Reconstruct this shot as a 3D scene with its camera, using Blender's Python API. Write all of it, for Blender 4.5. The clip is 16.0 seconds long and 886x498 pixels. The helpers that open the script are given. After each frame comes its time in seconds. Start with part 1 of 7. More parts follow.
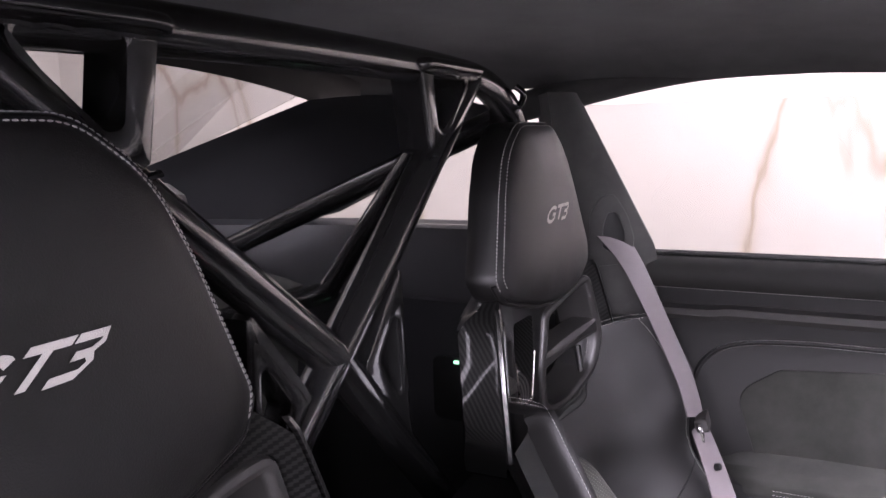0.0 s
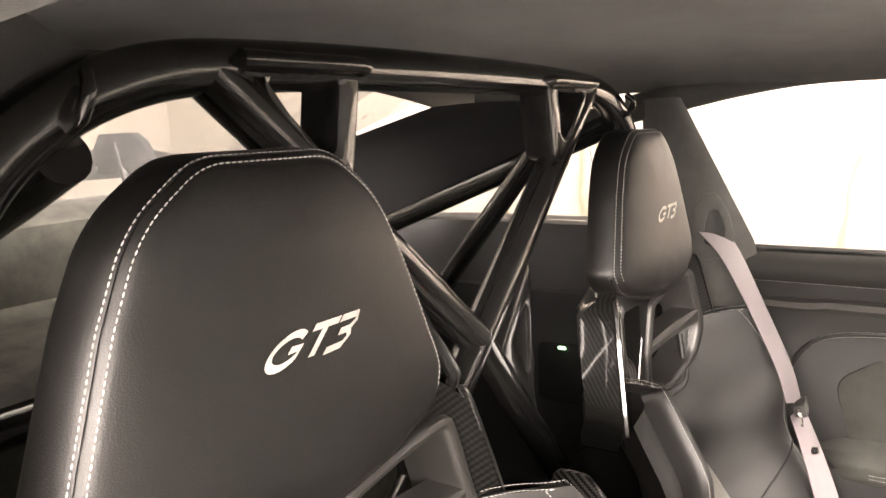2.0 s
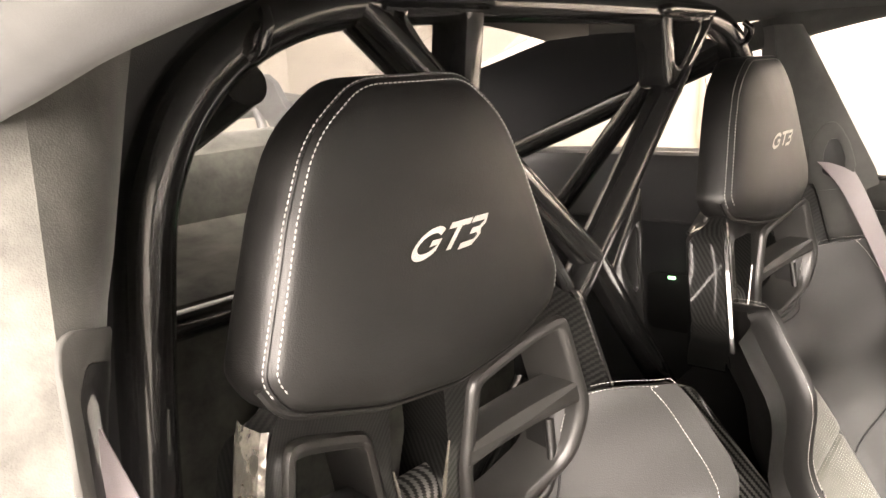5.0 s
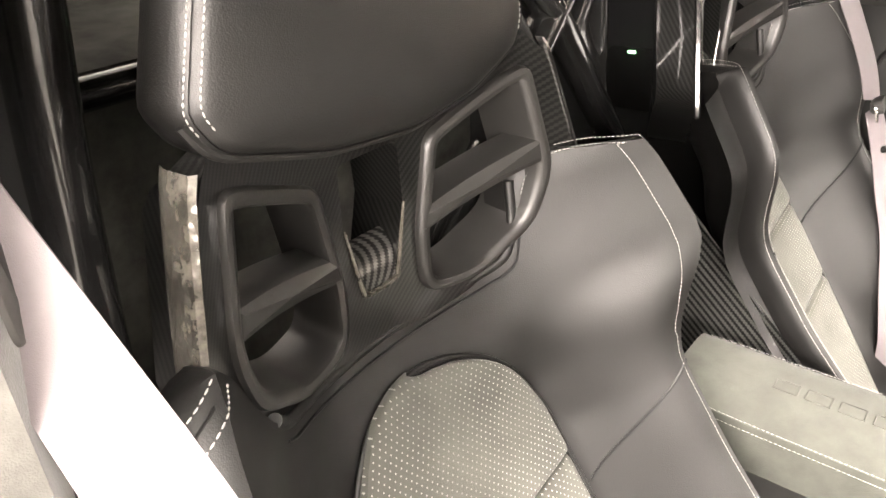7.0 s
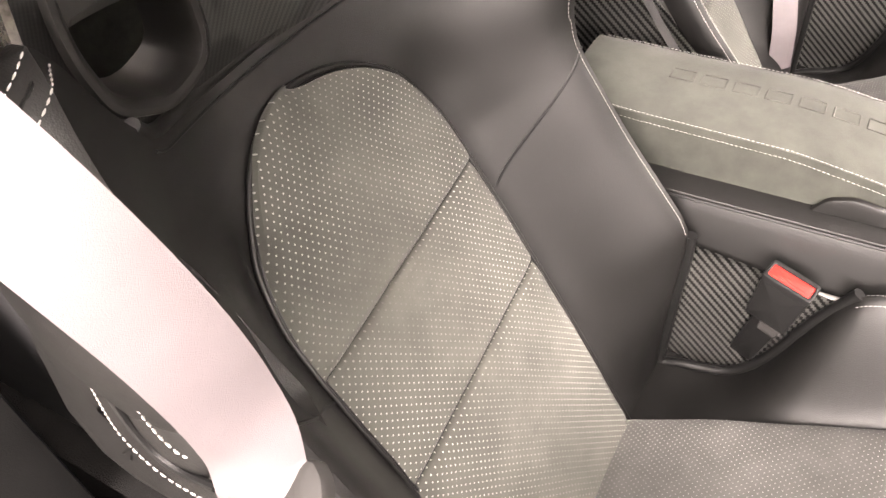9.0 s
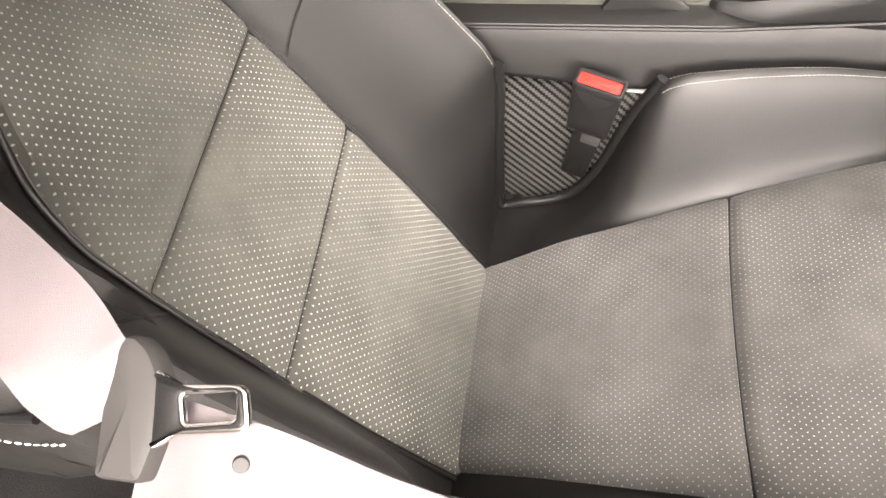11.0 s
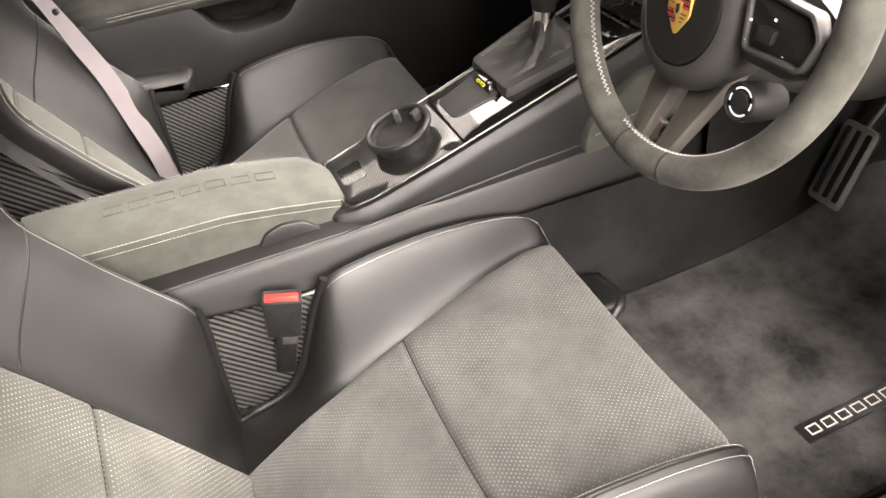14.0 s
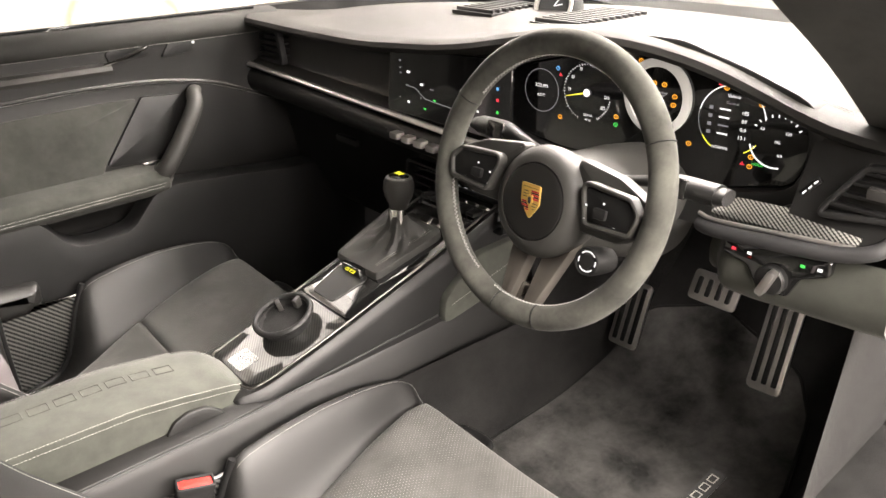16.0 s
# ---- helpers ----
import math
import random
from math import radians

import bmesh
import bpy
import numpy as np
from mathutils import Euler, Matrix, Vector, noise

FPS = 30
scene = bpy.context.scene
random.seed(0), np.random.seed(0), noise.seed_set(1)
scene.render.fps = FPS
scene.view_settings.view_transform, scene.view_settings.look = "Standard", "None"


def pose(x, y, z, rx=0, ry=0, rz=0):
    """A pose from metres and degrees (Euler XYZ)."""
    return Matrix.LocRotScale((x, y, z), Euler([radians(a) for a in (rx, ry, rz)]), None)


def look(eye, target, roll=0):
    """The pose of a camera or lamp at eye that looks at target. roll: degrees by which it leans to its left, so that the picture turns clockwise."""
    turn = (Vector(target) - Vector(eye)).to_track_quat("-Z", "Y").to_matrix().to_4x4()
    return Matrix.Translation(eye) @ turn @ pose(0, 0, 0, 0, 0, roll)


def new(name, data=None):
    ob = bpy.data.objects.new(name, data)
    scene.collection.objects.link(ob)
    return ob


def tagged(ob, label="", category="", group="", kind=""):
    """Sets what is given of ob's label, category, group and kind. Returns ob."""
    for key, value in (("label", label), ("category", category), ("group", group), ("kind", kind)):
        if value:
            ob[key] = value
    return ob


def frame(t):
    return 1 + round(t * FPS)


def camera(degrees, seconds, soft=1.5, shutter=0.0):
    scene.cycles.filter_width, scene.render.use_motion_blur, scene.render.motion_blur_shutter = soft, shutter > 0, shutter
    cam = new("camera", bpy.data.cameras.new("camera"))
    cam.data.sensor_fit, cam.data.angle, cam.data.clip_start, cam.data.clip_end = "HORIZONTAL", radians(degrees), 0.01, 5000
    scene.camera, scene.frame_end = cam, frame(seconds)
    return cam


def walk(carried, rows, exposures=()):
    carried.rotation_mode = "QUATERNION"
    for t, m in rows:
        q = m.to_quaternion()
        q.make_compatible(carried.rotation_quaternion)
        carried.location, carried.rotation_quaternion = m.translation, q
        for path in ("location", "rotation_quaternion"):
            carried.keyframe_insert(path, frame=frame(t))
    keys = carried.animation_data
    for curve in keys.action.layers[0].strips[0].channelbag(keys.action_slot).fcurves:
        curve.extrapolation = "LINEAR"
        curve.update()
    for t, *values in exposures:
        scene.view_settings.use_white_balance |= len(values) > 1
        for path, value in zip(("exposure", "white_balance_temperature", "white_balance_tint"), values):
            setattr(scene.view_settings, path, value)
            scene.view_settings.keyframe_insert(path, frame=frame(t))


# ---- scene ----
cam = camera(61.6, 16.0)
PATH = [
    (0, (0.58, -0.116, 1.153), (-1.155, -1.067, 0.858), -1.8),
    (0.5, (0.611, -0.127, 1.161), (-1.104, -1.112, 0.868), -1.9),
    (1, (0.645, -0.133, 1.17), (-1.046, -1.158, 0.87), -1.9),
    (1.5, (0.675, -0.124, 1.18), (-0.986, -1.195, 0.873), -2.1),
    (2, (0.713, -0.116, 1.183), (-0.914, -1.235, 0.863), -2.3),
    (2.5, (0.742, -0.117, 1.18), (-0.847, -1.285, 0.848), -2.5),
    (3, (0.768, -0.113, 1.182), (-0.778, -1.333, 0.836), -2.6),
    (3.2, (0.775, -0.112, 1.18), (-0.756, -1.349, 0.828), -2.5),
    (5.3, (0.785, -0.075, 1.166), (-0.62, -1.412, 0.679), -3.5),
    (5.5, (0.78, -0.077, 1.154), (-0.621, -1.401, 0.623), -3.4),
    (6, (0.766, -0.087, 1.128), (-0.625, -1.367, 0.473), -3.3),
    (6.5, (0.76, -0.097, 1.118), (-0.61, -1.312, 0.313), -3.3),
    (7, (0.757, -0.113, 1.108), (-0.594, -1.243, 0.159), -3.5),
    (7.5, (0.752, -0.11, 1.091), (-0.566, -1.166, 0.019), -4.4),
    (8, (0.752, -0.107, 1.069), (-0.532, -1.08, -0.115), -5.0),
    (8.5, (0.748, -0.093, 1.054), (-0.46, -0.997, -0.259), -6.4),
    (9, (0.756, -0.093, 1.026), (-0.413, -0.877, -0.396), -6.9),
    (9.2, (0.757, -0.079, 1.014), (-0.38, -0.853, -0.438), -8.1),
    (11.3, (0.776, -0.081, 0.946), (-0.406, -0.382, -0.639), -10.5),
    (11.5, (0.775, -0.071, 0.947), (-0.412, -0.34, -0.641), -11.2),
    (12, (0.775, -0.062, 0.95), (-0.444, -0.196, -0.63), -11.0),
    (12.5, (0.799, -0.037, 0.969), (-0.469, -0.038, -0.578), -10.6),
    (13, (0.844, -0.043, 1.006), (-0.471, 0.117, -0.492), -8.9),
    (13.5, (0.9, -0.061, 1.043), (-0.491, 0.278, -0.354), -7.5),
    (14, (0.957, -0.105, 1.103), (-0.509, 0.402, -0.16), -6.6),
    (14.5, (0.975, -0.157, 1.14), (-0.512, 0.558, 0.01), -4.5),
    (15, (0.987, -0.238, 1.16), (-0.454, 0.702, 0.139), -2.0),
    (15.5, (1.001, -0.294, 1.171), (-0.399, 0.798, 0.25), -1.2),
    (16, (1.015, -0.335, 1.173), (-0.359, 0.843, 0.323), -1.1),
]
EXPOSURES = [(0, 0.97, 5850, 31), (0.5, 1.0, 6000, 31), (0.9, 1.2, 7250, 26), (1.5, 1.6, 7500, 21), (2.0, 2.12, 7200, 19), (3, 2.35, 7000, 17), (5.5, 2.1, 7150, 17), (7, 2.1, 6950, 16), (9, 1.5, 7000, 22), (12.5, 1.4, 6800, 16), (14, 1.45, 6800, 16), (16, 1.4, 6850, 15)]
walk(cam, [(t, look(eye, target, roll)) for t, eye, target, roll in PATH], EXPOSURES)

# ---- light: unseen lamps overhead and on two showroom walls, the driver's door open ----
world = bpy.data.worlds.new("world")
scene.world = world
world.use_nodes = True
world.node_tree.nodes["Background"].inputs[0].default_value = (1.0, 0.97, 0.92, 1)
world.node_tree.nodes["Background"].inputs[1].default_value = 0.06


def area_lamp(name, eye, target, sx, sy, watts, colour=(1, 0.96, 0.9)):
    data = bpy.data.lights.new(name, "AREA")
    data.shape, data.size, data.size_y, data.energy, data.color = "RECTANGLE", sx, sy, watts, colour
    ob = new(name, data)
    ob.matrix_world = look(eye, target)
    return ob


area_lamp("unseen_lamp", (2.9, -0.4, 2.95), (0.9, -0.3, 0.9), 0.7, 3.0, 70)
area_lamp("unseen_lamp", (1.75, -0.1, 2.95), (1.0, -0.1, 0.6), 1.1, 3.2, 260)
area_lamp("unseen_lamp", (-2.1, 0.3, 2.9), (-1.4, -0.2, 0.8), 1.4, 3.6, 45)
area_lamp("unseen_lamp", (0.2, 2.1, 2.9), (0.1, 0.6, 0.8), 3.2, 1.2, 460)
# unseen wall panel, added to give the console lacquer something bright to reflect
area_lamp("unseen_lamp", (-3.08, 0.7, 2.45), (0.0, 0.6, 1.5), 4.0, 0.9, 18)
# unseen wall panel, added to brighten the faces towards the driver's door
area_lamp("unseen_lamp", (3.92, 0.3, 1.6), (0.6, 0.0, 0.9), 5.0, 1.3, 310)
area_lamp("unseen_lamp", (0.0, -3.0, 2.9), (0.0, -2.6, 0.8), 3.2, 1.2, 10)

# ---- materials ----
def mat(name, base, rough=0.5, metal=0.0, vary=0.0, scale=20.0, bump=0.0, bump_scale=400.0, coat=0.0, sheen=0.0, emit=None, power=0.0, spec=0.5):
    """A surface with colour variation at one scale and fine relief at another."""
    m = bpy.data.materials.new(name)
    m.use_nodes = True
    nt = m.node_tree
    b = nt.nodes["Principled BSDF"]
    b.inputs["Base Color"].default_value = (*base, 1)
    b.inputs["Roughness"].default_value = rough
    b.inputs["Metallic"].default_value = metal
    b.inputs["Specular IOR Level"].default_value = spec
    b.inputs["Coat Weight"].default_value = coat
    b.inputs["Coat Roughness"].default_value = 0.05
    b.inputs["Sheen Weight"].default_value = sheen
    b.inputs["Sheen Roughness"].default_value = 0.4
    if emit:
        b.inputs["Emission Color"].default_value = (*emit, 1)
        b.inputs["Emission Strength"].default_value = power
    tc = nt.nodes.new("ShaderNodeTexCoord")
    if vary:
        n = nt.nodes.new("ShaderNodeTexNoise")
        n.inputs["Scale"].default_value, n.inputs["Detail"].default_value = scale, 6
        n.inputs["Roughness"].default_value = 0.65
        nt.links.new(tc.outputs["Object"], n.inputs["Vector"])
        r = nt.nodes.new("ShaderNodeMapRange")
        r.inputs["From Min"].default_value, r.inputs["From Max"].default_value = 0.3, 0.7
        r.inputs["To Min"].default_value, r.inputs["To Max"].default_value = 1 - vary, 1 + vary
        nt.links.new(n.outputs["Fac"], r.inputs["Value"])
        x = nt.nodes.new("ShaderNodeMix")
        x.data_type, x.blend_type = "RGBA", "MULTIPLY"
        x.inputs["Factor"].default_value = 1
        x.inputs["A"].default_value = (*base, 1)
        nt.links.new(r.outputs["Result"], x.inputs["B"])
        nt.links.new(x.outputs["Result"], b.inputs["Base Color"])
        rr = nt.nodes.new("ShaderNodeMapRange")
        rr.inputs["To Min"].default_value, rr.inputs["To Max"].default_value = rough - 0.08, rough + 0.08
        nt.links.new(n.outputs["Fac"], rr.inputs["Value"])
        nt.links.new(rr.outputs["Result"], b.inputs["Roughness"])
    if bump:
        v = nt.nodes.new("ShaderNodeTexVoronoi")
        v.inputs["Scale"].default_value = bump_scale
        nt.links.new(tc.outputs["Object"], v.inputs["Vector"])
        n2 = nt.nodes.new("ShaderNodeTexNoise")
        n2.inputs["Scale"].default_value = bump_scale * 0.6
        nt.links.new(tc.outputs["Object"], n2.inputs["Vector"])
        a = nt.nodes.new("ShaderNodeMath")
        nt.links.new(v.outputs["Distance"], a.inputs[0])
        nt.links.new(n2.outputs["Fac"], a.inputs[1])
        bp = nt.nodes.new("ShaderNodeBump")
        bp.inputs["Strength"].default_value, bp.inputs["Distance"].default_value = bump, 0.0006
        nt.links.new(a.outputs[0], bp.inputs["Height"])
        nt.links.new(bp.outputs["Normal"], b.inputs["Normal"])
    return m


def math_node(nt, op, a, b=None):
    n = nt.nodes.new("ShaderNodeMath")
    n.operation = op
    for i, v in enumerate((a, b)):
        if v is None:
            continue
        if isinstance(v, (int, float)):
            n.inputs[i].default_value = v
        else:
            nt.links.new(v, n.inputs[i])
    return n.outputs[0]


def perforated(name, base, dot, pitch=0.0076, radius=0.13, least=0.0):
    """Suede with punched holes that show a pale lining, staggered in rows, by the UV map in metres."""
    m = mat(name, base, 0.92, vary=0.26, scale=13.0, bump=0.25, bump_scale=900, sheen=0.12, spec=0.25)
    nt = m.node_tree
    b = nt.nodes["Principled BSDF"]
    old = b.inputs["Base Color"].links[0].from_socket
    uv = nt.nodes.new("ShaderNodeUVMap")
    sep = nt.nodes.new("ShaderNodeSeparateXYZ")
    nt.links.new(uv.outputs["UV"], sep.inputs[0])
    fac = None
    for off in (0.0, 0.5):
        fx = math_node(nt, "FRACT", math_node(nt, "ADD", math_node(nt, "MULTIPLY", sep.outputs[0], 1 / pitch), off))
        fy = math_node(nt, "FRACT", math_node(nt, "ADD", math_node(nt, "MULTIPLY", sep.outputs[1], 1 / (pitch * 1.25)), off))
        dx, dy = math_node(nt, "SUBTRACT", fx, 0.5), math_node(nt, "MULTIPLY", math_node(nt, "SUBTRACT", fy, 0.5), 1.25)
        d = math_node(nt, "SQRT", math_node(nt, "ADD", math_node(nt, "MULTIPLY", dx, dx), math_node(nt, "MULTIPLY", dy, dy)))
        one = math_node(nt, "LESS_THAN", d, radius)
        fac = one if fac is None else math_node(nt, "MAXIMUM", fac, one)
    n = nt.nodes.new("ShaderNodeTexNoise")
    n.inputs["Scale"].default_value, n.inputs["Detail"].default_value = 7.0, 3
    tc = nt.nodes.new("ShaderNodeTexCoord")
    nt.links.new(tc.outputs["Object"], n.inputs["Vector"])
    r = nt.nodes.new("ShaderNodeMapRange")
    r.inputs["From Min"].default_value, r.inputs["From Max"].default_value = 0.3, 0.62
    r.inputs["To Min"].default_value, r.inputs["To Max"].default_value = 0.12, 1.0
    nt.links.new(n.outputs["Fac"], r.inputs["Value"])
    # the holes show less towards the middle
    side = nt.nodes.new("ShaderNodeMapRange")
    side.inputs["From Min"].default_value, side.inputs["From Max"].default_value = 0.01, 0.11
    side.inputs["To Min"].default_value, side.inputs["To Max"].default_value = 0.30 + 0.7 * least, 1.0
    nt.links.new(math_node(nt, "ABSOLUTE", sep.outputs[0]), side.inputs["Value"])
    f = math_node(nt, "MULTIPLY", math_node(nt, "MULTIPLY", fac, r.outputs["Result"]), side.outputs["Result"])
    x = nt.nodes.new("ShaderNodeMix")
    x.data_type = "RGBA"
    nt.links.new(f, x.inputs["Factor"])
    nt.links.new(old, x.inputs["A"])
    x.inputs["B"].default_value = (*dot, 1)
    nt.links.new(x.outputs["Result"], b.inputs["Base Color"])
    return m


def carbon_weave(name, pitch=0.0022, axis=(0, 2), light=0.055):
    """Twill carbon fibre under a clear coat: diagonal bands in two directions."""
    m = mat(name, (0.012, 0.012, 0.012), 0.28, metal=0.4, coat=1.0)
    nt = m.node_tree
    b = nt.nodes["Principled BSDF"]
    tc = nt.nodes.new("ShaderNodeTexCoord")
    sep = nt.nodes.new("ShaderNodeSeparateXYZ")
    nt.links.new(tc.outputs["Object"], sep.inputs[0])
    third = sep.outputs[3 - axis[0] - axis[1]]
    u, v = math_node(nt, "ADD", sep.outputs[axis[0]], third), sep.outputs[axis[1]]
    iu = math_node(nt, "FLOOR", math_node(nt, "MULTIPLY", u, 2 / pitch))
    iv = math_node(nt, "FLOOR", math_node(nt, "MULTIPLY", v, 2 / pitch))
    step = math_node(nt, "MODULO", math_node(nt, "ADD", math_node(nt, "ADD", iu, iv), 4000.0), 4.0)
    warp = math_node(nt, "LESS_THAN", step, 2.0)
    mix = nt.nodes.new("ShaderNodeMix")
    mix.data_type = "RGBA"
    mix.inputs["A"].default_value = (0.003, 0.003, 0.003, 1)
    mix.inputs["B"].default_value = (light, light, light * 0.95, 1)
    nt.links.new(warp, mix.inputs["Factor"])
    nt.links.new(mix.outputs["Result"], b.inputs["Base Color"])
    return m


def marble(name):
    m = mat(name, (0.80, 0.74, 0.66), 0.25)
    nt = m.node_tree
    b = nt.nodes["Principled BSDF"]
    tc = nt.nodes.new("ShaderNodeTexCoord")
    warp = nt.nodes.new("ShaderNodeTexNoise")
    warp.inputs["Scale"].default_value, warp.inputs["Detail"].default_value = 0.9, 8
    turn = nt.nodes.new("ShaderNodeMapping")
    turn.inputs["Rotation"].default_value = (0.7, 0.4, 0.3)
    turn.inputs["Scale"].default_value = (1.0, 1.5, 0.45)
    nt.links.new(tc.outputs["Object"], turn.inputs["Vector"])
    nt.links.new(turn.outputs["Vector"], warp.inputs["Vector"])
    add = nt.nodes.new("ShaderNodeVectorMath")
    add.operation = "MULTIPLY_ADD"
    add.inputs[1].default_value = (0.8, 0.8, 0.8)
    nt.links.new(warp.outputs["Color"], add.inputs[0])
    nt.links.new(turn.outputs["Vector"], add.inputs[2])
    v = nt.nodes.new("ShaderNodeTexVoronoi")
    v.feature = "DISTANCE_TO_EDGE"
    v.inputs["Scale"].default_value = 0.7
    nt.links.new(add.outputs[0], v.inputs["Vector"])
    ramp = nt.nodes.new("ShaderNodeValToRGB")
    ramp.color_ramp.elements[0].color = (0.31, 0.25, 0.19, 1)
    ramp.color_ramp.elements[1].color = (0.48, 0.444, 0.396, 1)
    ramp.color_ramp.elements[1].position = 0.05
    e = ramp.color_ramp.elements.new(0.018)
    e.color = (0.445, 0.40, 0.343, 1)
    nt.links.new(v.outputs["Distance"], ramp.inputs["Fac"])
    nt.links.new(ramp.outputs["Color"], b.inputs["Base Color"])
    return m


def glass(name):
    m = bpy.data.materials.new(name)
    m.use_nodes = True
    b = m.node_tree.nodes["Principled BSDF"]
    b.inputs["Transmission Weight"].default_value = 1
    b.inputs["Roughness"].default_value = 0.0
    b.inputs["IOR"].default_value = 1.45
    return m


LEATHER = mat("black_leather", (0.0050, 0.0048, 0.0045), 0.46, vary=0.12, scale=14, bump=0.2, bump_scale=900, spec=0.45)
LEATHER_DASH = mat("black_dash_leather", (0.014, 0.0136, 0.0125), 0.66, vary=0.12, scale=10, spec=0.22, bump=0.2, bump_scale=600)
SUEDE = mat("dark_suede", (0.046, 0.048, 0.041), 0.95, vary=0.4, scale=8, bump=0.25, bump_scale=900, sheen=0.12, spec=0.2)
WHEEL_SKIN = mat("matt_grey_leather", (0.026, 0.0255, 0.0235), 0.55, spec=0.4, vary=0.1, scale=20, bump=0.15, bump_scale=1000)
SUEDE_RIM = mat("rim_suede", (0.047, 0.047, 0.041), 0.95, vary=0.55, scale=17, bump=0.25, bump_scale=900, sheen=0.06, spec=0.2)
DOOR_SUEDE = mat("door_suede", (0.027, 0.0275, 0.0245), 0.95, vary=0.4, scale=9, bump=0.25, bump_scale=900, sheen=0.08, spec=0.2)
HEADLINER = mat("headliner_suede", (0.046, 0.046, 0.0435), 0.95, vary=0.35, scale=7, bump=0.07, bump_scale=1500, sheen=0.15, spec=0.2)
# lighter copy of the headliner suede, with the driver's side light in its colour
PILLAR_LIT = mat("pillar_suede_lit", (0.064, 0.063, 0.057), 0.95, vary=0.4, scale=26, bump=0.25, bump_scale=900, sheen=0.25, spec=0.2)
GUIDE = mat("grey_moulded_plastic", (0.046, 0.045, 0.042), 0.6, spec=0.3, bump=0.1, bump_scale=900)
PERF = perforated("perforated_suede", (0.060, 0.0605, 0.053), (0.36, 0.36, 0.33), 0.0076, 0.108, 0.0)
PERF_SEAT = perforated("perforated_seat_suede", (0.072, 0.071, 0.067), (0.26, 0.26, 0.245), 0.0066, 0.10, 0.5)
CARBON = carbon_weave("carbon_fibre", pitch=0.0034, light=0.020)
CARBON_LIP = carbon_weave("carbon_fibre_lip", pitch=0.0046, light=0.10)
# carbon edge with the lamp's reflection put into its pale, streaky colour
CARBON_GLINT = mat("carbon_edge_glint", (0.10, 0.093, 0.08), 0.16, metal=0.3, vary=0.8, scale=70, bump=0.9, bump_scale=160, coat=1.0)
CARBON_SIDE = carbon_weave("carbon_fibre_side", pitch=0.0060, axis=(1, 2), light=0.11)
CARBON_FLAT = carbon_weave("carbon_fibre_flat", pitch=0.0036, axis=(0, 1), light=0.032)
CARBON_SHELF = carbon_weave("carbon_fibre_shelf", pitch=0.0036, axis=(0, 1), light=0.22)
CAGE = mat("black_cage_paint", (0.011, 0.011, 0.0108), 0.22, coat=0.85, vary=0.15, scale=30, spec=0.6, bump=0.04, bump_scale=300)
BEZEL = mat("satin_black_surround", (0.016, 0.0155, 0.0145), 0.38, spec=0.6, bump=0.12, bump_scale=900)
RUBBER = mat("black_soft_rubber", (0.0065, 0.0065, 0.0065), 0.42, spec=0.3, bump=0.15, bump_scale=1200)
PLASTIC = mat("black_plastic", (0.008, 0.008, 0.008), 0.45, spec=0.35, vary=0.12, scale=25, bump=0.2, bump_scale=900)
PLASTIC_SIDE = mat("dark_moulded_trim", (0.016, 0.016, 0.017), 0.55, vary=0.12, scale=12, bump=0.25, bump_scale=800)
SATIN = mat("satin_black_fascia", (0.021, 0.020, 0.0185), 0.34, vary=0.08, scale=8)
PIANO = mat("black_gloss_lacquer", (0.006, 0.006, 0.006), 0.06, coat=1.0)
DARK_CHROME = mat("dark_chrome", (0.30, 0.29, 0.28), 0.2, metal=1.0)
CHROME = mat("chrome", (0.75, 0.74, 0.72), 0.15, metal=1.0)
EDGE_TRIM = mat("satin_dark_metal", (0.11, 0.107, 0.10), 0.35, metal=1.0)
ALU = mat("brushed_aluminium", (0.62, 0.60, 0.58), 0.35, metal=1.0, vary=0.06, scale=120)
STITCH = mat("white_thread", (0.34, 0.33, 0.315), 0.8)
EMBROID = mat("silver_embroidery", (0.42, 0.40, 0.375), 0.6, bump=0.5, bump_scale=1500)
BELT = mat("silver_belt_webbing", (0.108, 0.094, 0.098), 0.6, vary=0.05, scale=60, bump=0.2, bump_scale=1800)
BELT_PAD = mat("dark_grey_plastic", (0.030, 0.029, 0.028), 0.6, spec=0.25)
RED = mat("red_button", (0.60, 0.020, 0.014), 0.55, spec=0.3)
CARPET = mat("black_carpet", (0.011, 0.0107, 0.0105), 1.0, vary=0.5, scale=9, bump=0.9, bump_scale=700, sheen=0.05, spec=0.1)
FLOOR_MAT = mat("floor_mat_velour", (0.036, 0.035, 0.0335), 1.0, vary=0.8, scale=10, bump=0.9, bump_scale=700, sheen=0.12, spec=0.1)
MARBLE = marble("cream_marble")
GLASS = glass("clear_glass")
PAINT_GREY = mat("grey_car_paint", (0.030, 0.031, 0.036), 0.45, coat=0.1)
FLOOR_M = mat("polished_floor", (0.15, 0.145, 0.137), 0.3, vary=0.1, scale=3)
WHITE_WALL = mat("white_plaster", (0.8, 0.79, 0.76), 0.8, vary=0.04, scale=4)
SPOKE = mat("satin_grey_metal", (0.075, 0.068, 0.060), 0.42, metal=0.6, vary=0.06, scale=30)
GREY_WALL = mat("grey_plaster", (0.22, 0.215, 0.21), 0.8, vary=0.04, scale=4)
GOLD = mat("gold_enamel", (0.75, 0.52, 0.14), 0.3, metal=0.8)
RED_ENAMEL = mat("red_enamel", (0.35, 0.02, 0.02), 0.3)
BLACK_ENAMEL = mat("black_enamel", (0.01, 0.01, 0.01), 0.3)


def glow(name, colour, power):
    return mat("glow_" + name, (0.02, 0.02, 0.02), 0.4, emit=colour, power=power * 0.5)


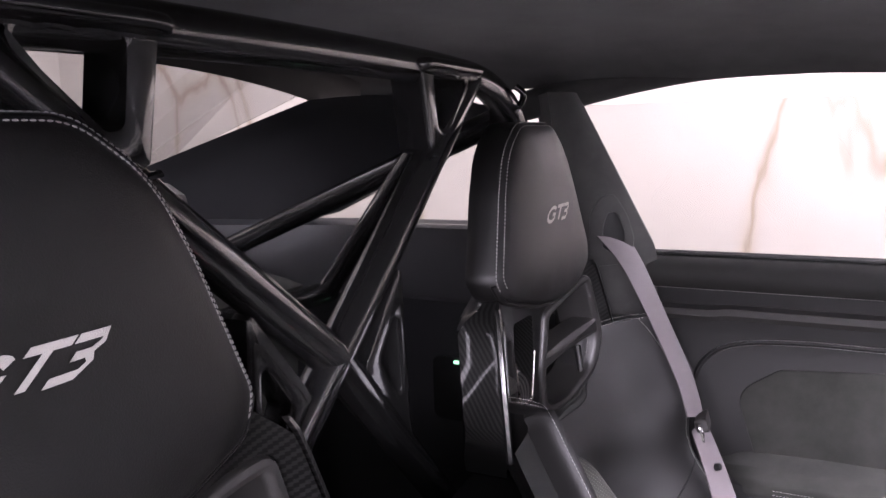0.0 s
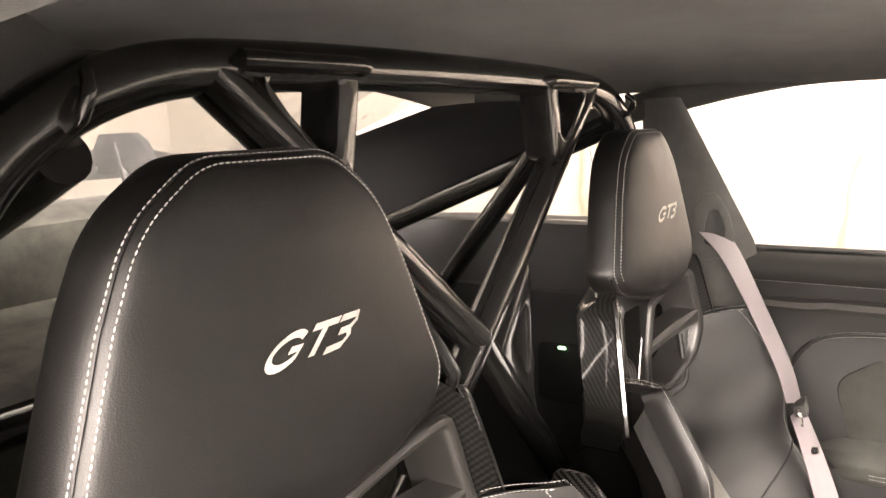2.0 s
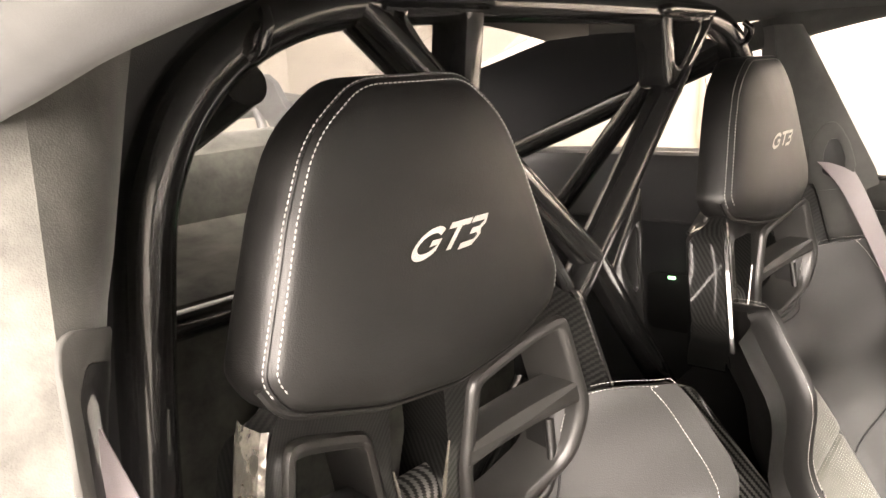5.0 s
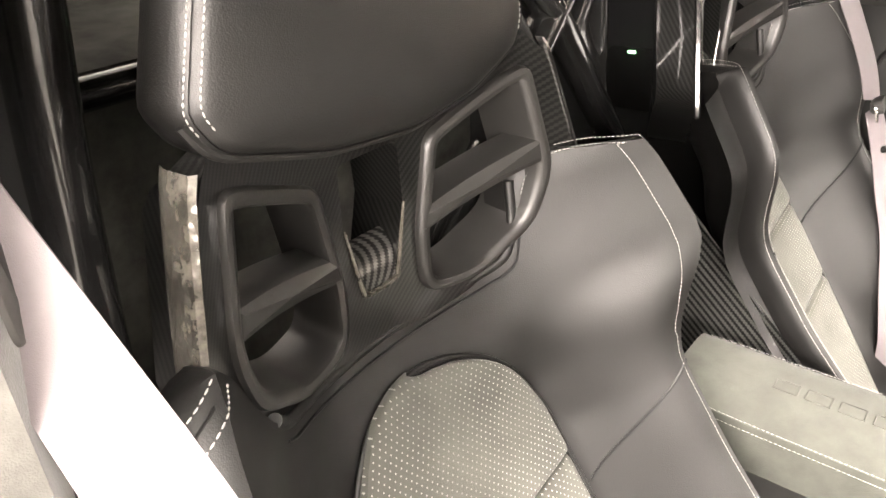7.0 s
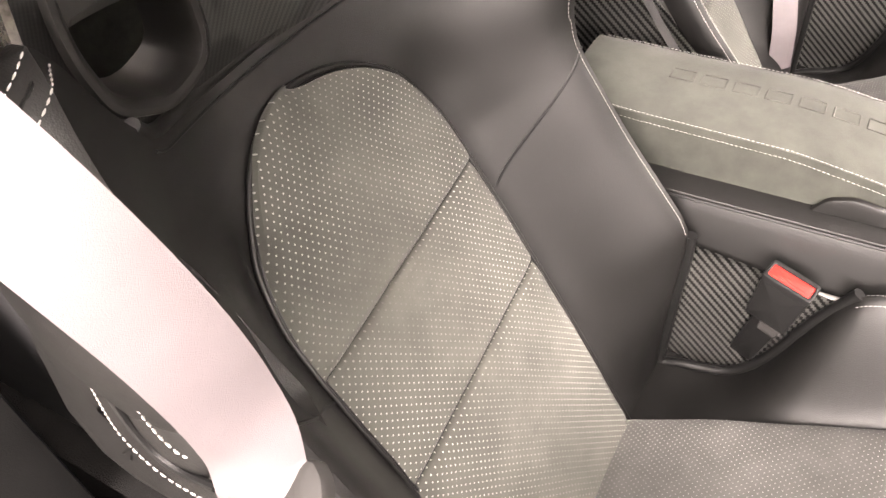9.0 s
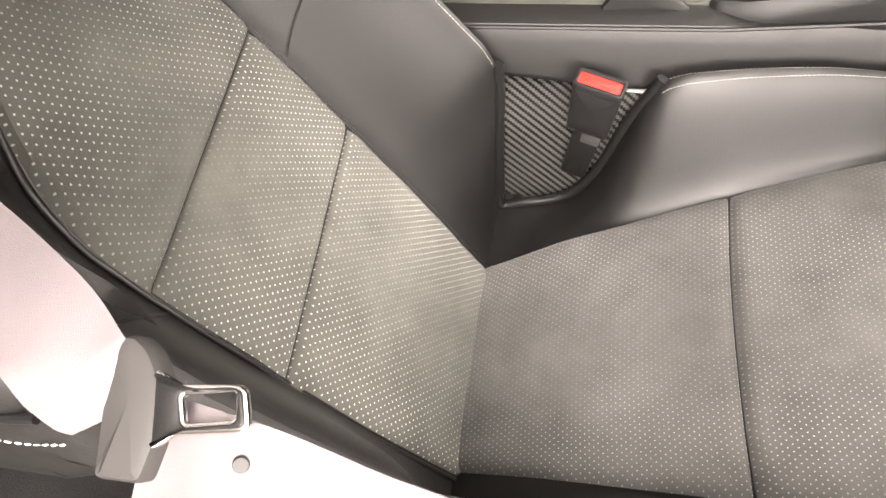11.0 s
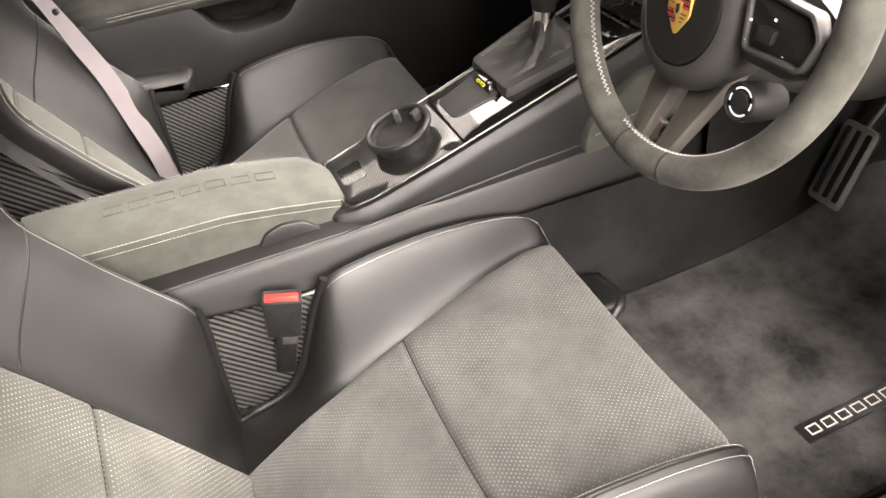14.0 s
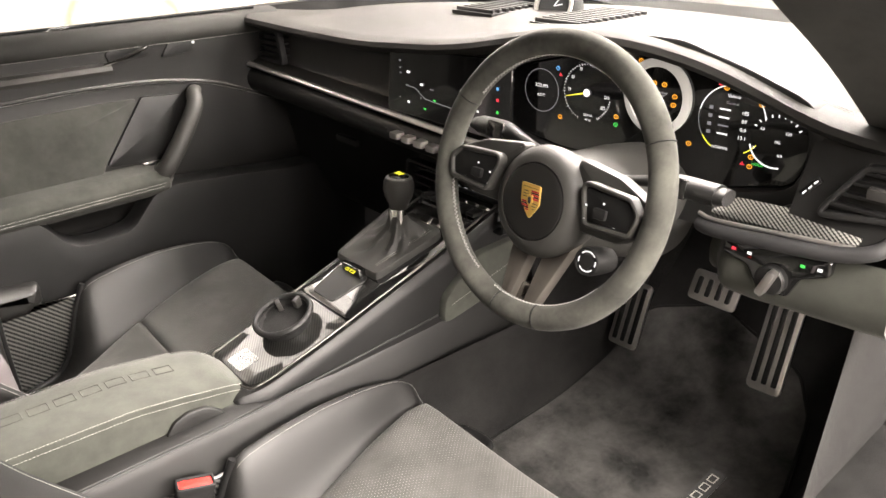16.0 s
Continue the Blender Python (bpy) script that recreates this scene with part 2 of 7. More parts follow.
G_WHITE, G_ORANGE = glow("white", (1, 1, 1), 1.1), glow("orange", (1, 0.42, 0.03), 1.2)
G_RED, G_GREEN = glow("red", (1, 0.05, 0.08), 1.0), glow("green", (0.05, 0.9, 0.12), 0.9)
G_YELLOW, G_BLUE = glow("yellow", (0.9, 0.85, 0.05), 1.2), glow("blue", (0.15, 0.5, 1.0), 0.9)
G_DIM = glow("dim_white", (0.7, 0.7, 0.75), 0.25)

# ---- building tools ----
V = Vector


def part(name, bm, material, parent=None, label="", smooth=True):
    """Links a bmesh as one mesh object under a thing or under a part."""
    me = bpy.data.meshes.new(name)
    bmesh.ops.recalc_face_normals(bm, faces=bm.faces)
    bm.to_mesh(me)
    bm.free()
    if smooth:
        for p in me.polygons:
            p.use_smooth = True
        me.set_sharp_from_angle(angle=radians(38))
    me.materials.append(material)
    ob = new(name, me)
    if parent is not None:
        ob.parent = parent
        ob.matrix_parent_inverse = parent.matrix_world.inverted() if parent.type == "MESH" else Matrix.Translation(-parent.location)
    return tagged(ob, label)


def thing(name, at, label, category, group="", kind=""):
    ob = new(name)
    ob.empty_display_size = 0.05
    ob.location = at
    return tagged(ob, label, category, group, kind)


def smooth_line(pts, n=8, closed=False):
    """A Catmull-Rom curve through points, with n steps between two of them."""
    pts = [V(p) for p in pts]
    m, out = len(pts), []
    for i in range(m if closed else m - 1):
        if closed:
            a, b, c, d = (pts[(i + k - 1) % m] for k in range(4))
        else:
            b, c = pts[i], pts[i + 1]
            a = pts[i - 1] if i else b * 2 - c
            d = pts[i + 2] if i + 2 < m else c * 2 - b
        for k in range(n):
            t = k / n
            out.append(0.5 * (2 * b + (c - a) * t + (2 * a - 5 * b + 4 * c - d) * t * t + (3 * b - a - 3 * c + d) * t ** 3))
    if not closed:
        out.append(pts[-1])
    return out


def lerp_table(table, x):
    xs, ys = zip(*table)
    return float(np.interp(x, xs, ys))


def soft_table(table, x):
    """Like lerp_table, with rounded corners."""
    w = (table[-1][0] - table[0][0]) * 0.03
    return (lerp_table(table, x - w) + 2 * lerp_table(table, x) + lerp_table(table, x + w)) / 4


def tube_into(bm, line, r, segs=14, closed=False, squash=1.0):
    """Sweeps a circle along a line of points into a bmesh. r: a number, or a function of the share of the length."""
    line = [V(p) for p in line]
    m = len(line)
    up = V((0.02, 0.03, 1)).normalized()
    rings, side = [], None
    for i, p in enumerate(line):
        a = line[(i - 1) % m] if closed or i else line[0]
        b = line[(i + 1) % m] if closed or i < m - 1 else line[-1]
        t = (b - a).normalized()
        if side is None:
            side = t.cross(up)
            if side.length < 0.1:
                side = t.cross(V((1, 0, 0)))
        side = (side - t * side.dot(t)).normalized()
        other = t.cross(side)
        rad = r(i / max(1, m - 1)) if callable(r) else r
        rings.append([bm.verts.new(p + side * math.cos(2 * math.pi * k / segs) * rad + other * math.sin(2 * math.pi * k / segs) * rad * squash) for k in range(segs)])
    for i in range(m if closed else m - 1):
        r0, r1 = rings[i], rings[(i + 1) % m]
        for k in range(segs):
            bm.faces.new((r0[k], r0[(k + 1) % segs], r1[(k + 1) % segs], r1[k]))
    if not closed:
        bm.faces.new(rings[0])
        bm.faces.new(rings[-1])
    return bm


def tube(line, r, segs=14, closed=False, squash=1.0):
    return tube_into(bmesh.new(), line, r, segs, closed, squash)


def round_poly(pts, r=0.01, n=5):
    """A polygon (2D) with its corners rounded; r: one radius, or one a corner."""
    out, m = [], len(pts)
    for i in range(m):
        p = V(pts[i]).to_2d()
        a, b = V(pts[i - 1]).to_2d() - p, V(pts[(i + 1) % m]).to_2d() - p
        rad = r[i] if isinstance(r, (list, tuple)) else r
        half = a.angle(b) / 2
        d = min(rad / max(math.tan(half), 1e-3), a.length * 0.48, b.length * 0.48)
        s, e = p + a.normalized() * d, p + b.normalized() * d
        for k in range(n + 1):
            t = k / n
            out.append((1 - t) ** 2 * s + 2 * t * (1 - t) * p + t * t * e)
    return out


def inset(pts, d):
    """A 2D outline moved inwards by d along its vertex normals."""
    m = len(pts)
    area = sum(pts[i].x * pts[(i + 1) % m].y - pts[(i + 1) % m].x * pts[i].y for i in range(m))
    sgn = 1 if area > 0 else -1
    out = []
    for i in range(m):
        t = pts[(i + 1) % m] - pts[i - 1]
        if t.length < 1e-9:
            t = V((1, 0))
        nrm = V((-t.y, t.x)).normalized() * sgn
        out.append(pts[i] + nrm * d)
    return out


def frame_of(origin, ax, ay):
    """Maps (a, b, c) to origin + a ax + b ay + c n, n = ax x ay."""
    o, x = V(origin), V(ax).normalized()
    y = V(ay)
    y = (y - x * y.dot(x)).normalized()
    n = x.cross(y)
    return lambda a, b, c=0.0: o + x * a + y * b + n * c


def pad_into(bm, outline, place, rings, cap=True, back=True):
    """Lofts insets of an outline: rings of (inset, height), from the back edge to the front."""
    loops = []
    for d, h in rings:
        loops.append([bm.verts.new(place(p.x, p.y, h)) for p in inset(outline, d)])
    m = len(outline)
    for a, b in zip(loops, loops[1:]):
        for i in range(m):
            bm.faces.new((a[i], a[(i + 1) % m], b[(i + 1) % m], b[i]))
    if cap:
        c = bm.verts.new(sum((v.co for v in loops[-1]), V((0, 0, 0))) / m)
        for i in range(m):
            bm.faces.new((loops[-1][i], loops[-1][(i + 1) % m], c))
    if back:
        c = bm.verts.new(sum((v.co for v in loops[0]), V((0, 0, 0))) / m)
        for i in range(m):
            bm.faces.new((loops[0][(i + 1) % m], loops[0][i], c))
    return bm


def slab(outline, place, thick, bevel=0.002):
    """A plate from an outline with softly rounded edges; its front at height thick."""
    return pad_into(bmesh.new(), outline, place, [(0, 0), (0, thick - bevel), (bevel * 0.3, thick - bevel * 0.3), (bevel, thick)])


def ring_slab(outer, inner, place, thick, bevel=0.002):
    """A frame between two outlines with the same number of points, with rounded edges."""
    bm = bmesh.new()
    prof = [(outer, 0, 0), (outer, 0, thick - bevel), (outer, bevel * 0.3, thick - bevel * 0.3), (outer, bevel, thick),
            (inner, -bevel, thick), (inner, -bevel * 0.3, thick - bevel * 0.3), (inner, 0, thick - bevel), (inner, 0, 0)]
    loops = [[bm.verts.new(place(p.x, p.y, h)) for p in inset(o, d)] for o, d, h in prof]
    m = len(outer)
    for a, b in zip(loops, loops[1:] + loops[:1]):
        for i in range(m):
            bm.faces.new((a[i], a[(i + 1) % m], b[(i + 1) % m], b[i]))
    return bm


def resample(pts, n, start=None):
    """n points at even steps round a closed 2D outline, from its point of the greatest angle start."""
    pts = [V(p).to_2d() for p in pts]
    c = sum(pts, V((0, 0))) / len(pts)
    if start is not None:
        k = min(range(len(pts)), key=lambda i: abs(math.remainder(math.atan2(pts[i].y - c.y, pts[i].x - c.x) - start, 2 * math.pi)))
        pts = pts[k:] + pts[:k]
    q = pts + pts[:1]
    d = np.r_[0, np.cumsum([(b - a).length for a, b in zip(q, q[1:])])]
    s = np.linspace(0, d[-1], n, endpoint=False)
    return [V((float(np.interp(v, d, [p.x for p in q])), float(np.interp(v, d, [p.y for p in q])))) for v in s]


def holed(outer, holes, place, thick):
    """A plate with holes through it."""
    bm = bmesh.new()
    edges = []
    for loop in (outer, *holes):
        vs = [bm.verts.new((p[0], p[1], 0)) for p in loop]
        edges += [bm.edges.new((vs[i], vs[(i + 1) % len(vs)])) for i in range(len(vs))]
    bmesh.ops.triangle_fill(bm, use_beauty=True, use_dissolve=False, edges=edges, normal=(0, 0, 1))
    top = bmesh.ops.extrude_face_region(bm, geom=bm.faces[:])
    for v in (g for g in top["geom"] if isinstance(g, bmesh.types.BMVert)):
        v.co.z = thick
    for v in bm.verts:
        v.co = place(*v.co)
    return bm


def grid_into(bm, fn, us, vs, uv=None):
    rows = [[bm.verts.new(fn(u, v)) for u in us] for v in vs]
    lay = bm.loops.layers.uv.verify() if uv else None
    for j in range(len(vs) - 1):
        for i in range(len(us) - 1):
            try:
                f = bm.faces.new((rows[j][i], rows[j][i + 1], rows[j + 1][i + 1], rows[j + 1][i]))
            except ValueError:
                continue
            if uv:
                for loop, (u, v) in zip(f.loops, ((us[i], vs[j]), (us[i + 1], vs[j]), (us[i + 1], vs[j + 1]), (us[i], vs[j + 1]))):
                    loop[lay].uv = uv(u, v)
    return rows


def grid(fn, us, vs, uv=None):
    bm = bmesh.new()
    grid_into(bm, fn, us, vs, uv)
    return bm


def box_into(bm, lo, hi, m=None):
    q = [bm.verts.new(V((x, y, z))) for x in (lo[0], hi[0]) for y in (lo[1], hi[1]) for z in (lo[2], hi[2])]
    if m is not None:
        for v in q:
            v.co = m @ v.co
    for f in ((0, 1, 3, 2), (4, 6, 7, 5), (0, 4, 5, 1), (2, 3, 7, 6), (0, 2, 6, 4), (1, 5, 7, 3)):
        bm.faces.new([q[i] for i in f])
    return bm


def soft_box(lo, hi, bevel=0.004, m=None, segs=2):
    bm = box_into(bmesh.new(), lo, hi)
    bmesh.ops.bevel(bm, geom=bm.edges[:], offset=bevel, segments=segs, profile=0.6, affect="EDGES")
    if m is not None:
        bmesh.ops.transform(bm, matrix=m, verts=bm.verts)
    return bm


def stitches_into(bm, line, pitch=0.0042, length=0.0030, r=0.00045, lift=None):
    """Thread stitches along a line: short rounded dashes."""
    line = [V(p) for p in line]
    d = np.r_[0, np.cumsum([(b - a).length for a, b in zip(line, line[1:])])]
    cols = [[p[k] for p in line] for k in range(3)]
    at = lambda s: V([float(np.interp(s, d, c)) for c in cols])
    n = int(d[-1] / pitch)
    for i in range(n):
        a, b = at(i * pitch), at(i * pitch + length)
        t = b - a
        if t.length < 1e-6:
            continue
        t.normalize()
        s = t.cross(V((0.13, 0.21, 0.97)))
        s.normalize()
        o = t.cross(s)
        q = []
        for p, k in ((a, 0.45), ((a + b) / 2, 1.0), (b, 0.45)):
            q.append([bm.verts.new(p + (s * x + o * y) * r * k) for x, y in ((1, 0), (0, 1), (-1, 0), (0, -1))])
        for u, w in zip(q, q[1:]):
            for k in range(4):
                bm.faces.new((u[k], u[(k + 1) % 4], w[(k + 1) % 4], w[k]))
    return bm


def lathe(profile, origin, axis, segs=40):
    """Turns (radius, height) about an axis."""
    o, n = V(origin), V(axis).normalized()
    a = n.cross(V((0.3, 0.2, 0.9))).normalized()
    b = n.cross(a)
    bm = bmesh.new()
    rings = [[bm.verts.new(o + n * h + (a * math.cos(2 * math.pi * k / segs) + b * math.sin(2 * math.pi * k / segs)) * max(r, 1e-5)) for k in range(segs)] for r, h in profile]
    for p, q in zip(rings, rings[1:]):
        for k in range(segs):
            bm.faces.new((p[k], p[(k + 1) % segs], q[(k + 1) % segs], q[k]))
    return bm


def words(name, body, size, place, material, parent, label="", lift=0.0006, shear=0.0):
    """Readable writing as a thin mesh; place maps its plane into the world, centred."""
    cu = bpy.data.curves.new(name, "FONT")
    cu.body, cu.size, cu.align_x, cu.align_y, cu.shear, cu.resolution_u = body, size, "CENTER", "CENTER", shear, 2
    tmp = new(name, cu)
    me = bpy.data.meshes.new_from_object(tmp.evaluated_get(bpy.context.evaluated_depsgraph_get()))
    bpy.data.objects.remove(tmp)
    bm = bmesh.new()
    bm.from_mesh(me)
    for v in bm.verts:
        v.co = place(v.co.x, v.co.y, lift)
    return part(name, bm, material, parent, label, smooth=False)


def smoothstep(t):
    t = min(1.0, max(0.0, t))
    return t * t * (3 - 2 * t)

# ---- the showroom round the car ----
def room():
    wall = lambda name, lo, hi, m, label: tagged(part(name, soft_box(lo, hi, 0.01), m), label, "wall", kind="structure")
    tagged(part("floor", soft_box((-4.2, -6, -0.1), (4.2, 5.2, 0.0), 0.005), FLOOR_M), "polished pale stone showroom floor under the car", "floor", kind="structure")
    tagged(part("ceiling", soft_box((-4.2, -6, 3.0), (4.2, 5.2, 3.1), 0.005), WHITE_WALL), "white showroom ceiling", "ceiling", kind="structure")
    wall("wall_west", (-3.3, -5.6, 0), (-3.15, 5.0, 3.0), MARBLE, "cream marble wall with brown veins beside the car")
    # unseen wall, made grey so that glossy parts reflect mainly the lamps
    wall("wall_east", (4.0, -5.6, 0), (4.15, 5.0, 3.0), GREY_WALL, "plain unseen wall closing the room, kept grey to weaken reflections")
    wall("wall_south", (-3.15, -5.6, 0), (4.0, -5.45, 3.0), MARBLE, "cream marble wall with brown veins behind the car")
    wall("wall_north", (-3.15, 4.85, 0), (4.0, 5.0, 3.0), WHITE_WALL, "plain white showroom wall")


room()


# ---- the cabin shell ----
def roof_z(x, y):
    """Height of the headliner."""
    along = soft_table([(-1.8, 1.00), (-1.2, 1.21), (-0.9, 1.288), (-0.6, 1.297), (-0.2, 1.295), (0.2, 1.268), (0.5, 1.21)], y)
    a = abs(x) / 0.66
    return along - (0.092 if x > 0 else 0.062) * a ** 5


def headliner():
    bm = bmesh.new()
    xs = np.linspace(-0.66, 0.66, 41)
    ys = np.linspace(-0.94, 0.46, 41)
    grid_into(bm, lambda x, y: V((x, y, roof_z(x, y))), xs, ys)
    grid_into(bm, lambda x, y: V((x * 1.04, y, roof_z(x, y) + 0.035)), xs, ys)
    ob = tagged(part("ceiling", bm, HEADLINER), "dark grey suede headliner of the car roof", "ceiling", kind="structure")
    # roof rails above the side windows, padded and curved
    for sgn in (-1, 1):
        line = [(0.655, -0.62, 1.19), (0.665, -0.5, 1.215), (0.672, -0.42, 1.230), (0.676, -0.32, 1.242), (0.676, -0.2, 1.243), (0.67, -0.07, 1.238), (0.645, 0.2, 1.205), (0.62, 0.42, 1.15), (0.60, 0.62, 1.06), (0.62, 0.86, 0.96)]
        if sgn > 0:
            line = [(0.655, -0.62, 1.165), (0.665, -0.5, 1.185), (0.672, -0.42, 1.195), (0.676, -0.32, 1.210), (0.676, -0.2, 1.222), (0.67, -0.07, 1.226), (0.645, 0.2, 1.19), (0.612, 0.40, 1.15), (0.60, 0.48, 1.11)]
        pts = smooth_line([(sgn * x, y, z + (0.014 if sgn < 0 else 0.0)) for x, y, z in line], 8)
        tagged(part("roof_rail", tube(pts, 0.026, 14), HEADLINER), "suede-covered roof rail above the side window", "trim", kind="structure")
        if sgn > 0:
            seal = [p + V((0.034, 0, 0.012)) for p in pts]
            tagged(part("door_seal", tube(seal, 0.011, 10), RUBBER), "black rubber door seal along the roof edge", "trim", kind="structure")


headliner()


def front_pillar():
    """Wide suede trim of the windscreen pillar on the driver's side."""
    inner = smooth_line([(0.565, 0.38, 1.165), (0.605, 0.50, 1.067), (0.642, 0.60, 0.983), (0.697, 0.68, 0.876)], 8)
    bm = grid(lambda i, k: inner[i] + V((0.17 * k, -0.11 * k + 0.03 * math.sin(math.pi * k), 0.06 * k)), list(range(len(inner))), list(np.linspace(0, 1, 9)))
    grid_into(bm, lambda i, k: inner[i] + V((0.03 * k, 0.06 * k, 0.0)), list(range(len(inner))), [0, 0.5, 1])
    tagged(part("front_pillar", bm, HEADLINER), "dark grey suede windscreen pillar trim", "trim", kind="structure")


front_pillar()


def side_shell():
    """Left side behind the door: pillar, quarter panel, rear side trim."""
    # pillar trim: from the door opening inwards to the cage's hoop
    # black shroud between the cage's hoop and the pillar on the driver's side
    hoop = smooth_line([(0.59, -0.59, 0.70), (0.572, -0.585, 0.85), (0.556, -0.585, 1.02), (0.530, -0.585, 1.11), (0.478, -0.585, 1.18), (0.40, -0.585, 1.221)], 6)
    bm = grid(lambda i, k: hoop[i] + V((0.085 * k, 0.004 * k, 0.05 * k * max(0.0, (hoop[i].z - 1.0) / 0.22))), list(range(len(hoop))), [0, 0.5, 1.0])
    tagged(part("hoop_shroud", bm, PLASTIC), "black trim filling the gap beside the roll cage", "trim", kind="structure")
    bm = grid(lambda i, k: V((-hoop[i].x - 0.07 * k, hoop[i].y - 0.015, hoop[i].z + 0.018 * k)), list(range(15, len(hoop))), [0, 0.5, 1.0])
    tagged(part("hoop_shroud", bm, PLASTIC), "black trim between the roll cage and the roof", "trim", kind="structure")

    def pillar(sgn, name, label):
        bm = bmesh.new()
        zs = np.linspace(0, 1, 18)
        us = np.linspace(0, 1, 14)

        def fn(u, v):
            z = 0.82 + v * 0.40
            front = V((0.688 - max(0.0, z - 0.95) * 0.20, -0.395 - max(0.0, z - 0.95) * 0.46, z))
            back = V((lerp_table([(0.70, 0.665), (0.9, 0.640), (1.0, 0.618), (1.06, 0.600), (1.08, 0.592), (1.19, 0.565), (1.25, 0.545)], z), -0.540, z))
            p = front.lerp(back, u)
            bulge = 0.012 * math.sin(math.pi * u)
            return V((sgn * (p.x - bulge * 0.4), p.y + bulge, z))

        grid_into(bm, fn, us, zs)
        grid_into(bm, lambda u, v: V((fn(1, v).x + sgn * 0.10 * u, -0.540 - 0.06 * u, fn(1, v).z)), [0, 0.5, 1], zs)
        grid_into(bm, lambda u, v: V((fn(0, v).x + sgn * 0.04 * u, fn(0, v).y - 0.01 * u, fn(0, v).z)), [0, 0.5, 1], zs)
        # the driver's pillar takes the lit copy, the passenger's the plain suede
        return tagged(part(name, bm, PILLAR_LIT if sgn > 0 else HEADLINER), label, "trim", kind="structure")

    tagged(part("lower_pillar", soft_box((0.655, -0.70, 0.10), (0.80, -0.58, 0.83), 0.02), PLASTIC), "black lower pillar beside the driver's seat", "trim", kind="structure")
    tagged(part("lower_pillar", soft_box((-0.80, -0.52, 0.10), (-0.655, -0.425, 0.845), 0.02), PLASTIC), "black lower pillar behind the passenger door", "trim", kind="structure")
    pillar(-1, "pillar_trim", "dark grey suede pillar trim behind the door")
    pillar(1, "pillar_trim", "suede pillar trim beside the seat, its colour lightened as if lit")
    for sgn in (-1, 1):
        # lower rear side panel under the quarter window, with a ledge
        prof = [(0.60, 0.30), (0.615, 0.60), (0.62, 0.845), (0.617, 0.850), (0.622, 0.855), (0.63, 0.965), (0.64, 0.985), (0.67, 0.992), (0.72, 0.992)]
        bm = grid(lambda k, y: V((sgn * (prof[k][0] - max(0, -y - 1.0) * 0.25), y, prof[k][1])), list(range(len(prof))), np.linspace(-0.555, -1.55, 18))
        tagged(part("rear_side_panel", bm, PLASTIC_SIDE), "black moulded rear side panel under the quarter window", "trim", kind="structure")
        # rear pillar between the quarter window and the rear screen
        def cp(u, v, sgn=sgn):
            a = V((0.655, -0.62, 1.190)).lerp(V((0.655, -1.06, 0.998)), v / 0.4) if v < 0.4 else V((0.655, -1.06, 0.998)).lerp(V((0.60, -1.75, 0.93)), (v - 0.4) / 0.6)
            b = V((0.410, -0.90, 1.222)).lerp(V((0.52, -1.75, 1.03)), v)
            p = a.lerp(b, u)
            return V((sgn * p.x, p.y, p.z + 0.02 * math.sin(math.pi * u)))
        bm = bmesh.new()
        grid_into(bm, cp, np.linspace(0, 1, 9), np.linspace(0, 1, 17))
        tagged(part("rear_pillar", bm, PLASTIC_SIDE), "black rear pillar trim beside the rear screen", "trim", kind="structure")
    # opaque panel added to shut out the bright quarter window on the driver's side
    bm = grid(lambda y, z: V((0.648 - 0.15 * max(0.0, z - 1.05), y, z)), np.linspace(-0.53, -1.2, 8), np.linspace(0.90, 1.25, 8))
    tagged(part("quarter_cover", bm, PLASTIC), "opaque black panel added over the driver's quarter window", "trim", kind="structure")
    # header of the rear screen
    bm = grid(lambda x, v: V((x, -0.90 - 0.006 * v, roof_z(x, -0.90) * (1 - v) + (1.262 - 0.235 * x * x) * v)), np.linspace(-0.56, 0.56, 29), [0, 0.5, 1])
    tagged(part("rear_header", bm, PLASTIC), "black header strip above the rear screen", "trim", kind="structure")


side_shell()


def rear_bay():
    # parcel shelf, rear bulkhead and the carpeted rear bay
    shelf = [(-0.92, 0.30), (-0.93, 0.55), (-0.915, 0.80), (-0.89, 0.90), (-0.895, 0.922), (-0.93, 0.931), (-1.05, 0.950), (-1.11, 0.958), (-1.135, 0.972), (-1.135, 1.03), (-1.15, 1.075), (-1.19, 1.095), (-1.25, 1.098), (-1.35, 1.09), (-1.6, 1.05), (-1.85, 1.0)]
    bm = grid(lambda x, k: V((x, shelf[k][0], shelf[k][1] - 0.02 * (x / 0.6) ** 2 * (k > 8))), np.linspace(-0.36, 0.62, 21), list(range(len(shelf))))
    tagged(part("parcel_shelf", bm, SUEDE_RIM), "dark grey suede parcel shelf and rear bulkhead", "trim", kind="structure")
    bm = grid(lambda x, y: V((x, y, 0.33 + 0.05 * math.cos(x * 9))), np.linspace(-0.64, 0.64, 30), np.linspace(-1.0, -0.42, 8))
    tagged(part("rear_floor", bm, CARPET), "black carpet of the rear bay", "floor", kind="structure")


rear_bay()


